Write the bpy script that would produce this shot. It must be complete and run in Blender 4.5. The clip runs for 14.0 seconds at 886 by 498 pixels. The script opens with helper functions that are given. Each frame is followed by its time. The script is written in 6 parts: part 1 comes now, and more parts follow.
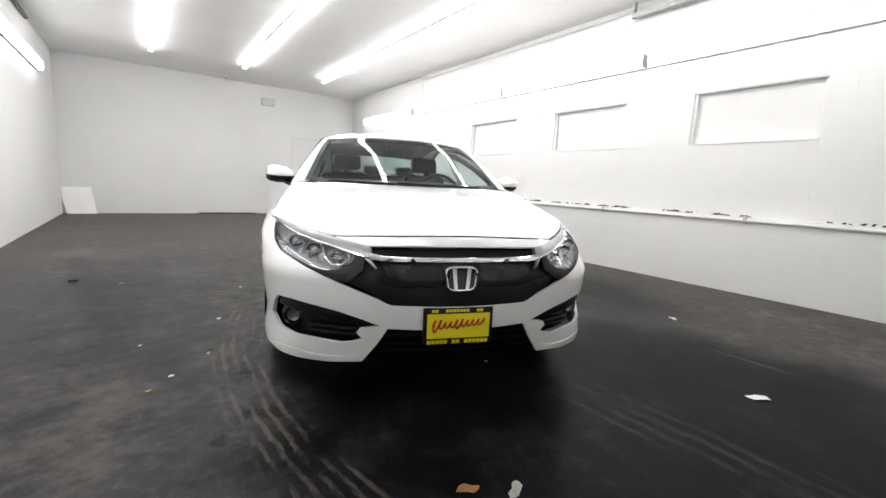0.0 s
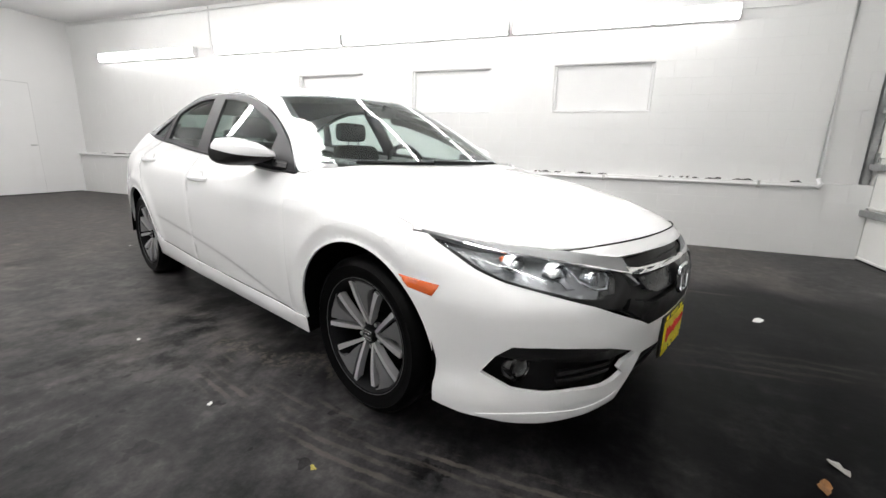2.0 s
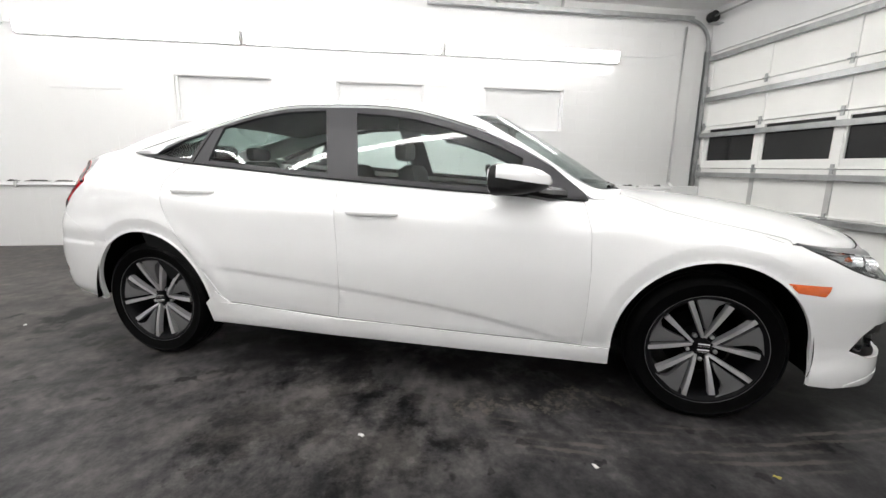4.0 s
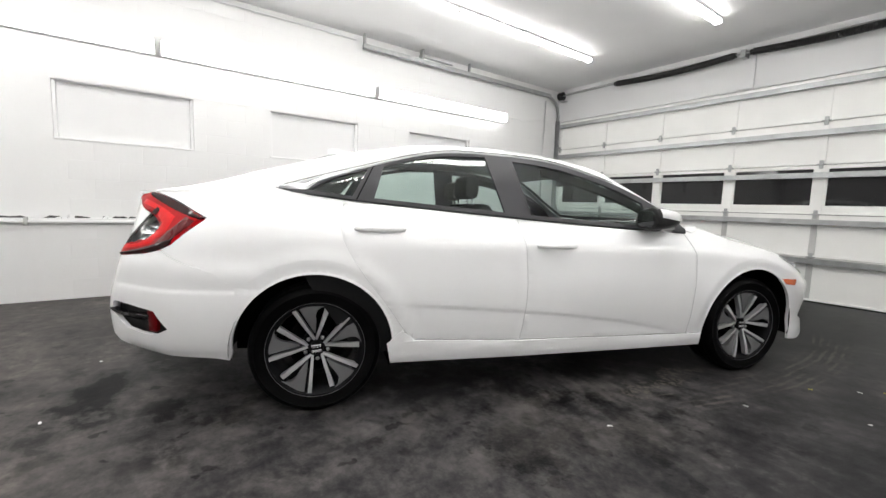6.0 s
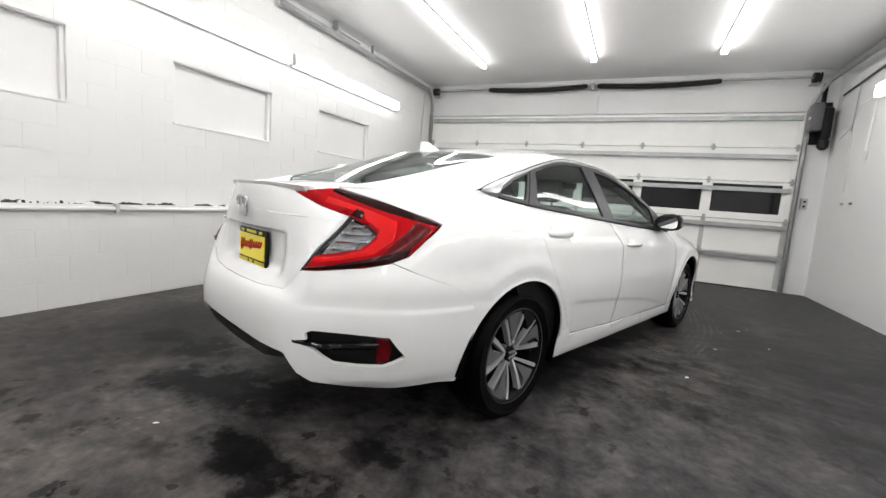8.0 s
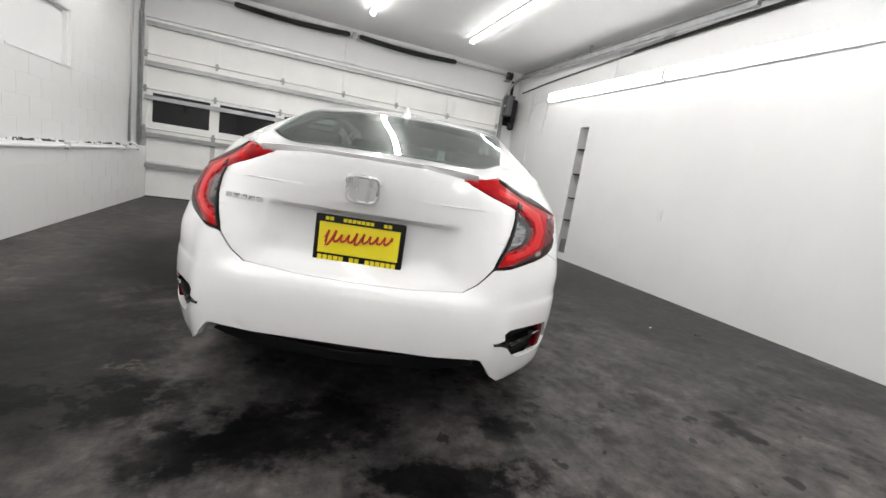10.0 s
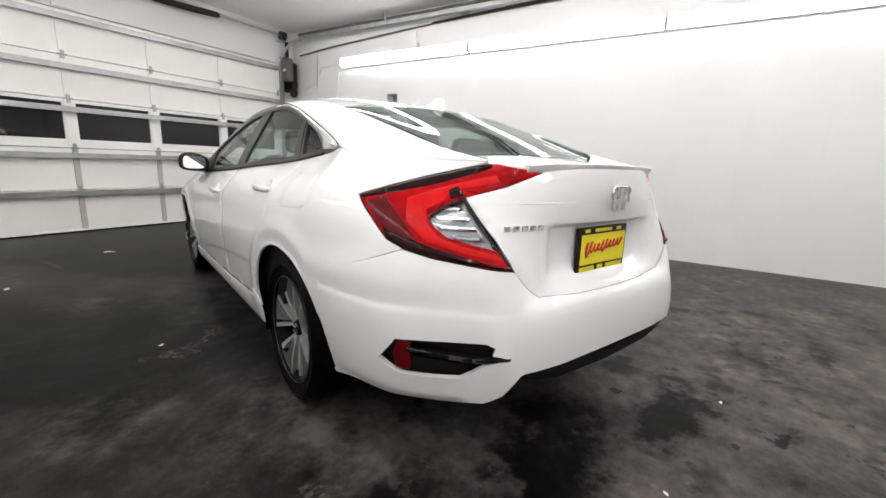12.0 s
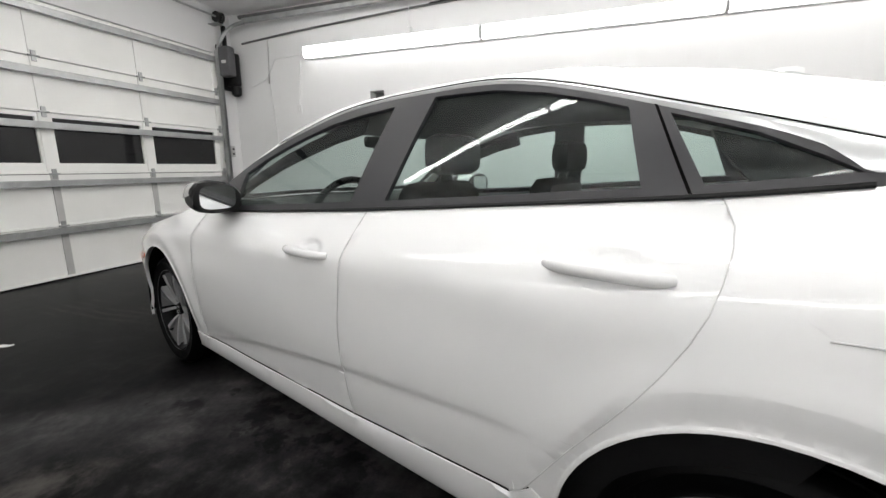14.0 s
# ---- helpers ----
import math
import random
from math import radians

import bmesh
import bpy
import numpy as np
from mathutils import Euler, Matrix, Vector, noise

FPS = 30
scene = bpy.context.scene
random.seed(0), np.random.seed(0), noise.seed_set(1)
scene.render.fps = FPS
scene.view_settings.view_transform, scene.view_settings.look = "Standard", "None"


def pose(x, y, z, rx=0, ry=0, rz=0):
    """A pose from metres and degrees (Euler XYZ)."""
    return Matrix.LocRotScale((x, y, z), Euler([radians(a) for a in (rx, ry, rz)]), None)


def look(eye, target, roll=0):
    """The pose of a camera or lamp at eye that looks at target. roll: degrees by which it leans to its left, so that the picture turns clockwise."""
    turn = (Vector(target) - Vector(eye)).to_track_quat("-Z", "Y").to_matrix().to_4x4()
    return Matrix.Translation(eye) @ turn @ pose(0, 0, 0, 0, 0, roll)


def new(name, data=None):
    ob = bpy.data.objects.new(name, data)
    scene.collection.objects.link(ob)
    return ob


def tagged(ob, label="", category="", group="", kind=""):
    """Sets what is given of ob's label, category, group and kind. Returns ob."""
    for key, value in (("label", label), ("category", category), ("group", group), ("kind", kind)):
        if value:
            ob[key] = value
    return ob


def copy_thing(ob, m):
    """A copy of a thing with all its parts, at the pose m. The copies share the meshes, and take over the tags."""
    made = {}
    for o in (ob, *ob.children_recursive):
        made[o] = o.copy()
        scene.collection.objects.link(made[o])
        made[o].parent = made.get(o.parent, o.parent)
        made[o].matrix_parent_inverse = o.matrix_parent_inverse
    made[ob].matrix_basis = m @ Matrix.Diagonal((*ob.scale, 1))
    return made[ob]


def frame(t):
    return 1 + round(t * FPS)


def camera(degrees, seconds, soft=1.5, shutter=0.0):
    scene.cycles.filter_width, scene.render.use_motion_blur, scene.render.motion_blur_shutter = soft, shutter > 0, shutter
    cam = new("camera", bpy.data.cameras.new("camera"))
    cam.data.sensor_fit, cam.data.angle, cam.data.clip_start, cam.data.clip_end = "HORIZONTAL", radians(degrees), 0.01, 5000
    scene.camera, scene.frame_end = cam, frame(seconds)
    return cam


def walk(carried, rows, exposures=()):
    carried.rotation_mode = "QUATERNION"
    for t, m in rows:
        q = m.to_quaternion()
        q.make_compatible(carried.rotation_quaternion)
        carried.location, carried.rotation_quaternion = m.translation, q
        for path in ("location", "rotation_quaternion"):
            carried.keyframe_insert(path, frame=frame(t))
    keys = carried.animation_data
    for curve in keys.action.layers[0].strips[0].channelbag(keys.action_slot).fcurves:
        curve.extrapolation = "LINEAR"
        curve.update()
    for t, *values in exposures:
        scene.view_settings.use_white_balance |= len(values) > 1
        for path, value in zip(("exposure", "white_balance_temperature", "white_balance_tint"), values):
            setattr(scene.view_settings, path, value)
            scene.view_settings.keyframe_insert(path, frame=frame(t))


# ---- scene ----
cam = camera(93.0, 14.0)
PATH = [
    (0, (-1.874, -3.47, 0.956), (-0.717, -1.866, 0.659), 2.8),
    (0.5, (-2.188, -3.105, 0.987), (-0.841, -1.669, 0.634), 4.4),
    (1, (-2.437, -2.712, 0.974), (-0.853, -1.532, 0.66), 3.2),
    (1.5, (-2.513, -2.271, 0.992), (-0.8, -1.308, 0.623), 1.7),
    (2, (-2.575, -1.786, 1.017), (-0.749, -1.107, 0.564), 1.6),
    (2.5, (-2.634, -1.244, 1.045), (-0.753, -0.758, 0.573), -0.6),
    (3, (-2.665, -0.695, 1.045), (-0.724, -0.445, 0.634), 0.6),
    (3.5, (-2.721, -0.179, 1.053), (-0.76, -0.288, 0.675), 0.4),
    (4, (-2.712, 0.337, 1.039), (-0.77, 0.053, 0.653), 0.8),
    (4.2, (-2.737, 0.555, 1.035), (-0.785, 0.188, 0.786), 2.6),
    (6.3, (-2.126, 2.474, 1.023), (-0.627, 1.179, 0.745), 1.9),
    (6.5, (-2.009, 2.634, 1.027), (-0.586, 1.264, 0.717), 2.2),
    (7, (-1.644, 2.961, 1.029), (-0.352, 1.454, 0.789), 3.7),
    (7.5, (-1.231, 3.277, 1.025), (-0.173, 1.597, 0.786), 3.9),
    (8, (-0.775, 3.512, 1.034), (0.032, 1.698, 0.8), 4.3),
    (8.5, (-0.291, 3.678, 1.03), (0.108, 1.733, 0.794), 2.8),
    (9, (0.155, 3.752, 1.026), (0.177, 1.767, 0.781), 3.1),
    (9.2, (0.341, 3.73, 1.019), (0.189, 1.756, 0.737), 5.0),
    (11.3, (2.046, 2.995, 1.04), (0.597, 1.667, 0.669), 4.6),
    (11.5, (2.183, 2.843, 1.03), (0.625, 1.645, 0.66), 3.8),
    (12, (2.392, 2.424, 1.044), (0.719, 1.404, 0.642), 2.0),
    (12.5, (2.476, 1.954, 1.053), (0.703, 1.134, 0.626), 1.7),
    (13, (2.459, 1.507, 1.054), (0.615, 0.891, 0.583), 1.7),
    (13.5, (2.237, 1.068, 1.071), (0.382, 0.458, 0.639), 2.5),
    (14, (1.987, 0.652, 1.095), (0.133, 0.005, 0.716), -0.5),
]
walk(cam, [(t, look(eye, target, roll)) for t, eye, target, roll in PATH],
     exposures=[(0, 0.33), (2, 0.31), (4.2, 0.26), (6.5, 0.04), (9.2, 0.02), (11.5, 0.02), (13, -0.03), (14, -0.12)])

# ---- world ----
world = bpy.data.worlds.new("night_outside")
world.use_nodes = True
world.node_tree.nodes["Background"].inputs[0].default_value = (0.02, 0.022, 0.026, 1)
world.node_tree.nodes["Background"].inputs[1].default_value = 0.3
scene.world = world
TUBE = 24.0           # radiance of the fluorescent diffusers

# room, in metres: x across, y along, garage door at the low y end
XW, YB, YD, ZC = 3.23, 8.40, -4.42, 3.27
CAR_TURN = -20.25


# ---- materials ----
def nodes_of(name):
    m = bpy.data.materials.new(name)
    m.use_nodes = True
    nt = m.node_tree
    return m, nt, nt.nodes["Principled BSDF"]


def ramp(nt, fac, stops):
    r = nt.nodes.new("ShaderNodeValToRGB")
    els = r.color_ramp.elements
    while len(els) < len(stops):
        els.new(0.5)
    for e, (p, c) in zip(els, stops):
        e.position = p
        e.color = (*c, 1) if len(c) == 3 else c
    nt.links.new(fac, r.inputs[0])
    return r.outputs[0]


def grey(v):
    return (v, v, v)


def noise_tex(nt, scale, detail=4.0, rough=0.55, coord="Object", stretch=(1, 1, 1)):
    tc = nt.nodes.new("ShaderNodeTexCoord")
    mp = nt.nodes.new("ShaderNodeMapping")
    mp.inputs["Scale"].default_value = stretch
    nt.links.new(tc.outputs[coord], mp.inputs[0])
    n = nt.nodes.new("ShaderNodeTexNoise")
    n.inputs["Scale"].default_value = scale
    n.inputs["Detail"].default_value = detail
    n.inputs["Roughness"].default_value = rough
    nt.links.new(mp.outputs[0], n.inputs["Vector"])
    return n.outputs["Fac"]


def mix_rgb(nt, fac, a, b, mode="MIX"):
    m = nt.nodes.new("ShaderNodeMix")
    m.data_type, m.blend_type = "RGBA", mode
    for sock, v in ((m.inputs[0], fac), (m.inputs[6], a), (m.inputs[7], b)):
        if hasattr(v, "default_value"):
            nt.links.new(v, sock)
        elif sock == m.inputs[0]:
            sock.default_value = v
        else:
            sock.default_value = (*v, 1)
    return m.outputs[2]


def math_node(nt, op, a, b=None, clamp=False):
    m = nt.nodes.new("ShaderNodeMath")
    m.operation, m.use_clamp = op, clamp
    for i, v in enumerate((a, b)):
        if v is None:
            continue
        if hasattr(v, "default_value"):
            nt.links.new(v, m.inputs[i])
        else:
            m.inputs[i].default_value = v
    return m.outputs[0]


def bump(nt, p, height, strength, distance):
    b = nt.nodes.new("ShaderNodeBump")
    b.inputs["Strength"].default_value = strength
    b.inputs["Distance"].default_value = distance
    nt.links.new(height, b.inputs["Height"])
    nt.links.new(b.outputs[0], p.inputs["Normal"])


def plain(name, col, rough=0.5, metal=0.0, var=0.12, scale=6.0, fine=90.0, bumpy=0.0, coat=0.0, spec=0.5):
    """A surface with broad and fine variation of colour and gloss."""
    m, nt, p = nodes_of(name)
    a = noise_tex(nt, scale)
    b = noise_tex(nt, fine, 2.0)
    dark = tuple(c * (1 - var) for c in col)
    lite = tuple(min(1, c * (1 + var * 0.6)) for c in col)
    base = ramp(nt, a, [(0.3, dark), (0.7, lite)])
    base = mix_rgb(nt, 0.25, base, ramp(nt, b, [(0.3, dark), (0.7, lite)]))
    nt.links.new(base, p.inputs["Base Color"])
    r = ramp(nt, a, [(0.3, grey(max(0.02, rough * 0.85))), (0.75, grey(min(1, rough * 1.15)))])
    nt.links.new(r, p.inputs["Roughness"])
    p.inputs["Metallic"].default_value = metal
    p.inputs["Specular IOR Level"].default_value = spec
    p.inputs["Coat Weight"].default_value = coat
    p.inputs["Coat Roughness"].default_value = 0.04
    if bumpy:
        bump(nt, p, b, bumpy, 0.004)
    return m


def thin_glass(name, tint, power=5.0, rough=0.0, least=0.044):
    m = bpy.data.materials.new(name)
    m.use_nodes = True
    nt = m.node_tree
    nt.nodes.clear()
    out = nt.nodes.new("ShaderNodeOutputMaterial")
    mix = nt.nodes.new("ShaderNodeMixShader")
    lw = nt.nodes.new("ShaderNodeLayerWeight")
    lw.inputs["Blend"].default_value = 0.5
    fac = math_node(nt, "ADD", math_node(nt, "MULTIPLY", math_node(nt, "POWER", lw.outputs["Facing"], power), 0.62), least)
    tr = nt.nodes.new("ShaderNodeBsdfTransparent")
    tr.inputs[0].default_value = (*tint, 1)
    gl = nt.nodes.new("ShaderNodeBsdfGlossy")
    gl.inputs["Roughness"].default_value = rough
    nt.links.new(fac, mix.inputs[0])
    nt.links.new(tr.outputs[0], mix.inputs[1])
    nt.links.new(gl.outputs[0], mix.inputs[2])
    nt.links.new(mix.outputs[0], out.inputs[0])
    return m


def emitter(name, strength):
    m, nt, p = nodes_of(name)
    p.inputs["Base Color"].default_value = (0.85, 0.85, 0.85, 1)
    p.inputs["Emission Color"].default_value = (1.0, 0.985, 0.965, 1)
    p.inputs["Emission Strength"].default_value = strength
    return m


def painted_wall(name, col, block=False):
    """White wall paint over masonry or board, a little scuffed towards the floor by splashes."""
    m, nt, p = nodes_of(name)
    broad = noise_tex(nt, 0.7, 5)
    fine = noise_tex(nt, 38, 3)
    base = ramp(nt, broad, [(0.3, tuple(c * 0.93 for c in col)), (0.7, col)])
    specks = ramp(nt, noise_tex(nt, 11, 6, 0.7), [(0.715, (0, 0, 0)), (0.75, (1, 1, 1))])
    base = mix_rgb(nt, math_node(nt, "MULTIPLY", specks, 0.22), base, (0.45, 0.44, 0.42))
    streak = ramp(nt, noise_tex(nt, 5, 4, 0.6, stretch=(1, 1, 0.12)), [(0.58, (0, 0, 0)), (0.75, (1, 1, 1))])
    base = mix_rgb(nt, math_node(nt, "MULTIPLY", streak, 0.06), base, (0.5, 0.48, 0.45))
    nt.links.new(base, p.inputs["Base Color"])
    nt.links.new(ramp(nt, broad, [(0.3, grey(0.38)), (0.7, grey(0.55))]), p.inputs["Roughness"])
    bump(nt, p, fine, 0.16 if block else 0.08, 0.006)
    return m


def smooth_step(nt, v, lo, hi):
    m = nt.nodes.new("ShaderNodeMapRange")
    m.interpolation_type = "SMOOTHSTEP"
    m.inputs["From Min"].default_value, m.inputs["From Max"].default_value = lo, hi
    nt.links.new(v, m.inputs["Value"])
    return m.outputs["Result"]


def vec_node(nt, op, a, b):
    n = nt.nodes.new("ShaderNodeVectorMath")
    n.operation = op
    for i, v in enumerate((a, b)):
        if hasattr(v, "default_value"):
            nt.links.new(v, n.inputs[i])
        else:
            n.inputs[i].default_value = v
    return n.outputs[0]


def floor_material():
    """Sealed dark concrete: brownish field, black damp patches and painted shade round the car, tyre tracks and pale
    scuffs.
    """
    m, nt, p = nodes_of("sealed_concrete")
    mul = lambda a, b: math_node(nt, "MULTIPLY", a, b)
    add = lambda a, b: math_node(nt, "ADD", a, b)
    inv = lambda a: math_node(nt, "SUBTRACT", 1.0, a)
    top = lambda a, b: math_node(nt, "MAXIMUM", a, b)
    vec = lambda op, a, b: vec_node(nt, op, a, b)
    tc = nt.nodes.new("ShaderNodeTexCoord")
    big = noise_tex(nt, 0.55, 6, 0.6)
    mid = noise_tex(nt, 2.6, 10, 0.70)
    small = noise_tex(nt, 10.0, 8, 0.72)
    blot = noise_tex(nt, 3.6, 9, 0.66)
    grain = noise_tex(nt, 120, 3)
    # ragged outlines for everything that lies on the floor
    warp = nt.nodes.new("ShaderNodeTexNoise")
    warp.inputs["Scale"].default_value = 3.2
    warp.inputs["Detail"].default_value = 7.0
    warp.inputs["Roughness"].default_value = 0.68
    nt.links.new(tc.outputs["Object"], warp.inputs["Vector"])
    pos = vec("ADD", tc.outputs["Object"], vec("MULTIPLY", vec("SUBTRACT", warp.outputs["Color"], (0.5, 0.5, 0.5)), (0.75, 0.75, 0)))
    sep = nt.nodes.new("ShaderNodeSeparateXYZ")
    nt.links.new(tc.outputs["Object"], sep.inputs[0])
    x, y = sep.outputs[0], sep.outputs[1]

    def patch(cx, cy, rx, ry, soft=0.45):
        d = vec("MULTIPLY", vec("SUBTRACT", pos, (cx, cy, 0)), (1 / rx, 1 / ry, 0))
        n = nt.nodes.new("ShaderNodeVectorMath")
        n.operation = "LENGTH"
        nt.links.new(d, n.inputs[0])
        return inv(smooth_step(nt, n.outputs["Value"], 1 - soft, 1 + soft))

    tone = add(mul(mid, 0.62), mul(small, 0.38))
    brown = ramp(nt, tone, [(0.39, (0.015, 0.0138, 0.0138)), (0.47, (0.046, 0.0420, 0.0408)), (0.54, (0.078, 0.0705, 0.0668)), (0.62, (0.132, 0.117, 0.107))])
    cool = ramp(nt, tone, [(0.39, (0.009, 0.009, 0.010)), (0.47, (0.034, 0.0325, 0.0340)), (0.54, (0.062, 0.0590, 0.0605)), (0.62, (0.110, 0.104, 0.103))])
    dry = smooth_step(nt, add(y, mul(add(big, -0.5), 3.0)), 1.6, 2.8)
    dry = top(dry, mul(smooth_step(nt, add(x, mul(add(mid, -0.5), 0.6)), 1.30, 1.42), smooth_step(nt, y, -3.7, -3.3)))
    base = mix_rgb(nt, dry, cool, brown)
    # broad damp zones and painted shade, then small black blotches and drops
    damp_shade = mul(patch(-0.16, -2.80, 1.62, 1.75, 0.20), 0.99)
    # shadow at the right front wheel, painted into the floor colour
    damp_shade = top(damp_shade, mul(patch(-1.00, -1.42, 0.45, 0.65, 0.40), 0.72))
    damp_shade = top(damp_shade, mul(patch(1.62, -0.50, 0.85, 1.5), 0.93))
    # three patches darken the west floor's colour in place of its view-dependent sheen
    damp_shade = top(damp_shade, mul(patch(-2.25, -0.30, 0.80, 1.70, 0.40), 0.50))
    damp_shade = top(damp_shade, mul(patch(-2.20, -2.50, 0.80, 1.30, 0.40), 0.40))
    damp_shade = top(damp_shade, mul(patch(-1.85, 0.60, 0.55, 0.95, 0.40), 0.42))
    damp_shade = top(damp_shade, mul(patch(2.05, 1.3, 0.62, 1.2), 0.78))
    # damp blotches; (-0.62, -0.55) and (-0.30, 0.75) are painted contact shadow under the car
    for cx, cy, rx, ry in ((1.00, 2.06, 0.50, 0.22), (0.33, 2.46, 0.26, 0.15), (0.55, 2.38, 0.22, 0.10), (1.75, 1.75, 0.45, 0.25), (-1.06, 0.72, 0.18, 0.30), (-0.72, 0.49, 0.2, 0.12), (-1.30, 0.36, 0.32, 0.13), (-0.62, -0.55, 0.40, 0.75), (-0.30, 0.75, 0.4, 0.55), (0.79, 2.86, 0.11, 0.03), (0.40, 2.78, 0.07, 0.05), (-0.58, 2.86, 0.08, 0.04), (-2.38, 1.15, 0.05, 0.04)):
        damp_shade = top(damp_shade, mul(patch(cx, cy, rx, ry, 0.34), mul(smooth_step(nt, blot, 0.38, 0.50), 0.93 if cy > 1.6 else 0.72)))
    round_car = patch(0.1, 0.2, 1.9, 2.9, 0.4)
    blots = smooth_step(nt, add(blot, mul(round_car, 0.06)), 0.545, 0.645)
    damp_shade = top(damp_shade, mul(blots, mul(smooth_step(nt, noise_tex(nt, 0.9, 4), 0.40, 0.56), 0.80)))
    drops = smooth_step(nt, noise_tex(nt, 6.5, 3, 0.5), 0.655, 0.68)
    damp_shade = top(damp_shade, mul(drops, 0.7))
    black = ramp(nt, tone, [(0.38, (0.0015, 0.0015, 0.0017)), (0.50, (0.0036, 0.0036, 0.0040)), (0.64, (0.015, 0.0146, 0.015))])
    base = mix_rgb(nt, damp_shade, base, black)
    # pale worn places and scuffs
    pale = mul(patch(1.80, 0.59, 0.22, 0.2), 0.5)
    for cx, cy, rx, ry in ((-0.74, 1.18, 0.20, 0.13), (1.43, 0.94, 0.22, 0.10), (1.31, -1.05, 0.2, 0.22), (-0.45, 1.80, 0.50, 0.34), (-2.15, -1.5, 0.28, 0.5), (-1.12, 0.75, 0.48, 0.90), (1.28, 1.25, 0.26, 0.48)):
        pale = top(pale, mul(patch(cx, cy, rx, ry), 0.42))
    base = mix_rgb(nt, mul(pale, smooth_step(nt, tone, 0.42, 0.60)), base, (0.105, 0.096, 0.088))
    for cx, cy, rx, ry in ((1.24, 0.09, 0.24, 0.05), (1.64, 1.48, 0.10, 0.05), (-1.06, -0.30, 0.05, 0.42)):
        rub = mul(patch(cx, cy, rx, ry), smooth_step(nt, noise_tex(nt, 26, 4, 0.7), 0.45, 0.58))
        base = mix_rgb(nt, mul(rub, 0.40), base, (0.19, 0.168, 0.135))
    scuff = mul(smooth_step(nt, small, 0.56, 0.68), smooth_step(nt, noise_tex(nt, 1.3, 5), 0.50, 0.60))
    base = mix_rgb(nt, mul(mul(scuff, inv(mul(damp_shade, 0.85))), 0.42), base, (0.13, 0.12, 0.112))
    # tyre tracks in front of the car and one drag line beside them
    for x0, bend, ym, y0, y1, w, pitch, amount in ((-1.50, 0.12, -1.62, -2.7, 0.20, 0.17, 0.052, 0.56), (-0.13, -0.08, -2.8, -3.7, -1.9, 0.24, 0.085, 0.20), (1.04, 0.03, -2.6, -3.1, -2.15, 0.05, 0.4, 0.8)):
        cen = add(mul(math_node(nt, "POWER", math_node(nt, "ABSOLUTE", add(y, -ym)), 2.0), bend), x0)
        off = add(math_node(nt, "SUBTRACT", x, cen), mul(add(mid, -0.5), 0.10))
        band = inv(smooth_step(nt, math_node(nt, "ABSOLUTE", off), w * 0.65, w))
        ends = mul(smooth_step(nt, y, y0, y0 + 0.5), inv(smooth_step(nt, y, y1 - 0.5, y1)))
        ridge = smooth_step(nt, math_node(nt, "SINE", mul(off, 2 * math.pi / pitch)), -0.1, 0.8)
        patchy = smooth_step(nt, noise_tex(nt, 5.0, 6, 0.68, stretch=(1, 0.4, 1)), 0.44, 0.62)
        base = mix_rgb(nt, mul(mul(mul(band, ends), mul(ridge, patchy)), amount), base, (0.125, 0.110, 0.096))
    nt.links.new(base, p.inputs["Base Color"])
    rough = mix_rgb(nt, damp_shade, ramp(nt, mid, [(0.3, grey(0.42)), (0.7, grey(0.62))]), (0.32, 0.32, 0.32))
    nt.links.new(rough, p.inputs["Roughness"])
    nt.links.new(mix_rgb(nt, damp_shade, (0.145, 0.145, 0.145), (0.03, 0.03, 0.03)), p.inputs["Specular IOR Level"])
    bump(nt, p, add(mul(small, 0.7), mul(grain, 0.3)), 0.25, 0.005)
    return m


def paint_material():
    """White car paint under clear coat."""
    m, nt, p = nodes_of("white_car_paint")
    a = noise_tex(nt, 3.0, 3)
    nt.links.new(ramp(nt, a, [(0.3, (0.865, 0.87, 0.875)), (0.7, (0.89, 0.89, 0.89))]), p.inputs["Base Color"])
    p.inputs["Roughness"].default_value = 0.42
    p.inputs["Coat Weight"].default_value = 1.0
    p.inputs["Coat IOR"].default_value = 1.5
    nt.links.new(ramp(nt, noise_tex(nt, 14, 4), [(0.4, grey(0.02)), (0.8, grey(0.05))]), p.inputs["Coat Roughness"])
    return m


M_FLOOR = floor_material()
M_WALL = painted_wall("white_wall_paint", (0.765, 0.765, 0.765))
M_BLOCK = painted_wall("white_block_paint", (0.765, 0.765, 0.76), True)
M_CEIL = painted_wall("ceiling_paint", (0.90, 0.90, 0.90))
M_TUBE = emitter("lit_diffuser", TUBE)
M_TUBEW = emitter("lit_wall_diffuser", TUBE * 0.40)
M_BOARD = plain("bright_board", (0.90, 0.90, 0.89), 0.6, var=0.05)
M_FIX = plain("white_enamel", (0.72, 0.72, 0.72), 0.35, var=0.06)
M_DOORP = plain("door_steel_white", (0.87, 0.87, 0.845), 0.42, var=0.07, scale=1.5)
M_GALV = plain("galvanised_steel", (0.42, 0.43, 0.43), 0.42, 0.85, var=0.25, scale=9)
M_GREYP = plain("grey_stile_paint", (0.50, 0.50, 0.49), 0.5, var=0.1)
M_PIPE = plain("dusty_grey_pipe", (0.17, 0.17, 0.17), 0.6, 0.2, var=0.3, scale=8)
M_SPRING = plain("oiled_black_steel", (0.025, 0.025, 0.025), 0.4, 0.6, var=0.3, scale=30)
M_PANE = plain("dark_window_pane", (0.006, 0.006, 0.007), 0.06, var=0.05)
M_BLACKP = plain("black_plastic", (0.007, 0.007, 0.0075), 0.45, var=0.2, scale=20, bumpy=0.1, spec=0.25)
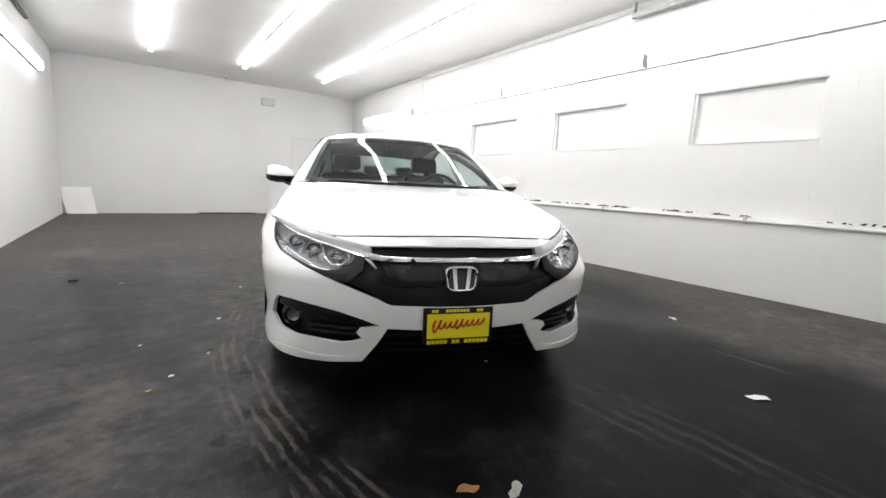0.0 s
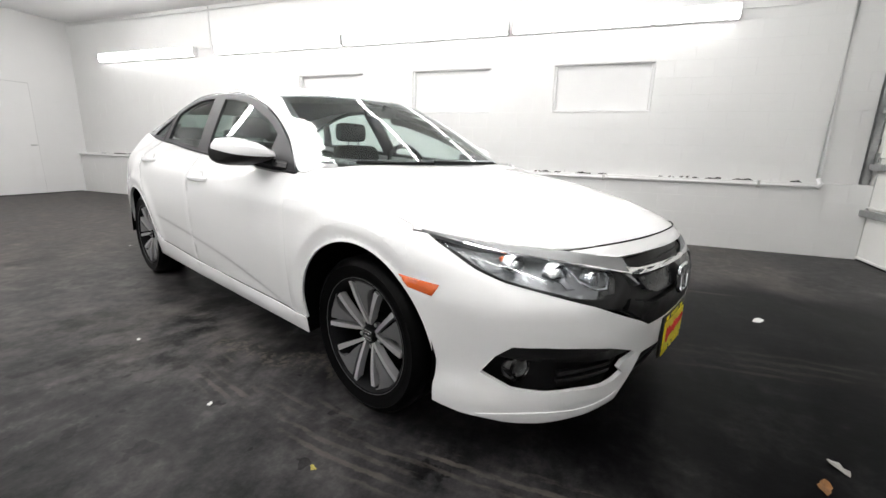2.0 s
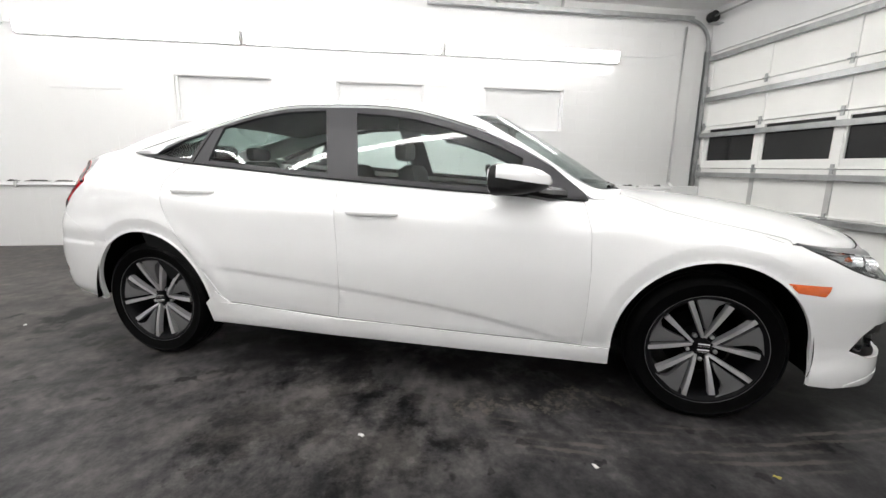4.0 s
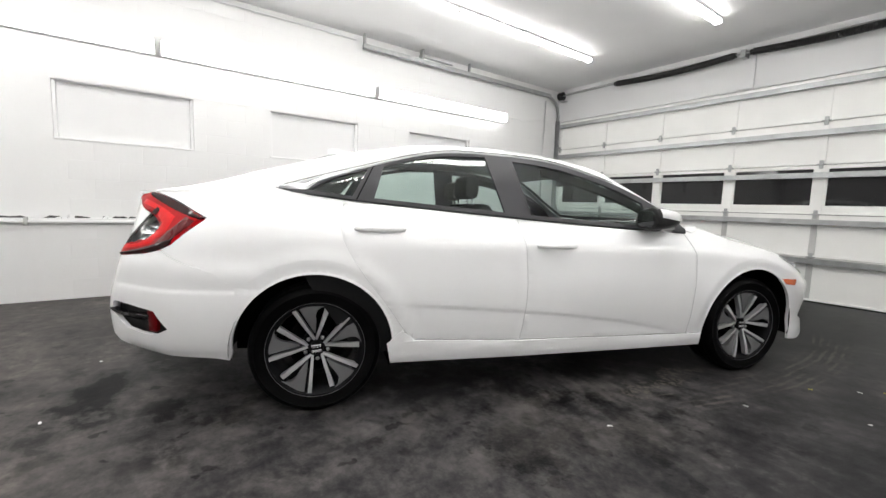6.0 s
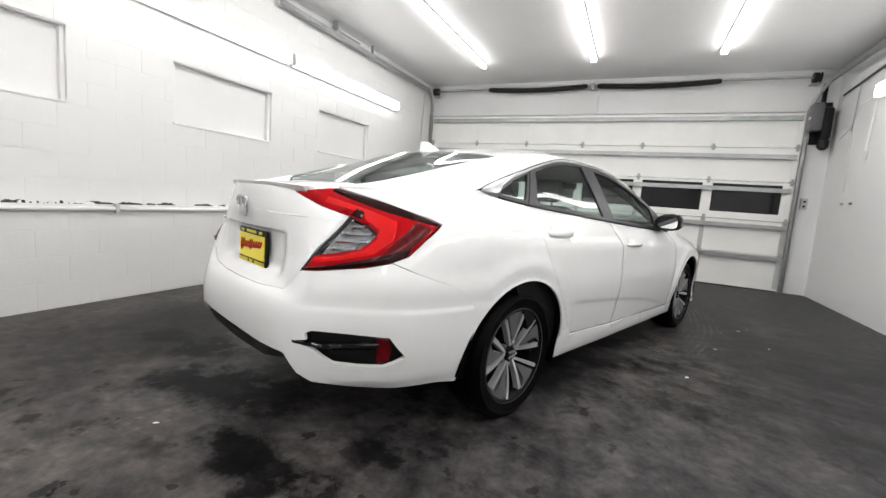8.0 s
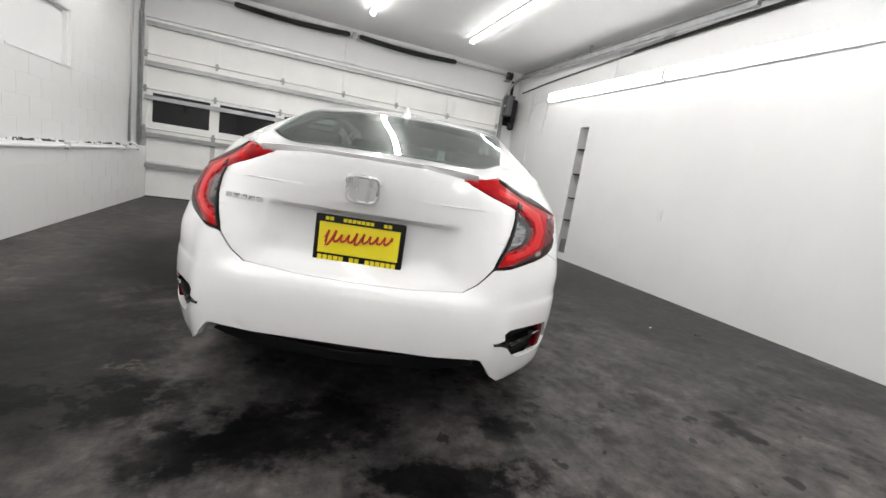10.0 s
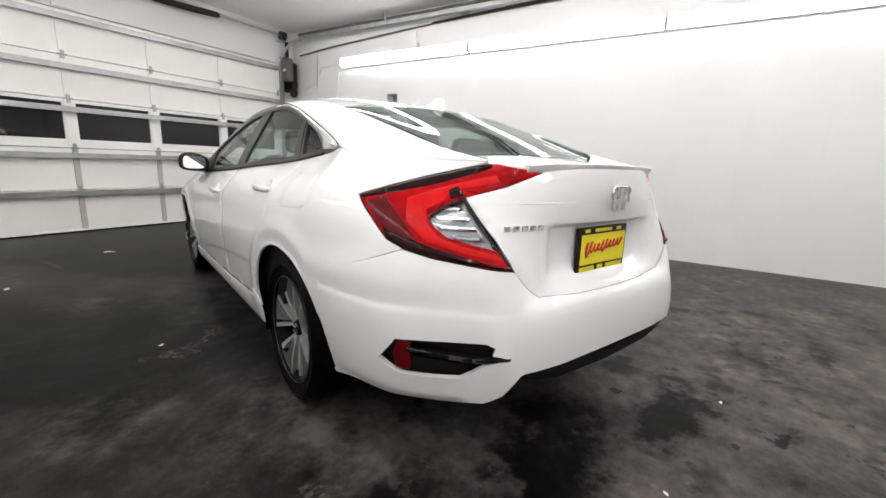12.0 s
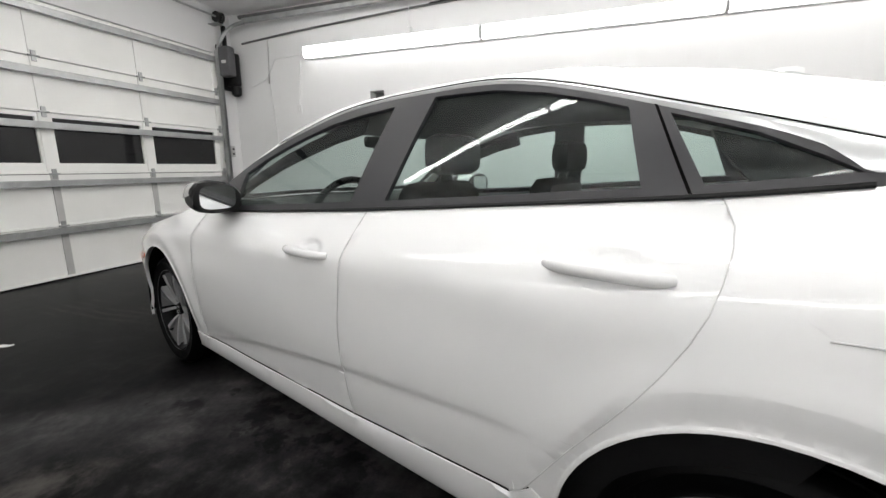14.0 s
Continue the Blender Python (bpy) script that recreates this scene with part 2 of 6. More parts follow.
M_GLOSSB = plain("gloss_black_plastic", (0.010, 0.010, 0.011), 0.09, var=0.1, coat=0.6)
M_PILLAR = plain("satin_black_film", (0.030, 0.030, 0.034), 0.36, var=0.0)
M_RUBBER = plain("tyre_rubber", (0.0022, 0.0022, 0.0024), 0.42, var=0.25, scale=25, bumpy=0.1, spec=0.06)
M_DARK = plain("dark_liner", (0.003, 0.003, 0.003), 0.9, var=0.3, bumpy=0.2, spec=0.05)
M_CHROME = plain("chrome", (0.85, 0.86, 0.87), 0.07, 1.0, var=0.04)
M_RIMF = plain("machined_aluminium", (0.54, 0.54, 0.55), 0.34, 0.5, var=0.02, scale=60)
M_RIMD = plain("dark_grey_wheel_paint", (0.006, 0.006, 0.007), 0.45, 0.0, var=0.12, spec=0.08)
M_RIMG = plain("grey_wheel_paint", (0.19, 0.19, 0.195), 0.38, 0.5, var=0.02, scale=60)
M_SATIN = plain("satin_chrome", (0.74, 0.75, 0.76), 0.24, 0.6, var=0.05)
M_WING = plain("silver_lamp_wing", (0.29, 0.295, 0.30), 0.34, 0.7, var=0.05)
M_SEAL = plain("grey_rubber_seal", (0.60, 0.60, 0.605), 0.7, var=0.1)
M_VAL = plain("dark_grey_valance", (0.004, 0.004, 0.0045), 0.55, var=0.1, spec=0.2)
M_GRILLE = plain("satin_dark_grille", (0.016, 0.016, 0.018), 0.28, var=0.15, spec=0.4)
M_SEAT = plain("dark_seat_cloth", (0.008, 0.0085, 0.009), 0.9, var=0.25, scale=40, bumpy=0.3, spec=0.1)
M_TRIM = plain("dark_interior_plastic", (0.008, 0.008, 0.0085), 0.6, var=0.2, bumpy=0.15, spec=0.15)
M_LINER = plain("grey_headliner", (0.10, 0.10, 0.10), 0.9, var=0.08, bumpy=0.2)
M_PAINT = paint_material()
M_GLASS = thin_glass("car_glass", (0.905, 0.948, 0.935))
M_WGLASS = thin_glass("windscreen_glass", (0.905, 0.948, 0.935), 5.0, 0.0, 0.030)
M_DGLASS = thin_glass("rear_car_glass", (0.875, 0.93, 0.912))
M_RGLASS = thin_glass("rear_window_glass", (0.70, 0.78, 0.755), 3.2)
M_LENS = thin_glass("clear_lens", (0.93, 0.94, 0.95), 5.0, 0.06)
M_FOG = plain("dark_lamp_glass", (0.24, 0.24, 0.245), 0.12, 0.6, var=0.2, scale=30, coat=0.5)
M_BADGE = plain("bright_badge", (0.66, 0.66, 0.67), 0.28, 0.6, var=0.04)
M_RED = plain("red_lens", (0.40, 0.0010, 0.004), 0.32, var=0.45, scale=9, coat=0.12, spec=0.06)
M_REDD = plain("dark_red_lens", (0.016, 0.0004, 0.0009), 0.4, var=0.2, coat=0.3, spec=0.06)
M_AMBER = plain("amber_lens", (0.75, 0.13, 0.02), 0.2, var=0.1, coat=0.8)
M_SMOKE = plain("smoked_reflector", (0.46, 0.46, 0.465), 0.30, 0.3, var=0.35, scale=30)
M_SILVER = plain("silver_reflector", (0.75, 0.76, 0.78), 0.16, 1.0, var=0.1, scale=25)
M_LAMPG = plain("lamp_grey", (0.44, 0.445, 0.45), 0.26, 0.45, var=0.35, scale=25)
M_YELLOW = plain("yellow_plate_film", (0.90, 0.77, 0.025), 0.35, var=0.05, coat=0.3)
M_SCRIPT = plain("red_print", (0.55, 0.02, 0.02), 0.4, var=0.1)
M_PALE = plain("pale_leaf", (0.32, 0.31, 0.29), 0.8, var=0.25, scale=40)
M_PAPER = plain("white_scrap", (0.72, 0.72, 0.70), 0.8, var=0.1)
M_LEAF = plain("dry_leaf", (0.20, 0.09, 0.025), 0.8, var=0.4, scale=40)
M_YLEAF = plain("yellow_leaf", (0.42, 0.36, 0.07), 0.7, var=0.3, scale=40)
M_GRIME = plain("grime", (0.05, 0.05, 0.048), 0.85, var=0.5, scale=12, bumpy=0.4)
M_BAREGREY = plain("bare_concrete_grey", (0.20, 0.20, 0.20), 0.8, var=0.25, bumpy=0.3)


# ---- mesh helpers ----
def part(name, bm, material, parent=None, label="", smooth=False, at=None):
    """Links a bmesh (or a ready mesh) as one object under a thing or a part."""
    if isinstance(bm, bmesh.types.BMesh):
        me = bpy.data.meshes.new(name)
        bm.normal_update()
        bm.to_mesh(me)
        bm.free()
        me.materials.append(material)
        if smooth:
            me.shade_smooth()
            me.set_sharp_from_angle(angle=radians(35))
    else:
        me = bm
    ob = new(name, me)
    if parent is not None:
        ob.parent = parent
    if at is not None:
        ob.matrix_basis = at
    if label:
        ob["label"] = label
    return ob


def add_box(bm, x0, x1, y0, y1, z0, z1, bev=0.0):
    x0, x1 = min(x0, x1), max(x0, x1)
    y0, y1 = min(y0, y1), max(y0, y1)
    z0, z1 = min(z0, z1), max(z0, z1)
    m = Matrix.Translation(((x0 + x1) / 2, (y0 + y1) / 2, (z0 + z1) / 2)) @ Matrix.Diagonal((x1 - x0, y1 - y0, z1 - z0, 1))
    made = bmesh.ops.create_cube(bm, size=1, matrix=m)["verts"]
    if bev:
        edges = list({e for v in made for e in v.link_edges})
        bmesh.ops.bevel(bm, geom=edges, offset=bev, segments=2, affect="EDGES", profile=0.5)
    return bm


def box(x0, x1, y0, y1, z0, z1, bev=0.0):
    return add_box(bmesh.new(), x0, x1, y0, y1, z0, z1, bev)


def add_tube(bm, pts, r, seg=10, closed=False):
    """A round bar along points."""
    pts = [Vector(p) for p in pts]
    rings = []
    n = len(pts)
    up = Vector((0, 0, 1))
    for i, p in enumerate(pts):
        a = pts[(i - 1) % n] if closed or i else p
        b = pts[(i + 1) % n] if closed or i < n - 1 else p
        d = (b - a).normalized()
        side = d.cross(up)
        if side.length < 1e-3:
            side = d.cross(Vector((1, 0, 0)))
        side.normalize()
        top = side.cross(d).normalized()
        rr = r[i] if isinstance(r, (list, tuple)) else r
        rings.append([bm.verts.new(p + rr * (side * math.cos(2 * math.pi * k / seg) + top * math.sin(2 * math.pi * k / seg))) for k in range(seg)])
    for i in range(n if closed else n - 1):
        a, b = rings[i], rings[(i + 1) % n]
        for k in range(seg):
            bm.faces.new((a[k], a[(k + 1) % seg], b[(k + 1) % seg], b[k]))
    if not closed:
        bm.faces.new(rings[0][::-1])
        bm.faces.new(rings[-1])
    bmesh.ops.recalc_face_normals(bm, faces=bm.faces)
    return bm


def tube(pts, r, seg=10, closed=False):
    return add_tube(bmesh.new(), pts, r, seg, closed)


def lathe(profile, seg=48, axis="x", closed=True):
    """Turns (radius, along) points round the x axis."""
    bm = bmesh.new()
    rings = []
    for k in range(seg):
        a = 2 * math.pi * k / seg
        rings.append([bm.verts.new((h, r * math.cos(a), r * math.sin(a))) for r, h in profile])
    n = len(profile)
    for k in range(seg):
        p, q = rings[k], rings[(k + 1) % seg]
        for i in range(n if closed else n - 1):
            j = (i + 1) % n
            bm.faces.new((p[i], p[j], q[j], q[i]))
    bmesh.ops.remove_doubles(bm, verts=bm.verts, dist=1e-5)
    bmesh.ops.recalc_face_normals(bm, faces=bm.faces)
    return bm


def prism(pts2, to3, depth3):
    """A solid from a plane outline: to3 maps (a, b) to a point, depth3 is the way to the back."""
    bm = bmesh.new()
    f = [bm.verts.new(to3(a, b)) for a, b in pts2]
    g = [bm.verts.new(Vector(to3(a, b)) + Vector(depth3)) for a, b in pts2]
    bm.faces.new(f)
    bm.faces.new(g[::-1])
    n = len(f)
    for i in range(n):
        bm.faces.new((f[i], g[i], g[(i + 1) % n], f[(i + 1) % n]))
    bmesh.ops.recalc_face_normals(bm, faces=bm.faces)
    return bm


def thing(name, label, category, at=(0, 0, 0), group=""):
    e = new(name)
    e.location = at
    e.empty_display_size = 0.2
    return tagged(e, label, category, group)


def structure(name, bm, material, label, category):
    return tagged(part(name, bm, material), label, category, kind="structure")


# ---- the room ----
bm = box(-XW - 0.2, XW + 0.2, YD - 1.2, YB + 0.2, -0.15, 0.0)
structure("floor", bm, M_FLOOR, "dark sealed concrete floor with damp patches and tyre marks", "floor")
bm = box(-XW - 0.2, XW + 0.2, YD - 0.3, YB + 0.2, ZC, ZC + 0.15)
structure("ceiling", bm, M_CEIL, "flat white painted ceiling", "ceiling")

WINDOWS = [(1.71, 2.87), (-0.25, 0.905), (-2.22, -1.07)]
WZ0, WZ1 = 1.545, 2.134
bm = bmesh.new()
LEDGE, XL = 0.79, 3.115
add_box(bm, XL, XW + 0.2, YD, YB, 0.0, LEDGE)
add_box(bm, XW, XW + 0.2, YD, YB, LEDGE, WZ0)
add_box(bm, XW, XW + 0.2, YD, YB, WZ1, ZC)
edges_y = [YD] + sorted(v for w in WINDOWS for v in w) + [YB]
for a, b in zip(edges_y[0::2], edges_y[1::2]):
    add_box(bm, XW, XW + 0.2, a, b, WZ0, WZ1)
wall_east = structure("wall_east", bm, M_BLOCK, "white painted block wall with a low ledge and blocked windows", "wall")
bm = bmesh.new()
SY0, SY1, SZ0, SZ1 = -2.17, -1.965, 0.10, 2.10
add_box(bm, -XW - 0.2, -XW, YD, SY0, 0, ZC)
add_box(bm, -XW - 0.2, -XW, SY1, YB, 0, ZC)
add_box(bm, -XW - 0.2, -XW, SY0, SY1, 0, SZ0)
add_box(bm, -XW - 0.2, -XW, SY0, SY1, SZ1, ZC)
structure("wall_west", bm, M_WALL, "smooth white painted wall with a narrow recess", "wall")
structure("wall_north", box(-XW - 0.2, XW + 0.2, YB, YB + 0.2, 0, ZC), M_WALL, "plain white painted back wall", "wall")
DX0, DX1, DZ = -2.88, 3.17, 2.70
bm = bmesh.new()
add_box(bm, -XW, DX0, YD - 0.2, YD, 0, ZC)
add_box(bm, DX1, XW, YD - 0.2, YD, 0, ZC)
add_box(bm, DX0, DX1, YD - 0.2, YD, DZ, ZC)
structure("wall_south", bm, M_WALL, "white wall round the overhead garage door", "wall")
structure("outer_wall", box(-XW, XW, YD - 1.2, YD - 1.0, 0, ZC), M_DARK, "dark night closing off the outside of the door", "backdrop")
structure("recess_back", box(-XW - 0.2, -XW - 0.16, SY0, SY1, SZ0, SZ1), M_BAREGREY, "grey back of the narrow wall recess", "wall")


def blocked_window(i, y0, y1):
    w = tagged(new("window_%d" % i), "white painted blocked window in a block wall", "window", kind="structure")
    w.location = (XW, (y0 + y1) / 2, WZ0)
    h, b = WZ1 - WZ0, (y1 - y0) / 2
    part("pane", box(0.065, 0.10, -b, b, 0.0, h), M_WALL, w)
    part("lintel", box(0.012, 0.064, -b + 0.001, b - 0.001, h - 0.035, h - 0.001, 0.004), M_WALL, w)
    part("jamb", box(0.02, 0.064, -b + 0.001, -b + 0.03, 0.0, h - 0.036, 0.004), M_WALL, w)
    part("jamb", box(0.02, 0.064, b - 0.03, b - 0.001, 0.0, h - 0.036, 0.004), M_WALL, w)
    part("window_sill", box(-0.01, 0.064, -b + 0.002, b - 0.002, -0.003, 0.018, 0.004), M_WALL, w)


for i, (a, b) in enumerate(WINDOWS):
    blocked_window(i + 1, a, b)


# fluorescent strip lights
def strip_light(name, label, group):
    """A wraparound fixture 2.46 m long along y; its back is at z = 0, the diffuser below."""
    e = thing(name, label, "ceiling light" if name == "ceiling_light" else "wall light", group=group)
    on_wall = name != "ceiling_light"
    hw, base = (0.078, -0.035) if on_wall else (0.044, -0.032)
    bm = box(-hw, hw, -1.225, 1.225, base, 0.0, 0.006)
    if on_wall:
        add_box(bm, 0.068, 0.078, -1.225, 1.225, -0.104, -0.030, 0.003)
        prof = [(-0.062, -0.036), (-0.066, -0.058), (-0.052, -0.084), (-0.02, -0.096), (0.02, -0.096), (0.052, -0.084), (0.064, -0.058), (0.0675, -0.036)]
    else:
        prof = [(-0.041, -0.033), (-0.037, -0.052), (-0.028, -0.068), (-0.014, -0.076), (0.014, -0.076), (0.028, -0.068), (0.037, -0.052), (0.041, -0.033)]
    part("housing", bm, M_FIX, e)
    part("diffuser", prism(prof, lambda a, b: (a, -1.215, b), (0, 2.43, 0)), M_TUBEW if on_wall else M_TUBE, e, "glowing white diffuser")
    cap = 0.069 if on_wall else 0.045
    for s in (-1, 1):
        part("end_cap", box(-cap, cap, s * 1.216, s * 1.232, -0.099 if on_wall else -0.078, -0.001, 0.005), M_FIX, e)
    return e


lamp = strip_light("ceiling_light", "lit white fluorescent strip light on the ceiling", "ceiling strip lights")
LX = (-1.60, 0.03, 1.73)
first = True
for x in LX:
    for k in range(4):
        m = pose(x, -3.23 + 1.232 + 2.466 * k, ZC)
        if first:
            lamp.matrix_basis = m
            first = False
        else:
            copy_thing(lamp, m)
wl = strip_light("wall_light", "lit white fluorescent strip light high on the wall", "wall strip lights")
first = True
for k in range(4):
    m = Matrix.Translation((-XW, -3.13 + 1.235 + 2.475 * k, 2.645)) @ Matrix.Rotation(radians(-90), 4, "Y")
    if first:
        wl.matrix_basis = m
        first = False
    else:
        copy_thing(wl, m)
for y in (-2.985 + 1.24, -0.47 + 1.24, 2.03 + 1.24, 4.98 + 1.24):
    copy_thing(wl, Matrix.Translation((XW, y, 2.565)) @ Matrix.Rotation(radians(90), 4, "Y") @ Matrix.Rotation(radians(180), 4, "Z"))


# overhead garage door
def garage_door():
    e = thing("garage_door", "closed white sectional overhead garage door with dark panes", "garage door", (0, YD, 0))
    zs = [0.012, 0.545, 1.065, 1.66, 2.17, 2.69]
    sx = [DX0, -1.785, -0.765, 0.20, 1.205, 2.19, DX1]
    for k in range(5):
        z0, z1 = zs[k] + 0.003, zs[k + 1] - 0.003
        bm = bmesh.new()
        if k == 2:
            pz0, pz1 = 1.175, 1.615
            add_box(bm, DX0, DX1, -0.05, 0, z0, pz0)
            add_box(bm, DX0, DX1, -0.05, 0, pz1, z1)
            for j in range(7):
                a = sx[j] - (0 if j == 0 else 0.07)
                b = sx[j] + (0 if j == 6 else 0.07)
                if j == 0:
                    b = sx[0] + 0.12
                if j == 6:
                    a = sx[6] - 0.12
                add_box(bm, a, b, -0.05, 0, pz0, pz1)
        else:
            add_box(bm, DX0, DX1, -0.05, 0, z0, z1)
        sec = part("door_section", bm, M_DOORP, e)
        if k == 2:
            for j in range(6):
                a = sx[j] + (0.12 if j == 0 else 0.07)
                b = sx[j + 1] - (0.12 if j == 5 else 0.07)
                part("pane", box(a, b, -0.035, -0.025, pz0, pz1), M_PANE, sec, "black window pane against the night")
        part("bottom_rail", box(DX0 + 0.002, DX1 - 0.002, 0.0005, 0.016, z0, z0 + 0.022, 0.003), M_DOORP, sec)
        for j in range(7):
            x = sx[j] + (0.025 if j == 0 else -0.025 if j == 6 else 0)
            w = 0.05 if k == 2 and 0 < j < 6 else 0.032
            lo = z0 + 0.024
            part("stile", box(x - w, x + w, 0.0005, 0.012, lo, z1 - 0.002, 0.002), M_GREYP if k < 2 else M_DOORP, sec)
            if k:
                bm = box(x - 0.02, x + 0.02, 0.0125, 0.026, z0 - 0.05, z0 + 0.05, 0.003)
                add_tube(bm, [(x - 0.045, 0.022, z0), (x + 0.045, 0.022, z0)], 0.009, 8)
                part("hinge", bm, M_GALV, sec, "galvanised hinge")
    for z in (0.50, 0.975, 1.535, 2.035, 2.60):
        bm = bmesh.new()
        add_box(bm, DX0 + 0.03, DX1 - 0.03, 0.027, 0.075, z - 0.032, z - 0.027)
        add_box(bm, DX0 + 0.03, DX1 - 0.03, 0.070, 0.075, z - 0.026, z + 0.026)
        add_box(bm, DX0 + 0.03, DX1 - 0.03, 0.027, 0.075, z + 0.027, z + 0.032)
        part("strut", bm, M_GALV, e, "galvanised reinforcing strut")
    bm = box(DX0, DX1, -0.045, 0.01, 0.0, 0.012)
    part("bottom_seal", bm, M_RUBBER, e)
    return e


garage_door()


def door_track(side):
    e = thing("door_track", "galvanised steel track of the overhead door on the wall", "door track", group="door tracks")
    x = (DX1 + 0.005) if side > 0 else (DX0 - 0.06)
    xs = x if side > 0 else x
    bm = bmesh.new()
    add_box(bm, xs, xs + 0.052, YD + 0.03, YD + 0.034, 0.0, 2.72)
    add_box(bm, xs, xs + 0.004, YD + 0.034, YD + 0.09, 0.0, 2.72)
    add_box(bm, xs + 0.048, xs + 0.052, YD + 0.034, YD + 0.09, 0.0, 2.72)
    part("vertical_track", bm, M_GALV, e)
    xt = (XW - 0.10) if side > 0 else (-XW + 0.16)
    z = 3.085
    bm = bmesh.new()
    ye = -0.27 if side > 0 else 0.4
    add_box(bm, xt - 0.028, xt + 0.028, YD + 0.40, ye, z, z + 0.004)
    add_box(bm, xt - 0.028, xt - 0.024, YD + 0.40, ye, z + 0.0045, z + 0.055)
    add_box(bm, xt + 0.024, xt + 0.028, YD + 0.40, ye, z + 0.0045, z + 0.055)
    part("horizontal_track", bm, M_GALV, e)
    pts = []
    for k in range(9):
        a = math.pi / 2 * k / 8
        pts.append((xs + 0.026 + (xt - xs - 0.026) * k / 8, YD + 0.06 + 0.36 * (1 - math.cos(a)), 2.72 + 0.37 * math.sin(a)))
    part("curved_track", tube(pts, 0.026, 8), M_GALV, e, smooth=True)
    bm = box(xt - 0.02, xt + 0.02, ye - 0.03, ye - 0.005, z + 0.056, ZC - 0.002)
    part("hanger", bm, M_GALV, e)
    bm = box(xt - 0.018, xt + 0.018, -2.1, -2.07, z + 0.056, ZC - 0.002)
    part("hanger", bm, M_GALV, e)
    for zz in (0.35, 1.2, 2.2):
        part("bracket", box(min(xs + 0.012, xs + 0.04), xs + 0.044, YD + 0.001, YD + 0.0295, zz, zz + 0.06), M_GALV, e)


door_track(1)
door_track(-1)
t = thing("spring_slide", "galvanised rod bracket above the overhead door track", "track bracket")
bm = tube([(XW - 0.1, -1.15, 3.175), (XW - 0.1, -1.75, 3.175)], 0.012, 8)
add_tube(bm, [(XW - 0.14, -1.2, 3.16), (XW - 0.14, -1.7, 3.16)], 0.009, 8)
add_box(bm, XW - 0.16, XW - 0.08, -1.2, -1.17, 3.14, ZC - 0.002)
part("rod", bm, M_GALV, t)


def torsion_spring():
    e = thing("torsion_spring", "black torsion springs on a steel shaft above the garage door", "torsion spring")
    y, z = YD + 0.14, 3.14
    part("shaft", tube([(DX0 - 0.08, y, z), (DX1 - 0.02, y, z)], 0.013, 10), M_GALV, e, smooth=True)
    for x0, x1 in ((-1.72, 0.02), (0.24, 1.95)):
        n = int((x1 - x0) / 0.022)
        pts, rad = [], []
        for k in range(n * 2 + 1):
            f = k / (n * 2)
            pts.append((x0 + (x1 - x0) * f, y, z - 0.035 * math.sin(math.pi * f) * (1 if x0 < 0 else 1)))
            rad.append(0.046 if k % 2 else 0.038)
        part("spring", tube(pts, rad, 14), M_SPRING, e, "black oiled coil spring", smooth=False)
        for xx in (x0, x1):
            part("winding_cone", tube([(xx - 0.03, y, z), (xx + 0.03, y, z)], 0.034, 12), M_SPRING, e)
    part("centre_bracket", box(0.10, 0.16, YD + 0.031, y + 0.02, z - 0.05, z + 0.05, 0.004), M_GALV, e)
    for x in (DX0 - 0.03, DX1 - 0.09):
        part("cable_drum", tube([(x - 0.04, y, z), (x - 0.02, y, z), (x, y, z), (x + 0.05, y, z)], [0.075, 0.055, 0.07, 0.07], 16), M_SPRING, e)
        part("bearing_plate", box(x - 0.05, x + 0.06, YD + 0.001, y + 0.03, z - 0.085, z - 0.078), M_GALV, e)
    return e


torsion_spring()
structure("trim", box(0.02, 0.24, YD + 0.001, YD + 0.03, DZ + 0.01, ZC - 0.002), M_WALL, "white mounting board over the garage door", "trim")
structure("door_header", box(DX0 - 0.2, DX1 + 0.02, YD + 0.001, YD + 0.05, ZC - 0.07, ZC - 0.001), M_WALL, "white timber strip under the ceiling", "trim")


def opener():
    e = thing("door_opener", "black wall mounted garage door opener with a grey cover", "door opener", (-3.05, YD + 0.16, 2.22))
    part("back_plate", box(-0.12, 0.12, -0.155, -0.13, 0.0, 0.60, 0.01), M_BLACKP, e)
    part("motor", box(-0.10, 0.02, -0.129, 0.06, 0.05, 0.50, 0.03), M_BLACKP, e, smooth=True)
    part("cover", box(0.021, 0.155, -0.10, 0.10, 0.16, 0.56, 0.035), plain("grey_cover", (0.10, 0.10, 0.105), 0.45), e, "grey plastic cover", smooth=True)
    part("sticker", box(0.156, 0.158, -0.03, 0.05, 0.33, 0.37), M_PAPER, e)
    part("gearbox", tube([(-0.04, 0.0, 0.045), (-0.04, 0.0, -0.06), (-0.04, 0.0, -0.09)], [0.07, 0.065, 0.03], 14), M_BLACKP, e, smooth=True)
    part("chain_guard", box(-0.02, 0.03, -0.12, -0.07, 0.50, 0.86, 0.01), M_BLACKP, e)


opener()

# pipe run on the low ledge, with grime left on it
t = thing("wall_pipe", "white painted pipe along the block wall ledge", "pipe")
pts = [(XL - 0.022, YB - 0.02, 0.757), (XL - 0.022, -3.93, 0.757)]
part("pipe_run", tube(pts, 0.018, 10), M_WALL, t, smooth=True)
part("riser", tube([(XL - 0.022, -3.93, 0.74), (XL - 0.022, -3.96, 0.78), (XW - 0.03, -3.97, 0.84), (XW - 0.03, -3.97, 3.02)], 0.024, 10), M_WALL, t, smooth=True)
for k in range(6):
    y = -3.4 + 1.62 * k
    part("pipe_clamp", box(XL - 0.046, XL - 0.001, y - 0.014, y + 0.014, 0.722, 0.80, 0.004), M_GREYP, t)
rng = random.Random(4)
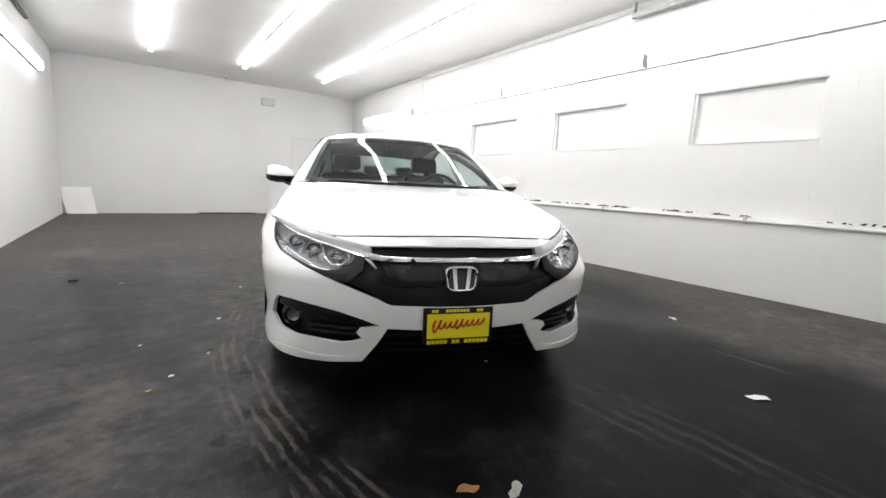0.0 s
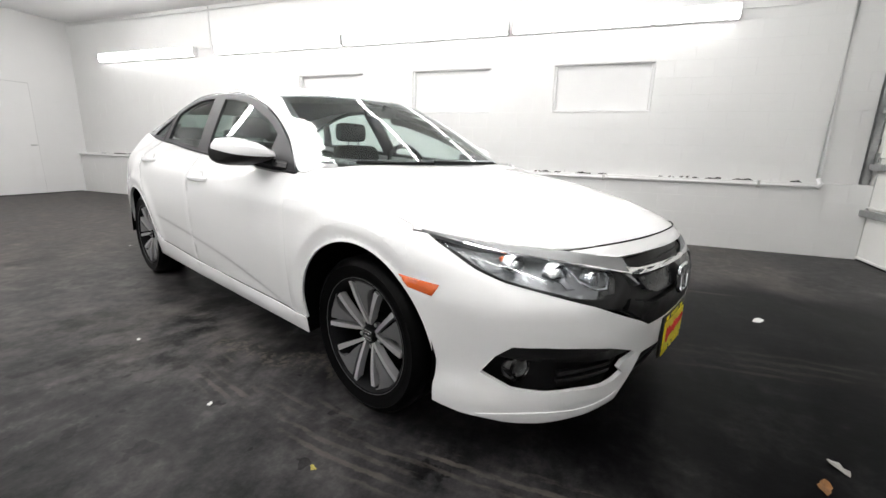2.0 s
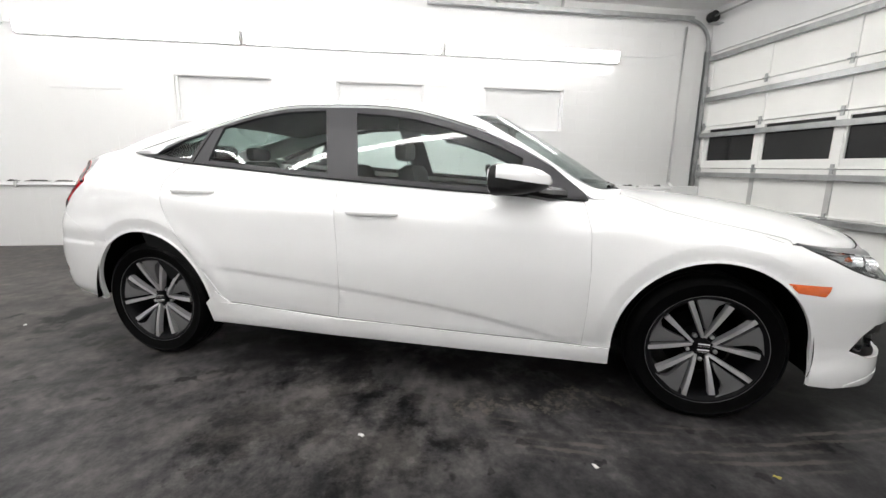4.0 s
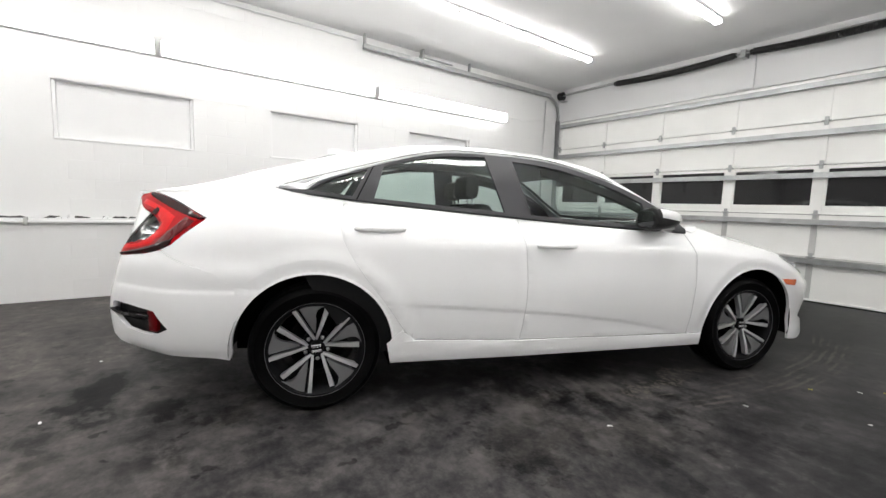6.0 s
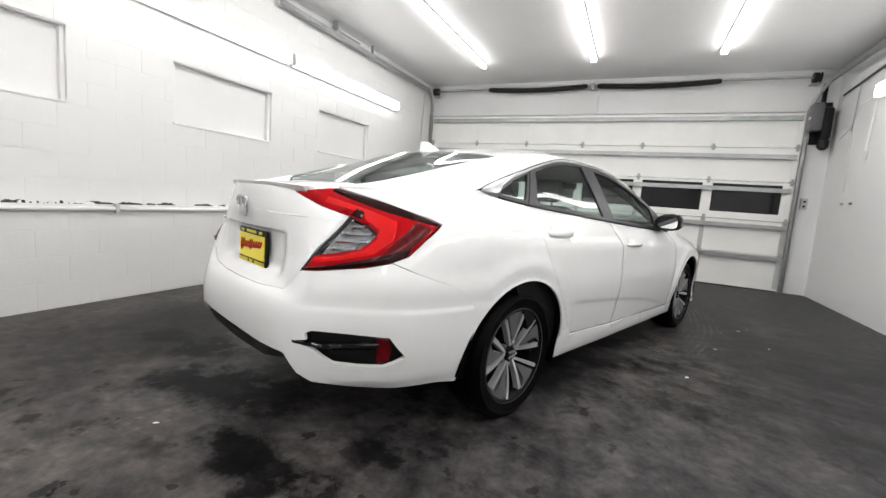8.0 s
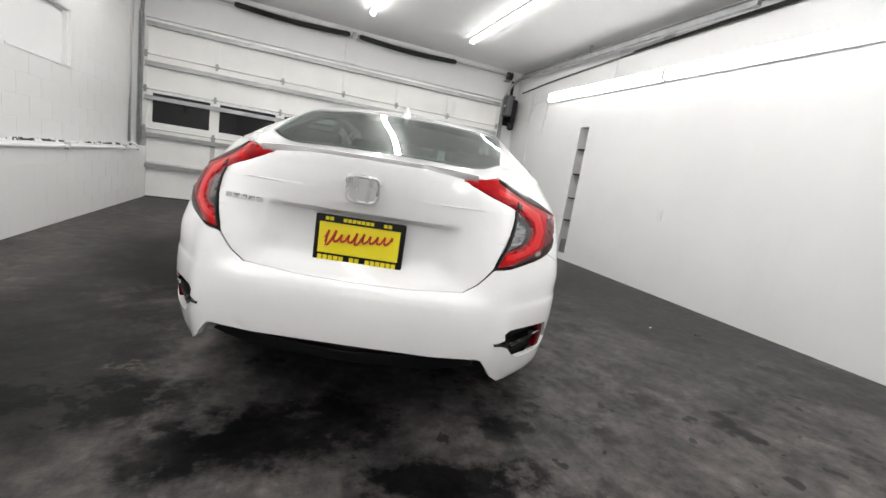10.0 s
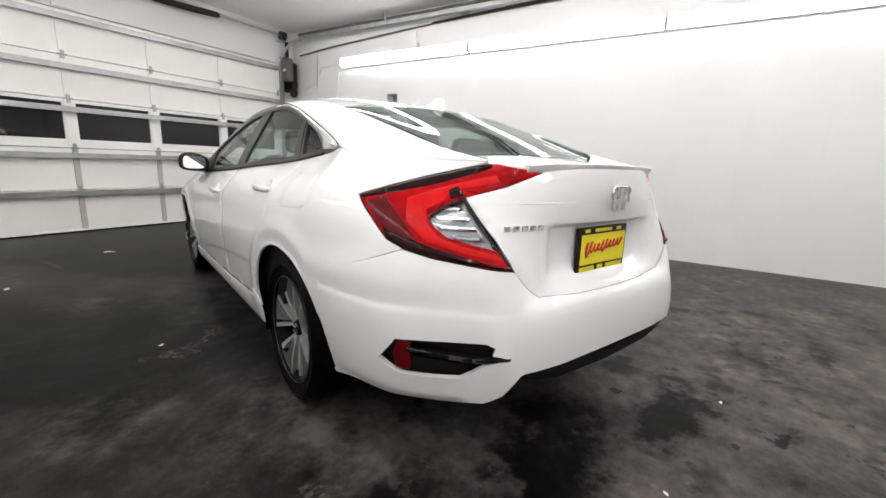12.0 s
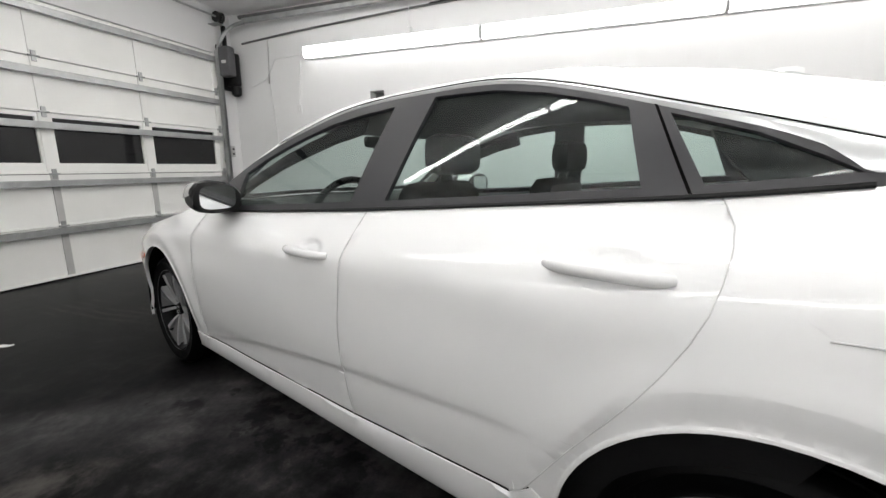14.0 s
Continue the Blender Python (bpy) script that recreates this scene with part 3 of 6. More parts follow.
t = thing("ledge_grime", "flaking paint and dark dirt lying on the wall ledge", "dirt")
tagged(t, kind="stuff")


def ledge_crumbs(y0, y1, odds, high, deep, gap):
    """Low ragged crumbs along the ledge."""
    bm = bmesh.new()
    y = y0
    while y < y1:
        ln = rng.uniform(0.04, 0.30)
        if rng.random() < odds:
            n = max(5, int(ln / 0.018))
            ring = []
            for k in range(n):
                yy = y + ln * k / (n - 1)
                env = min(1.0, 3.5 * min(k, n - 1 - k) / (n - 1) + 0.15)
                hgt = env * rng.uniform(0.35, 1.0) * high + 0.002
                dep = env * rng.uniform(0.5, 1.0) * deep + 0.006
                x = XL + rng.uniform(0.002, 0.012)
                z = LEDGE + 0.001
                ring.append([bm.verts.new((x, yy, z)), bm.verts.new((x + 0.003, yy, z + hgt)), bm.verts.new((x + dep * 0.8, yy, z + hgt * rng.uniform(0.4, 0.9))), bm.verts.new((x + dep, yy, z))])
            for p, q in zip(ring, ring[1:]):
                for k in range(3):
                    bm.faces.new((p[k], q[k], q[k + 1], p[k + 1]))
            bm.faces.new(ring[0])
            bm.faces.new(ring[-1][::-1])
        y += ln + rng.uniform(0.0, gap)
    bmesh.ops.recalc_face_normals(bm, faces=bm.faces)
    return bm


g = part("dirt", ledge_crumbs(-3.8, 7.6, 0.85, 0.024, 0.075, 0.10), M_GRIME, t)
g["kind"] = "stuff"
g = part("flakes", ledge_crumbs(-3.7, 7.6, 0.55, 0.034, 0.03, 0.25), M_WALL, t)
g["kind"] = "stuff"

# conduits and small fixings
def conduit(label, pts, r=0.011, mat=None):
    c = part("conduit", tube(pts, r, 8), mat or M_WALL, smooth=True)
    tagged(c, label, "conduit")


conduit("white painted conduit rising from the wall light to the ceiling", [(XW - 0.013, 4.66, 2.58), (XW - 0.013, 4.66, ZC - 0.02)], 0.016)
conduit("thin white cable running along the wall to a strip light", [(XW - 0.008, -2.99, 2.60), (XW - 0.008, -3.5, 2.60), (XW - 0.008, -3.9, 2.66)], 0.007)
conduit("short white cable joining two wall lights", [(XW - 0.01, 4.5, 2.61), (XW - 0.01, 4.98, 2.61)], 0.008)
conduit("grey conduit rising along the top of the wall", [(-XW + 0.02, -4.2, 2.87), (-XW + 0.02, -3.31, 2.94), (-XW + 0.02, -1.57, 3.03), (-XW + 0.02, 0.4, 3.09), (-XW + 0.02, 3.5, 3.15)], 0.014, M_PIPE)
conduit("black cable bundle strapped to the wall conduit", [(-XW + 0.045, -1.3, 3.045), (-XW + 0.048, -0.5, 3.068), (-XW + 0.045, 0.4, 3.09), (-XW + 0.048, 1.6, 3.115)], [0.010, 0.016, 0.024, 0.020], M_SPRING)
conduit("thin white cord hanging from the strip light to the door opener", [(-XW + 0.008, -3.14, 2.65), (-XW + 0.008, -3.66, 2.62), (-XW + 0.008, -3.70, 2.55), (-XW + 0.008, -3.82, 2.37), (-XW + 0.010, -4.10, 2.27)], 0.006)
conduit("white surface conduit dropping to the wall switch", [(-XW + 0.012, -3.23, 2.56), (-XW + 0.012, -3.29, 1.99)], 0.013)
conduit("grey conduit along the wall under the ceiling", [(-XW + 0.035, -4.2, 3.215), (-XW + 0.035, 6.0, 3.215)], 0.028, M_PIPE)
conduit("white cable dropping beside the door opener", [(-XW + 0.01, -3.75, 2.98), (-XW + 0.01, -3.78, 2.3), (-XW + 0.01, -3.7, 1.5)], 0.008)
conduit("white pipe under the ceiling along the block wall", [(XW - 0.02, -0.2, 3.20), (XW - 0.02, 8.3, 3.20)], 0.012)
t = thing("light_connector", "small white connector box on top of the wall light", "connector box", (-XW + 0.035, -1.58, 2.76))
part("body", box(-0.034, 0.035, -0.035, 0.035, -0.025, 0.045, 0.006), M_FIX, t)
part("drop_rod", tube([(0.0, 0.0, 0.0455), (0.0, 0.0, ZC - 2.763)], 0.006, 8), M_FIX, t)
t = thing("junction_box", "grey junction box on the wall conduit", "junction box", (-XW + 0.03, -0.75, 3.12))
part("body", box(-0.028, 0.03, -0.06, 0.06, -0.05, 0.05, 0.006), M_GREYP, t)
t = thing("wall_switch", "small white switch plate on the wall", "switch", (-XW, -3.30, 1.925))
part("plate", box(0.001, 0.012, -0.045, 0.045, -0.06, 0.06, 0.004), M_FIX, t)
part("toggle", box(0.0125, 0.022, -0.008, 0.008, -0.015, 0.015, 0.002), M_FIX, t)
t = thing("wall_outlet", "small white outlet plate on the wall", "outlet", (-XW, -0.31, 0.955))
part("plate", box(0.001, 0.012, -0.04, 0.04, -0.06, 0.06, 0.004), M_FIX, t)
for s in (-1, 1):
    part("socket", box(0.0125, 0.016, -0.018, 0.018, s * 0.027 - 0.015, s * 0.027 + 0.015, 0.002), M_FIX, t)
t = thing("door_button", "small grey push button box beside the garage door", "push button", (-3.03, YD, 1.36))
part("body", box(-0.04, 0.04, 0.001, 0.05, -0.08, 0.08, 0.008), M_GREYP, t)
for z in (-0.035, 0.035):
    part("button", tube([(0, 0.0505, z), (0, 0.06, z)], 0.016, 10), M_BLACKP, t)
t = thing("wall_bolt", "two small bolts in the wall", "bolt", (-XW, -3.55, 1.36))
for y in (-0.12, 0.12):
    part("bolt_head", tube([(0.001, y, 0), (0.03, y, 0)], 0.014, 8), M_GALV, t)
for z in (0.62, 0.98, 1.36, 1.75):
    tagged(part("recess_bar", box(-XW - 0.155, -XW - 0.02, SY0 + 0.003, SY1 - 0.003, z, z + 0.022), M_GRIME), "dark shelf bar in the narrow wall recess", "shelf bar", "recess bars")
tagged(part("recess_box", box(-XW - 0.155, -XW - 0.03, SY0 + 0.01, SY1 - 0.01, SZ0 + 0.001, SZ0 + 0.22, 0.01), M_BAREGREY), "grey box standing low in the wall recess", "box")
t = thing("wall_vent", "small grey fan vent high on the back wall", "vent", (0.9, YB, 2.86))
part("frame", box(-0.16, 0.16, -0.05, -0.001, -0.09, 0.09, 0.01), M_GREYP, t)
for k in range(4):
    part("slat", box(-0.14, 0.14, -0.06, -0.051, -0.066 + 0.036 * k, -0.048 + 0.036 * k), M_FIX, t)
t = thing("ceiling_detector", "small white round detector at the back wall", "detector", (-0.05, YB - 0.09, ZC))
part("body", lathe([(0.0, 0.0), (0.06, 0.0), (0.055, 0.03), (0.0, 0.04)], 20, closed=False), M_FIX, t, at=pose(0, 0, -0.001, 0, 90, 0), smooth=True)
b = part("leaning_board", prism([(-0.22, 0), (0.27, 0), (0.18, 0.57), (-0.34, 0.57)], lambda a, c: (-2.93 + a, YB - 0.17 + c * 0.25, c * 0.97 + 0.002), (0, 0.018, 0.004)), M_BOARD)
tagged(b, "white board leaning in the back corner of the room", "board")
b = part("wall_patch", box(XW - 0.012, XW - 0.001, 3.48, 4.26, 1.905, 1.93, 0.003), M_WALL)
tagged(b, "thin white ledge of a blocked up opening", "trim", kind="structure")
d = tagged(new("door_1"), "plain white flush door in the back wall", "door", kind="structure")
d.location = (1.97, YB, 0.0)
part("door_gap", box(-0.471, 0.471, -0.003, -0.0005, 0.004, 2.040), M_BAREGREY, d)
leaf = part("door_leaf", box(-0.467, 0.467, -0.007, -0.0032, 0.008, 2.036), M_WALL, d)
part("door_handle", tube([(0.42, -0.008, 0.92), (0.42, -0.05, 0.92), (0.33, -0.055, 0.92)], 0.010, 8), M_GALV, leaf, smooth=True)
b = part("baseboard", box(1.54, 3.06, YB - 0.011, YB - 0.0075, 0.0, 0.016), M_SPRING)
tagged(b, "dark strip at the foot of the back wall", "baseboard", kind="structure")
b = part("baseboard", box(-0.75, 0.55, YB - 0.012, YB - 0.001, 0.0, 0.022, 0.003), M_SPRING)
tagged(b, "dark strip at the foot of the back wall", "baseboard", kind="structure")

# painted blocks of the window wall: real courses with shallow joints
M_BLK = painted_wall("white_block_face", (0.765, 0.765, 0.76), True)
block_mesh = {}


def block_piece(length, height):
    key = (round(length, 2), round(height, 3))
    if key not in block_mesh:
        bm = box(-0.0014, 0.001, 0.0017, length - 0.0017, 0.0017, height - 0.0017)
        es = [e for e in bm.edges if all(v.co.x < -0.0005 for v in e.verts)]
        bmesh.ops.bevel(bm, geom=es, offset=0.0010, segments=1, affect="EDGES")
        me = bpy.data.meshes.new("block")
        bm.to_mesh(me)
        bm.free()
        me.materials.append(M_BLK)
        block_mesh[key] = me
    return block_mesh[key]


far_blocks = bmesh.new()


def lay_course(z, h, x, holes, odd):
    spans, a = [], YD + 0.01
    for h0, h1 in sorted(holes):
        spans.append((a, h0))
        a = h1
    spans.append((a, YB - 0.01))
    for a, b in spans:
        k = math.floor((a - YD) / 0.4) - 1
        while True:
            y0 = YD + 0.4 * k + (0.2 if odd else 0.0)
            y1 = y0 + 0.4
            k += 1
            if y0 >= b - 0.02:
                break
            lo, hi = max(a, y0), min(b, y1)
            if hi - lo < 0.04:
                continue
            if lo < 2.4:
                o = part("block", block_piece(hi - lo, h), None, wall_east, at=pose(x, lo, z))
            else:
                add_box(far_blocks, x - 0.0014, x + 0.001, lo + 0.0017, hi - 0.0017, z + 0.0017, z + h - 0.0017)


for k in range(4):
    lay_course(0.1975 * k, 0.1975, XL, [], k % 2)
zc, k = LEDGE, 0
while zc < ZC - 0.03:
    h = min(0.1885, ZC - zc)
    cut = WINDOWS if zc + 0.02 > WZ0 - 0.02 and zc + h - 0.02 < WZ1 + 0.02 else []
    lay_course(zc, h, XW, cut, k % 2)
    zc += 0.1885
    k += 1
g = part("far_block", far_blocks, M_BLK, wall_east)
g["kind"] = "stuff"

# ---- the car: x to its left side, front at low y, z up from the floor ----
car = thing("car", "white four-door sedan with black trim and alloy wheels", "car")
car.rotation_euler = (0, 0, radians(CAR_TURN))


def lerp_table(xs, ys, x):
    """Smooth interpolation in a small table."""
    if x <= xs[0]:
        return ys[0]
    if x >= xs[-1]:
        return ys[-1]
    i = 0
    while x > xs[i + 1]:
        i += 1
    h = xs[i + 1] - xs[i]
    u = (x - xs[i]) / h
    m0 = (ys[i + 1] - ys[i - 1]) / (xs[i + 1] - xs[i - 1]) if i else (ys[1] - ys[0]) / (xs[1] - xs[0])
    m1 = (ys[i + 2] - ys[i]) / (xs[i + 2] - xs[i]) if i + 2 < len(xs) else (ys[-1] - ys[-2]) / (xs[-1] - xs[-2])
    return (2 * u ** 3 - 3 * u ** 2 + 1) * ys[i] + (u ** 3 - 2 * u ** 2 + u) * h * m0 + (3 * u ** 2 - 2 * u ** 3) * ys[i + 1] + (u ** 3 - u ** 2) * h * m1


def smooth01(v):
    v = max(0.0, min(1.0, v))
    return v * v * (3 - 2 * v)


# plan outlines of the nose and the tail, from the middle to the side
NOSE = [(0, -2.235), (0.16, -2.231), (0.30, -2.218), (0.41, -2.198), (0.54, -2.155), (0.64, -2.098), (0.71, -2.042), (0.765, -1.978), (0.80, -1.912), (0.832, -1.835), (0.858, -1.74), (0.875, -1.6)]
TAIL = [(0, 2.332), (0.20, 2.330), (0.36, 2.326), (0.47, 2.316), (0.535, 2.292), (0.605, 2.220), (0.70, 2.112), (0.765, 2.022), (0.80, 1.935), (0.838, 1.78), (0.865, 1.6)]
S0 = 1.6


def chord(tab):
    out = [0.0]
    for a, b in zip(tab, tab[1:]):
        out.append(out[-1] + math.dist(a, b))
    return out


NS, TS = chord(NOSE), chord(TAIL)
NX, NY = [p[0] for p in NOSE], [p[1] for p in NOSE]
TX, TY = [p[0] for p in TAIL], [p[1] for p in TAIL]
SF, SR = -S0 - NS[-1], S0 + TS[-1]       # where the middle of nose and tail lies
WY = [-1.6, -1.35, -0.9, 0.0, 0.9, 1.35, 1.6]
WX = [0.875, 0.889, 0.893, 0.893, 0.895, 0.892, 0.865]
CY = [-1.75, -1.35, -1.0, 0.0, 0.8, 1.4, 1.8]
CZ = [0.702, 0.752, 0.79, 0.825, 0.847, 0.885, 0.93]


def fold(y):
    """Height of the sharp crease low on the doors."""
    return lerp_table([-0.95, -0.8, -0.3, 0.25, 0.7, 1.05], [0.285, 0.312, 0.411, 0.480, 0.521, 0.548], y)


GRIPS = ((-0.035, 0.205, 0.828), (0.922, 1.164, 0.902))      # handles: from, to, height


def grip_hole(grip, f):
    """Outline of the recess behind a handle, at f times its full size."""
    cy, z = grip[0] + (grip[1] - grip[0]) * 0.58, grip[2] + 0.012
    return [(cy + f * 0.076 * math.cos(a), z + f * 0.036 * math.sin(a)) for a in (2 * math.pi * k / 18 for k in range(19))]


def half_width(y, z):
    """Half the car's width at y and height z, with the shoulder line and the scoop above the sill."""
    w = lerp_table(WY, WX, y) + lerp_table([0.18, 0.3, 0.45, 0.6, 0.72, 1.2], [-0.05, -0.032, -0.010, 0.0, -0.004, -0.012], z)
    over = z - lerp_table(CY, CZ, y)
    k = 0.014 + 0.022 * smooth01((y - 0.8) / 0.6)
    w -= 0.80 * (k * math.log1p(math.exp(min(40, over / k))))
    zl = fold(y)
    win = smooth01((y + 0.92) / 0.25) * smooth01((1.02 - y) / 0.3)
    w -= 0.0058 * win * smooth01((zl - z) / 0.026) * (1 - 0.75 * smooth01((zl - 0.02 - z) / 0.10))
    w -= 0.040 * smooth01((y - 0.4) / 0.6) * smooth01((1.66 - y) / 0.25) * smooth01((z - 0.93) / 0.10)
    r = math.hypot((y - (1.35 if y > 0 else -1.35)), z - 0.315)
    for a, b, h in GRIPS:
        d = math.hypot((y - a - (b - a) * 0.58) / 0.076, (z - h - 0.012) / 0.036)
        if d < 1:
            w -= 0.011 * (1 - smooth01((d - 0.35) / 0.65))
    # the arch: a soft swelling, falling back again towards its lip
    w += (0.011 * (1 - smooth01((r - 0.440) / 0.07)) - 0.007 * (1 - smooth01((r - 0.382) / 0.060)) + 0.003 * (1 - smooth01((r - 0.378) / 0.004))) * smooth01((z - 0.25) / 0.15)
    return w


def skin(s, z):
    """The car's side skin: s runs from the middle of the nose along the side to the middle of the tail."""
    if s < -S0:
        sg = 1.0
        if s < SF:
            s, sg = 2 * SF - s, -1.0
        u = s - SF
        tx, ty = lerp_table(NS, NX, u), lerp_table(NS, NY, u)
        x = tx * half_width(-S0, max(z, 0.30 + 0.5 * (z - 0.30))) / 0.875 + 0.034 * smooth01((0.38 - z) / 0.16) * smooth01((tx - 0.3) / 0.4)
        tip = lerp_table([0.18, 0.30, 0.45, 0.56, 0.66, 0.70, 0.742, 0.80], [0.03, 0.005, -0.008, -0.006, -0.012, -0.018, -0.008, 0.03], z)
        k = 1.0 - max(0.0, z - 0.56) ** 1.3 * (1.1 + 7.8 * tx * tx)
        y = -S0 + (ty + S0) * max(0.06, k) + tip * (1 - (tx / 0.875) ** 2)
        return Vector((sg * x, y, z))
    if s > S0:
        sg = 1.0
        if s > SR:
            s, sg = 2 * SR - s, -1.0
        u = SR - s
        tx, ty = lerp_table(TS, TX, u), lerp_table(TS, TY, u)
        x = tx * half_width(S0, z) / 0.865
        mid_tip = lerp_table([0.28, 0.36, 0.45, 0.55, 0.61, 0.65, 0.75, 0.86, 0.95, 1.06], [0.0, 0.012, 0.02, 0.018, 0.006, -0.030, -0.05, -0.035, -0.02, -0.02], z)
        end_tip = lerp_table([0.28, 0.36, 0.45, 0.55, 0.65, 0.75, 0.86, 0.95, 1.06], [0.0, 0.012, 0.02, 0.011, -0.010, -0.036, -0.035, -0.02, -0.02], z)
        tip = mid_tip + (end_tip - mid_tip) * smooth01((tx - 0.36) / 0.16)
        rec = smooth01((0.33 - tx) / 0.05) * smooth01((z - 0.66) / 0.04) * smooth01((0.864 - z) / 0.018)
        swell = 0.006 * (1 - smooth01((z - 0.52) / 0.13)) * smooth01((s - 1.66) / 0.22)
        k = 1.0 - max(0.0, z - 0.72) ** 1.3 * 4.1 * x * x
        tuck = 0.022 * smooth01((0.318 - z) / 0.035) * smooth01((s - 1.70) / 0.15)
        x += (swell - tuck) * min(1.0, tx / 0.8) ** 2
        y = S0 + (ty - S0) * max(0.06, k) + tip * (1 - (tx / 0.865) ** 4) - 0.03 * rec + (swell - tuck) * (1 - (tx / 0.865) ** 4)
        return Vector((sg * x, y, z))
    return Vector((half_width(s, z), s, z))


def s_of(x, z, rear=False):
    """The s at which the skin is x from the middle, on the nose or the tail."""
    lo, hi = (S0, SR) if rear else (SF, -S0)
    for _ in range(40):
        m = (lo + hi) / 2
        if (skin(m, z).x < x) == rear:
            hi = m
        else:
            lo = m
    return (lo + hi) / 2


def nose(*pts):
    return [(s_of(x, z), z) for x, z in pts]


def tail(*pts):
    return [(s_of(x, z, True), z) for x, z in pts]


BELT_Y = [-0.9, -0.37, 0.23, 0.92, 1.2, 1.53]
BELT_Z = [0.905, 0.932, 0.969, 1.020, 1.043, 1.081]
# upper edge of the side windows, and the edge of windscreen, roof and rear window above it
TOP_P = [(0.803, -0.86, 0.915), (0.735, -0.68, 1.055), (0.68, -0.486, 1.155), (0.645, -0.308, 1.222), (0.605, 0.005, 1.303), (0.592, 0.385, 1.328), (0.600, 0.72, 1.315), (0.640, 1.17, 1.198), (0.682, 1.522, 1.090)]
EDGE_P = [(0.705, -0.865, 0.962), (0.655, -0.65, 1.090), (0.608, -0.468, 1.203), (0.562, -0.300, 1.287), (0.538, -0.02, 1.336), (0.53, 0.38, 1.357), (0.533, 0.75, 1.345), (0.540, 1.02, 1.317), (0.535, 1.235, 1.279), (0.522, 1.52, 1.207), (0.492, 1.85, 1.114), (0.490, 1.98, 1.084), (0.452, 2.118, 1.050)]
TPY, TPX, TPZ = [p[1] for p in TOP_P], [p[0] for p in TOP_P], [p[2] for p in TOP_P]


def belt(y):
    return lerp_table(BELT_Y, BELT_Z, y)


def side_glass(y, z):
    """The plane of the side windows above the belt line."""
    zb, zt = belt(y), lerp_table(TPY, TPZ, y)
    xb, xt = half_width(y, zb), lerp_table(TPY, TPX, y)
    u = (z - zb) / max(0.03, zt - zb)
    u = max(-0.6, min(1.5, u))
    return Vector((xb + (xt - xb) * u + 0.006 * math.sin(math.pi * max(0, min(1, u))), y, z))


def inside(poly, x, y):
    odd = False
    n = len(poly)
    for i in range(n):
        (x0, y0), (x1, y1) = poly[i], poly[i - 1]
        if (y0 > y) != (y1 > y) and x < (x1 - x0) * (y - y0) / (y1 - y0) + x0:
            odd = not odd
    return odd


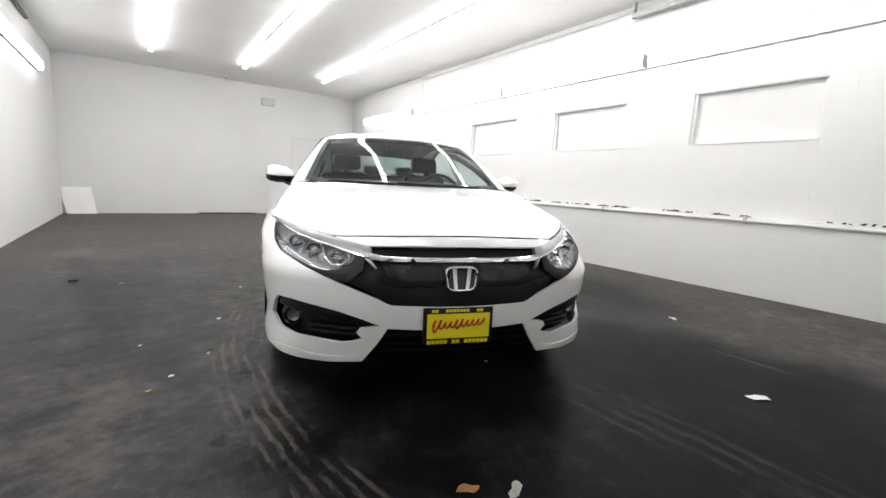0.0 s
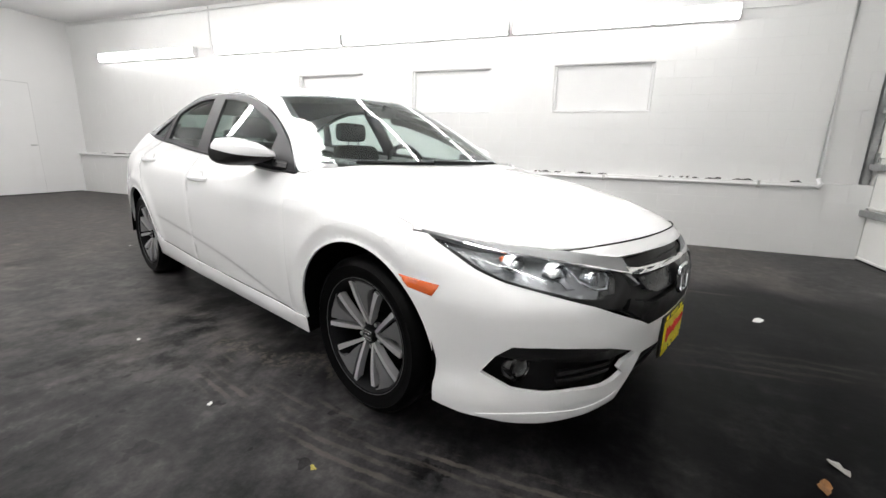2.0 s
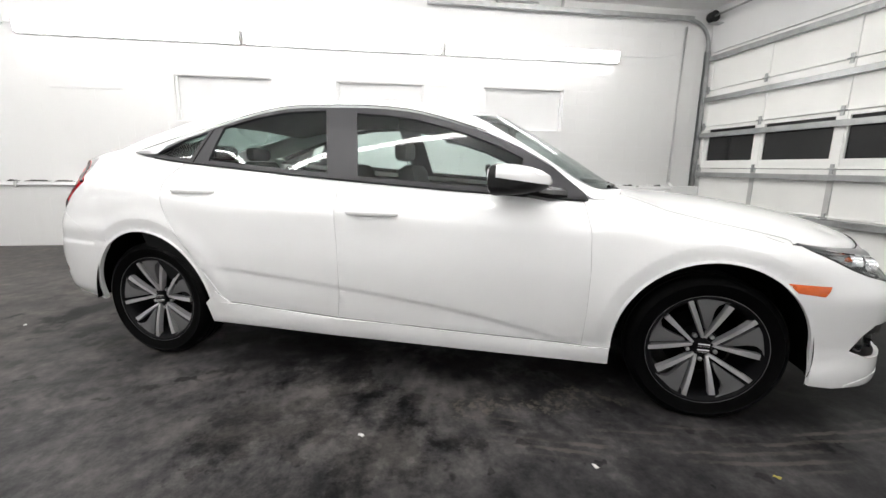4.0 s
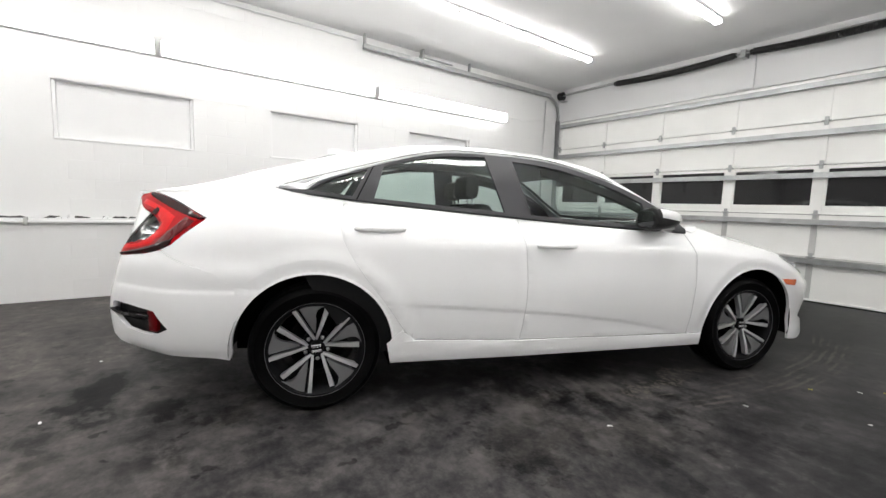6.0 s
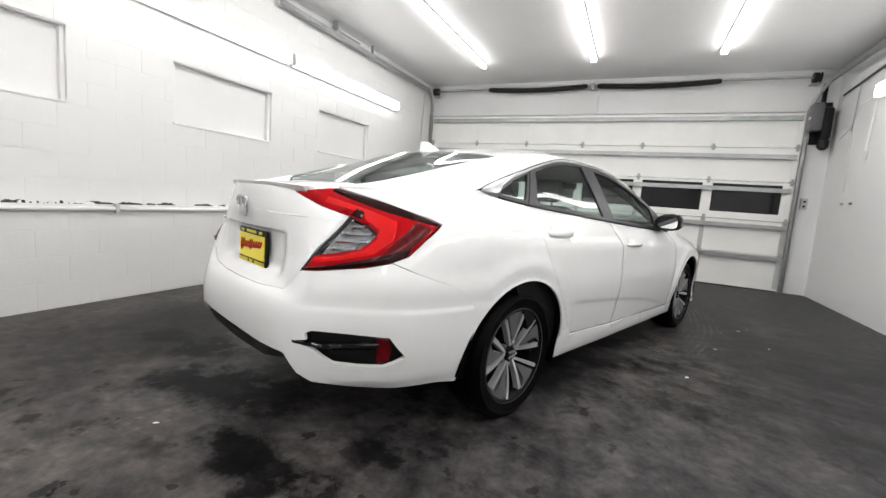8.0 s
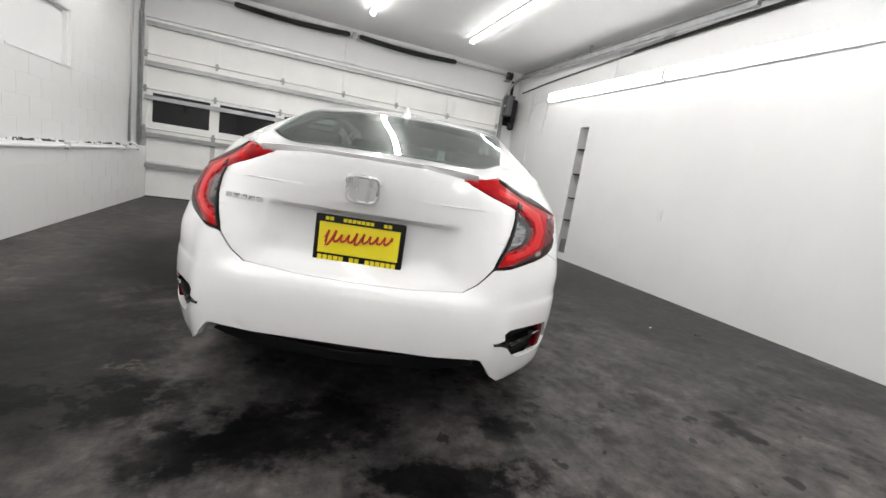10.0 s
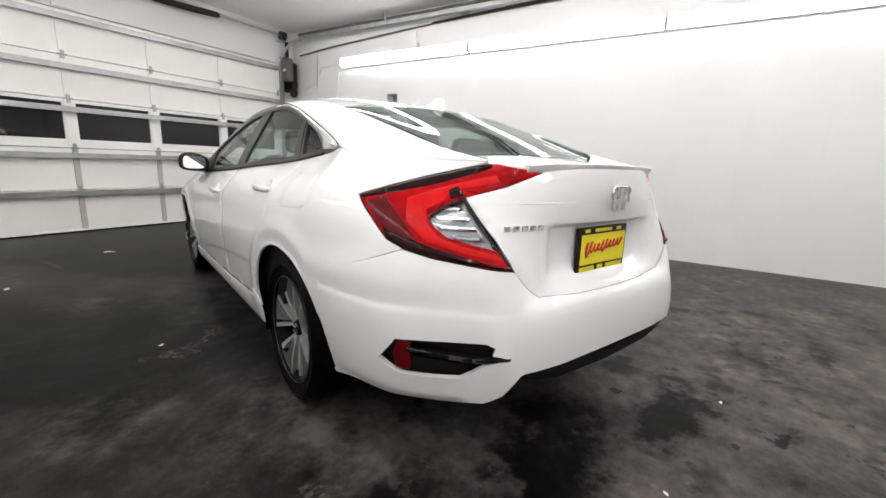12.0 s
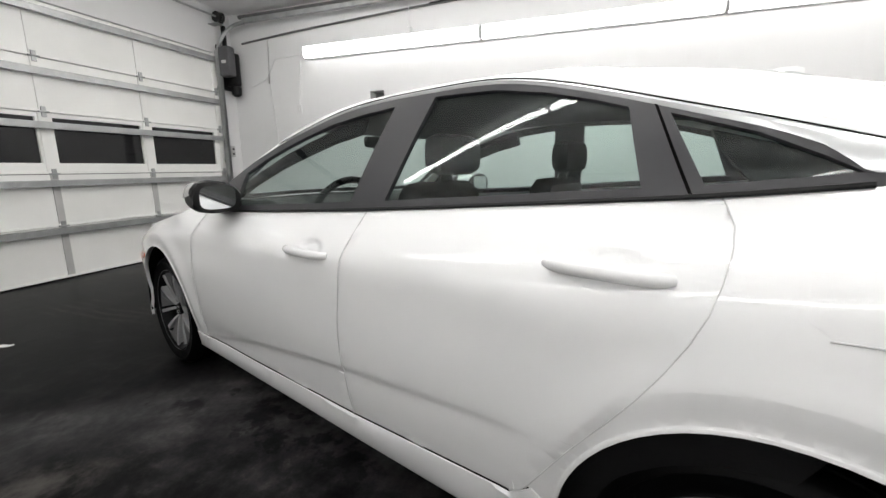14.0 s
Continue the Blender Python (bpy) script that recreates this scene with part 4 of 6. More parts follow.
def sheet(poly, holes=(), step=0.045, off=0.0, thick=0.010, gap=0.0022, soft=0.0035, sink=0.0034, surf=skin, mirror=False, flip=False, creases=(), folds=()):
    """A panel cut out of a skin: poly and holes are outlines on it. It gets a back, a rim and a softened edge."""
    bm = bmesh.new()
    xs, ys = [p[0] for p in poly], [p[1] for p in poly]
    x0, x1, y0, y1 = min(xs) - 0.01, max(xs) + 0.01, min(ys) - 0.01, max(ys) + 0.01
    nx, ny = max(2, int((x1 - x0) / step)), max(2, int((y1 - y0) / (step * 0.75)))
    grid = [[bm.verts.new((x0 + (x1 - x0) * i / nx, y0 + (y1 - y0) * j / ny, 0)) for j in range(ny + 1)] for i in range(nx + 1)]
    for i in range(nx):
        for j in range(ny):
            bm.faces.new((grid[i][j], grid[i + 1][j], grid[i + 1][j + 1], grid[i][j + 1]))
    for z in creases:
        bmesh.ops.bisect_plane(bm, geom=list(bm.verts) + list(bm.edges) + list(bm.faces), dist=1e-6, plane_co=(0, z, 0), plane_no=(0, 1, 0))
    for loop in (poly, *holes, *folds):
        for i in range(1 if loop in folds else 0, len(loop)):
            p, q = loop[i - 1], loop[i]
            d = Vector((q[0] - p[0], q[1] - p[1]))
            if d.length < 1e-6:
                continue
            ax0, ax1 = min(p[0], q[0]) - 1e-4, max(p[0], q[0]) + 1e-4
            ay0, ay1 = min(p[1], q[1]) - 1e-4, max(p[1], q[1]) + 1e-4
            fs = []
            for f in bm.faces:
                vx = [v.co.x for v in f.verts]
                vy = [v.co.y for v in f.verts]
                if max(vx) >= ax0 and min(vx) <= ax1 and max(vy) >= ay0 and min(vy) <= ay1:
                    fs.append(f)
            geom = list({v for f in fs for v in f.verts}) + list({e for f in fs for e in f.edges}) + fs
            bmesh.ops.bisect_plane(bm, geom=geom, dist=1e-6, plane_co=(p[0], p[1], 0), plane_no=(-d.y, d.x, 0))
    dead = []
    for f in bm.faces:
        c = f.calc_center_median()
        if not inside(poly, c.x, c.y) or any(inside(h, c.x, c.y) for h in holes):
            dead.append(f)
    bmesh.ops.delete(bm, geom=dead, context="FACES")
    bmesh.ops.remove_doubles(bm, verts=bm.verts, dist=2e-4)
    if gap:
        r = bmesh.ops.inset_region(bm, faces=bm.faces, thickness=gap, use_even_offset=False)
        bmesh.ops.delete(bm, geom=r["faces"], context="FACES")
    low = set()
    if soft:
        bmesh.ops.inset_region(bm, faces=bm.faces, thickness=soft, use_even_offset=False)
        low = {v for e in bm.edges if e.is_boundary for v in e.verts}
    bmesh.ops.triangulate(bm, faces=[f for f in bm.faces if len(f.verts) > 4])
    eps = 0.004
    back = {}
    border = [(e.verts[0], e.verts[1]) for e in bm.edges if e.is_boundary]
    faces = list(bm.faces)
    front = {}
    for v in bm.verts:
        a, b = v.co.x, v.co.y
        p = surf(a, b)
        n = (surf(a + eps, b) - surf(a - eps, b)).cross(surf(a, b + eps) - surf(a, b - eps)).normalized()
        front[v] = (p + n * (off - (sink if v in low else 0)), p + n * (off - thick))
    for v in list(bm.verts):
        back[v] = bm.verts.new(front[v][1])
    for v, (p, q) in front.items():
        v.co = p
    for f in faces:
        bm.faces.new([back[v] for v in reversed(f.verts)])
    for a, b in border:
        bm.faces.new((a, b, back[b], back[a]))
    bmesh.ops.recalc_face_normals(bm, faces=bm.faces)
    if flip:
        for v in bm.verts:
            v.co.x = -v.co.x
        bmesh.ops.reverse_faces(bm, faces=bm.faces)
    if mirror:
        both(bm)
    return bm


def both(bm):
    """Adds the mirror image across the car's middle."""
    m = {v: bm.verts.new((-v.co.x, v.co.y, v.co.z)) for v in list(bm.verts)}
    for f in list(bm.faces):
        if f.verts[0] in m:
            bm.faces.new([m[v] for v in reversed(f.verts)])
    return bm


def flipped(bm):
    for v in bm.verts:
        v.co.x = -v.co.x
    bmesh.ops.reverse_faces(bm, faces=bm.faces)
    return bm


def catmull(pts, n):
    """n points at even steps of the control index along a smooth line through pts."""
    pts = [Vector(p) for p in pts]
    out = []
    m = len(pts) - 1
    for k in range(n):
        f = m * k / (n - 1)
        i = min(int(f), m - 1)
        u = f - i
        p1, p2 = pts[i], pts[i + 1]
        p0 = pts[i - 1] if i else p1 * 2 - p2
        p3 = pts[i + 2] if i + 2 <= m else p2 * 2 - p1
        out.append(0.5 * (2 * p1 + (p2 - p0) * u + (2 * p0 - 5 * p1 + 4 * p2 - p3) * u * u + (3 * p1 - p0 - 3 * p2 + p3) * u ** 3))
    return out


def net(rows, nu=25, nv=16, full=True, off=0.0, thick=0.008, rim=0.0):
    """A smooth panel through rows of control points, from the middle outwards where full."""
    lines = []
    for r in rows:
        r = [Vector(p) for p in r]
        if full:
            r = [Vector((-p.x, p.y, p.z)) for p in r[:0:-1]] + r
        lines.append(catmull(r, nu))
    cols = [catmull([ln[k] for ln in lines], nv) for k in range(nu)]
    bm = bmesh.new()
    vs = [[bm.verts.new(p) for p in c] for c in cols]
    for i in range(nu - 1):
        for j in range(nv - 1):
            bm.faces.new((vs[i][j], vs[i + 1][j], vs[i + 1][j + 1], vs[i][j + 1]))
    bm.normal_update()
    bm.faces.ensure_lookup_table()
    if sum(f.normal.z for f in bm.faces) < 0:
        bmesh.ops.reverse_faces(bm, faces=bm.faces)
        bm.normal_update()
    border = [(e.verts[0], e.verts[1]) for e in bm.edges if e.is_boundary]
    edge = {v for e in border for v in e}
    faces = list(bm.faces)
    nor = {v: v.normal.copy() for v in bm.verts}
    back = {v: bm.verts.new(v.co + nor[v] * (off - thick)) for v in list(bm.verts)}
    for v, n in nor.items():
        v.co = v.co + n * (off - (rim if v in edge else 0))
    for f in faces:
        bm.faces.new([back[v] for v in reversed(f.verts)])
    for a, b in border:
        bm.faces.new((a, b, back[b], back[a]))
    bmesh.ops.recalc_face_normals(bm, faces=bm.faces)
    return bm


def arc(cy, a0, a1, n=18, r=0.372, cz=0.315):
    """Points of a wheel arch; angles in degrees from the rear, over the top."""
    return [(cy + r * math.cos(radians(a0 + (a1 - a0) * k / n)), cz + r * math.sin(radians(a0 + (a1 - a0) * k / n))) for k in range(n + 1)]


# shut lines, as (along, height)
CUT_F = [(-0.835, 0.905), (-0.865, 0.78), (-0.873, 0.62), (-0.87, 0.46), (-0.86, 0.285)]
CUT_B = [(0.285, 0.968), (0.268, 0.80), (0.255, 0.62), (0.258, 0.45), (0.275, 0.308)]
CUT_R = [(1.20, 1.043), (1.237, 0.97), (1.215, 0.84), (1.13, 0.69), (1.01, 0.53), (0.91, 0.385), (0.862, 0.342)]
CUT_B, CUT_R = [[(p.x, p.y) for p in catmull([Vector((y, z, 0)) for y, z in cut], 17)] for cut in (CUT_B, CUT_R)]
SILL = [(-0.86, 0.285), (-0.3, 0.295), (0.275, 0.308), (0.862, 0.342)]
HOOD_SIDE = [(-1.645, 0.764), (-1.56, 0.789), (-1.45, 0.813), (-1.3, 0.843), (-1.16, 0.874), (-1.07, 0.906), (-0.985, 0.933)]
WHITE_EDGE = [(0.30, 0.455), (0.36, 0.482), (0.46, 0.520), (0.61, 0.582), (0.70, 0.615), (0.755, 0.638), (0.788, 0.668), (0.800, 0.704), (0.806, 0.755)]


def seam(name, cut, side, r=0.0016, depth=0.0012, label="grey rubber seal in a shut line"):
    """The dark line of a shut line: a slim rubber bead just under the skin."""
    pts = []
    for (y0, z0), (y1, z1) in zip(cut, cut[1:]):
        for k in range(6):
            pts.append((y0 + (y1 - y0) * k / 6, z0 + (z1 - z0) * k / 6))
    pts.append(cut[-1])
    out = []
    for y, z in pts:
        n = (skin(y + 0.01, z) - skin(y - 0.01, z)).cross(skin(y, z + 0.01) - skin(y, z - 0.01)).normalized()
        p = skin(y, z) - n * depth
        out.append((-p.x, p.y, p.z) if side else tuple(p))
    part(name, tube(out, r, 6), M_SEAL, car, label, smooth=True)


def body_panels():
    door_folds = [[(y, fold(y) - d) for y in (-0.86, -0.7, -0.5, -0.3, -0.1, 0.1, 0.3, 0.5, 0.7, 0.85, 1.0)] for d in (0.0, 0.009, 0.018, 0.027, 0.05)]
    rings = lambda cy, a0, a1, n: [arc(cy, a0, a1, n, r) for r in (0.3785, 0.383, 0.412, 0.440)]
    for side in (False, True):
        fender = HOOD_SIDE + [(-0.90, 0.926)] + CUT_F + [(-0.98, 0.285)] + arc(-1.35, -5, 132, 22)
        part("front_fender", sheet(fender, flip=side, gap=0, soft=0, step=0.03, folds=rings(-1.35, 0, 128, 20)), M_PAINT, car, smooth=True)
        sill = [(-0.975, 0.208), (-0.4, 0.208), (0.3, 0.212), (0.985, 0.225), (1.005, 0.33), (0.93, 0.40), (0.862, 0.342)] + SILL[-2::-1] + [(-0.975, 0.285)]
        part("sill", sheet(sill, flip=side, off=0.012, soft=0.008, sink=0.006), M_PAINT, car, smooth=True)
        for cut in (CUT_F, CUT_B, CUT_R):
            seam("door_seal", cut, side)
        seam("hood_seal", HOOD_SIDE, side, 0.0018, 0.0002)
        poly = [CUT_F[0]] + [(y, belt(y)) for y in (-0.65, -0.45, -0.2, 0.05)] + CUT_B + SILL[-3::-1] + CUT_F[::-1][1:-1]
        fd = part("front_door", sheet(poly, flip=side, gap=0.0018, step=0.036, folds=door_folds + [grip_hole(GRIPS[0], f) for f in (1.0, 0.8, 0.6, 0.35)]), M_PAINT, car, smooth=True)
        poly = [CUT_B[0]] + [(y, belt(y)) for y in (0.45, 0.65, 0.85, 1.05)] + CUT_R + [SILL[2]] + CUT_B[::-1][1:-1]
        rd = part("rear_door", sheet(poly, flip=side, gap=0.0018, step=0.036, folds=door_folds + [grip_hole(GRIPS[1], f) for f in (1.0, 0.8, 0.6, 0.35)]), M_PAINT, car, smooth=True)
        quarter = [(1.20, 1.043), (1.35, 1.060), (1.47, 1.076), (1.535, 1.087), (1.60, 1.083), (1.66, 1.076), (1.72, 1.070), (1.85, 1.060)] + tail((0.60, 1.058), (0.465, 1.049), (0.57, 1.012), (0.675, 0.973), (0.761, 0.934), (0.761, 0.866), (0.748, 0.806), (0.720, 0.782))
        quarter += [(1.80, 0.69), (1.705, 0.63)] + arc(1.35, 20, 180, 26)[1:] + [(0.982, 0.345), (0.92, 0.395)] + CUT_R[-3:0:-1]
        part("quarter_panel", sheet(quarter, flip=side, gap=0.0004, soft=0, step=0.03, folds=rings(1.35, 22, 176, 26)), M_PAINT, car, smooth=True)
        for door, grip in zip((fd, rd), GRIPS):
            handle(door, *grip, side)
        # pillar and roof side, from the windscreen's foot to the tail lamp
        low = [Vector(p) + Vector((-0.004, 0, 0.004)) for p in TOP_P] + [skin(1.72, 1.070), skin(1.85, 1.060), skin(*tail((0.60, 1.058))[0]), skin(*tail((0.465, 1.049))[0])]
        rows = []
        for a, b in zip(low, EDGE_P):
            b = Vector(b)
            mid = (a + b) / 2 + Vector((0.007, 0, 0.006))
            rows.append((a, a.lerp(mid, 0.5) + Vector((0.003, 0, 0.001)), mid, b.lerp(mid, 0.5) + Vector((0, 0, 0.004)), b))
        a, b = skin(-0.975, 0.934), Vector((0.69, -0.995, 0.951))
        rows.insert(0, (a, a.lerp(b, 0.25), a.lerp(b, 0.5) + Vector((0, 0, 0.004)), a.lerp(b, 0.75), b))
        bm = net(rows, 9, 66, full=False, thick=0.012)
        part("roof_side", flipped(bm) if side else bm, M_PAINT, car, smooth=True)


def handle(door, y0, y1, z, side):
    sg = -1 if side else 1
    x = half_width(y0, z)
    bm = bmesh.new()
    pts, rad = [], []
    for k in range(13):
        f = k / 12
        y = y0 + (y1 - y0) * f
        pts.append((sg * (x + (half_width(y1, z) - x) * f + 0.024 - 0.024 * abs(2 * f - 1) ** 5), y, z))
        rad.append(0.0135 - 0.004 * abs(2 * f - 1) ** 4)
    add_tube(bm, pts, rad, 12)
    for v in bm.verts:
        v.co.x = sg * x + (v.co.x - sg * x) * 0.9
        v.co.z = z + (v.co.z - z) * 1.1
    part("door_handle", bm, M_PAINT, door, smooth=True)


M_REFL = plain("reflector_red", (0.11, 0.002, 0.004), 0.3, var=0.2, coat=0.2, spec=0.1)
M_REDL = plain("bright_red_lens", (0.66, 0.006, 0.008), 0.3, var=0.15, coat=0.10, spec=0.1)
body_panels()

# hood, windscreen, roof, rear window and boot lid
HOOD = [
    [(0, -2.165, 0.745), (0.22, -2.140, 0.739), (0.42, -2.066, 0.727), (0.543, -1.984, 0.717)],
    [(0, -2.05, 0.788), (0.26, -2.02, 0.782), (0.50, -1.93, 0.762), (0.685, -1.815, 0.735)],
    [(0, -1.85, 0.842), (0.28, -1.83, 0.836), (0.56, -1.75, 0.808), tuple(skin(-1.64, 0.766))],
    [(0, -1.55, 0.895), (0.28, -1.55, 0.889), (0.56, -1.50, 0.865), tuple(skin(-1.45, 0.812))],
    [(0, -1.25, 0.930), (0.27, -1.24, 0.925), (0.55, -1.22, 0.905), tuple(skin(-1.2, 0.864))],
    [(0, -1.065, 0.944), (0.26, -1.055, 0.946), (0.52, -1.02, 0.948), tuple(skin(-0.985, 0.934))],
]
WS = [
    [(0, -1.045, 0.955), (0.28, -1.03, 0.953), (0.52, -0.98, 0.948), EDGE_P[0]],
    [(0, -0.85, 1.078), (0.26, -0.830, 1.080), (0.49, -0.755, 1.085), EDGE_P[1]],
    [(0, -0.65, 1.200), (0.24, -0.632, 1.202), (0.45, -0.565, 1.203), EDGE_P[2]],
    [(0, -0.46, 1.308), (0.22, -0.445, 1.306), (0.42, -0.385, 1.298), EDGE_P[3]],
]
ROOF = [
    WS[3],
    [(0, -0.02, 1.392), (0.21, -0.02, 1.386), (0.40, -0.02, 1.368), EDGE_P[4]],
    [(0, 0.38, 1.412), (0.21, 0.38, 1.405), (0.39, 0.38, 1.389), EDGE_P[5]],
    [(0, 0.75, 1.398), (0.21, 0.75, 1.392), (0.40, 0.75, 1.377), EDGE_P[6]],
    [(0, 1.06, 1.355), (0.22, 1.055, 1.350), (0.42, 1.04, 1.334), EDGE_P[7]],
    [(0, 1.31, 1.308), (0.22, 1.30, 1.304), (0.42, 1.275, 1.292), EDGE_P[8]],
]
REAR = [
    ROOF[5],
    [(0, 1.62, 1.203), (0.22, 1.61, 1.198), (0.42, 1.57, 1.186), EDGE_P[9]],
    [(0, 1.94, 1.086), (0.20, 1.935, 1.084), (0.39, 1.905, 1.080), EDGE_P[10]],
]
DECK = [
    [(0, 1.955, 1.083), (0.20, 1.95, 1.081), (0.39, 1.92, 1.078), (0.490, 1.865, 1.110)],
    [(0, 2.09, 1.068), (0.20, 2.08, 1.066), (0.38, 2.04, 1.063), EDGE_P[11]],
    [(0, 2.27, 1.045), (0.20, 2.262, 1.043), (0.36, 2.222, 1.038), EDGE_P[12]],
]
part("hood", net(HOOD, 37, 30, rim=0.003), M_PAINT, car, smooth=True)
edge = [(0, -2.169, 0.742), (0.22, -2.144, 0.736), (0.42, -2.070, 0.724), (0.543, -1.988, 0.714), (0.688, -1.819, 0.732), tuple(skin(-1.648, 0.763))]
part("hood_gap", tube(catmull([Vector((-p[0], p[1], p[2])) for p in edge[:0:-1]] + [Vector(p) for p in edge], 61), 0.0028, 6), M_DARK, car, "dark shut line of the hood", smooth=True)
ws = part("windscreen", net(WS, 33, 20, thick=0.004), M_WGLASS, car, "clear windscreen glass", smooth=True)
part("roof", net(ROOF, 33, 30, thick=0.006), M_PAINT, car, smooth=True)
rw = part("rear_window", net(REAR, 29, 16, thick=0.004), M_RGLASS, car, "green tinted rear window glass", smooth=True)
part("boot_top", net(DECK, 29, 14, rim=0.002), M_PAINT, car, smooth=True)


def frit(rows, which, width, name, parent):
    """The black printed border of a window."""
    lines = [catmull([Vector((-p[0], p[1], p[2])) for p in r[:0:-1]] + [Vector(p) for p in r], 33) for r in rows]
    cols = [catmull([ln[k] for ln in lines], 33) for k in range(33)]
    bm = bmesh.new()
    vs = {}
    for i in range(33):
        for j in range(33):
            near = (j < width[0]) or (j > 32 - width[1]) or i < width[2] or i > 32 - width[2]
            if near:
                vs[i, j] = bm.verts.new(cols[i][j] + Vector((0, 0, -0.006)))
    for i in range(32):
        for j in range(32):
            q = [(i, j), (i + 1, j), (i + 1, j + 1), (i, j + 1)]
            if all(k in vs for k in q):
                bm.faces.new([vs[k] for k in q])
    part(name, bm, M_PILLAR, parent, "black printed glass border", smooth=True)


frit(WS, 0, (3, 2, 2), "glass_border", ws)
frit(REAR, 0, (2, 3, 2), "glass_border", rw)
cowl = [[(0, -1.062, 0.938), (0.26, -1.052, 0.936), (0.52, -1.02, 0.930), (0.76, -0.96, 0.925)], [(0, -1.03, 0.944), (0.27, -1.015, 0.942), (0.52, -0.965, 0.938), (0.72, -0.87, 0.935)]]
part("cowl", net(cowl, 21, 3, thick=0.02), M_BLACKP, car, smooth=True)
for a, b, c in (((0.50, -1.00, 0.952), (0.12, -1.035, 0.957), (-0.10, -1.035, 0.960)), ((-0.12, -1.045, 0.953), (-0.36, -1.02, 0.955), (-0.56, -0.965, 0.957))):
    part("wiper", tube(catmull([a, b, c], 9), 0.008, 6), M_BLACKP, car, smooth=True)
liner = [[(p[0] * 0.97, p[1], p[2] - 0.035) for p in r] for r in ROOF]
part("headliner", net(liner, 17, 14, thick=0.006), M_LINER, car, smooth=True)
fin = bmesh.new()
for y, w, h in ((1.13, 0.004, 0.002), (1.17, 0.022, 0.022), (1.23, 0.030, 0.055), (1.27, 0.026, 0.062), (1.29, 0.012, 0.058), (1.295, 0.005, 0.01)):
    z0 = lerp_table([1.06, 1.31], [1.355, 1.308], y) - 0.004
    for v in ((-w, 0), (-w * 0.6, h * 0.5), (-0.004, h), (0.004, h), (w * 0.6, h * 0.5), (w, 0)):
        fin.verts.new((v[0], y, z0 + v[1]))
fin.verts.ensure_lookup_table()
for k in range(5):
    for j in range(6):
        a, b = k * 6 + j, k * 6 + (j + 1) % 6
        fin.faces.new([fin.verts[i] for i in (a, b, b + 6, a + 6)])
fin.faces.new([fin.verts[i] for i in range(6)][::-1])
fin.faces.new([fin.verts[i] for i in range(30, 36)])
bmesh.ops.recalc_face_normals(fin, faces=fin.faces)
part("antenna_fin", fin, M_PAINT, car, smooth=True)

# side windows
def ribbon(stations, off, thick, side):
    """A moulding on the side windows' surface: (along, upper, lower edge) at each station."""
    bm = bmesh.new()
    rings = []
    for y, z1, z0 in stations:
        mid = (z0 + z1) / 2
        out = Vector((0.8, 0, 0.6))
        a, c, b = side_glass(y, z0), side_glass(y, mid), side_glass(y, z1)
        rings.append([bm.verts.new(p) for p in (a + out * off * 0.5, c + out * off, b + out * off * 0.6, b - out * thick, a - out * thick)])
    for p, q in zip(rings, rings[1:]):
        for k in range(5):
            bm.faces.new((p[k], p[(k + 1) % 5], q[(k + 1) % 5], q[k]))
    bm.faces.new(rings[0])
    bm.faces.new(rings[-1])
    bmesh.ops.recalc_face_normals(bm, faces=bm.faces)
    return flipped(bm) if side else bm


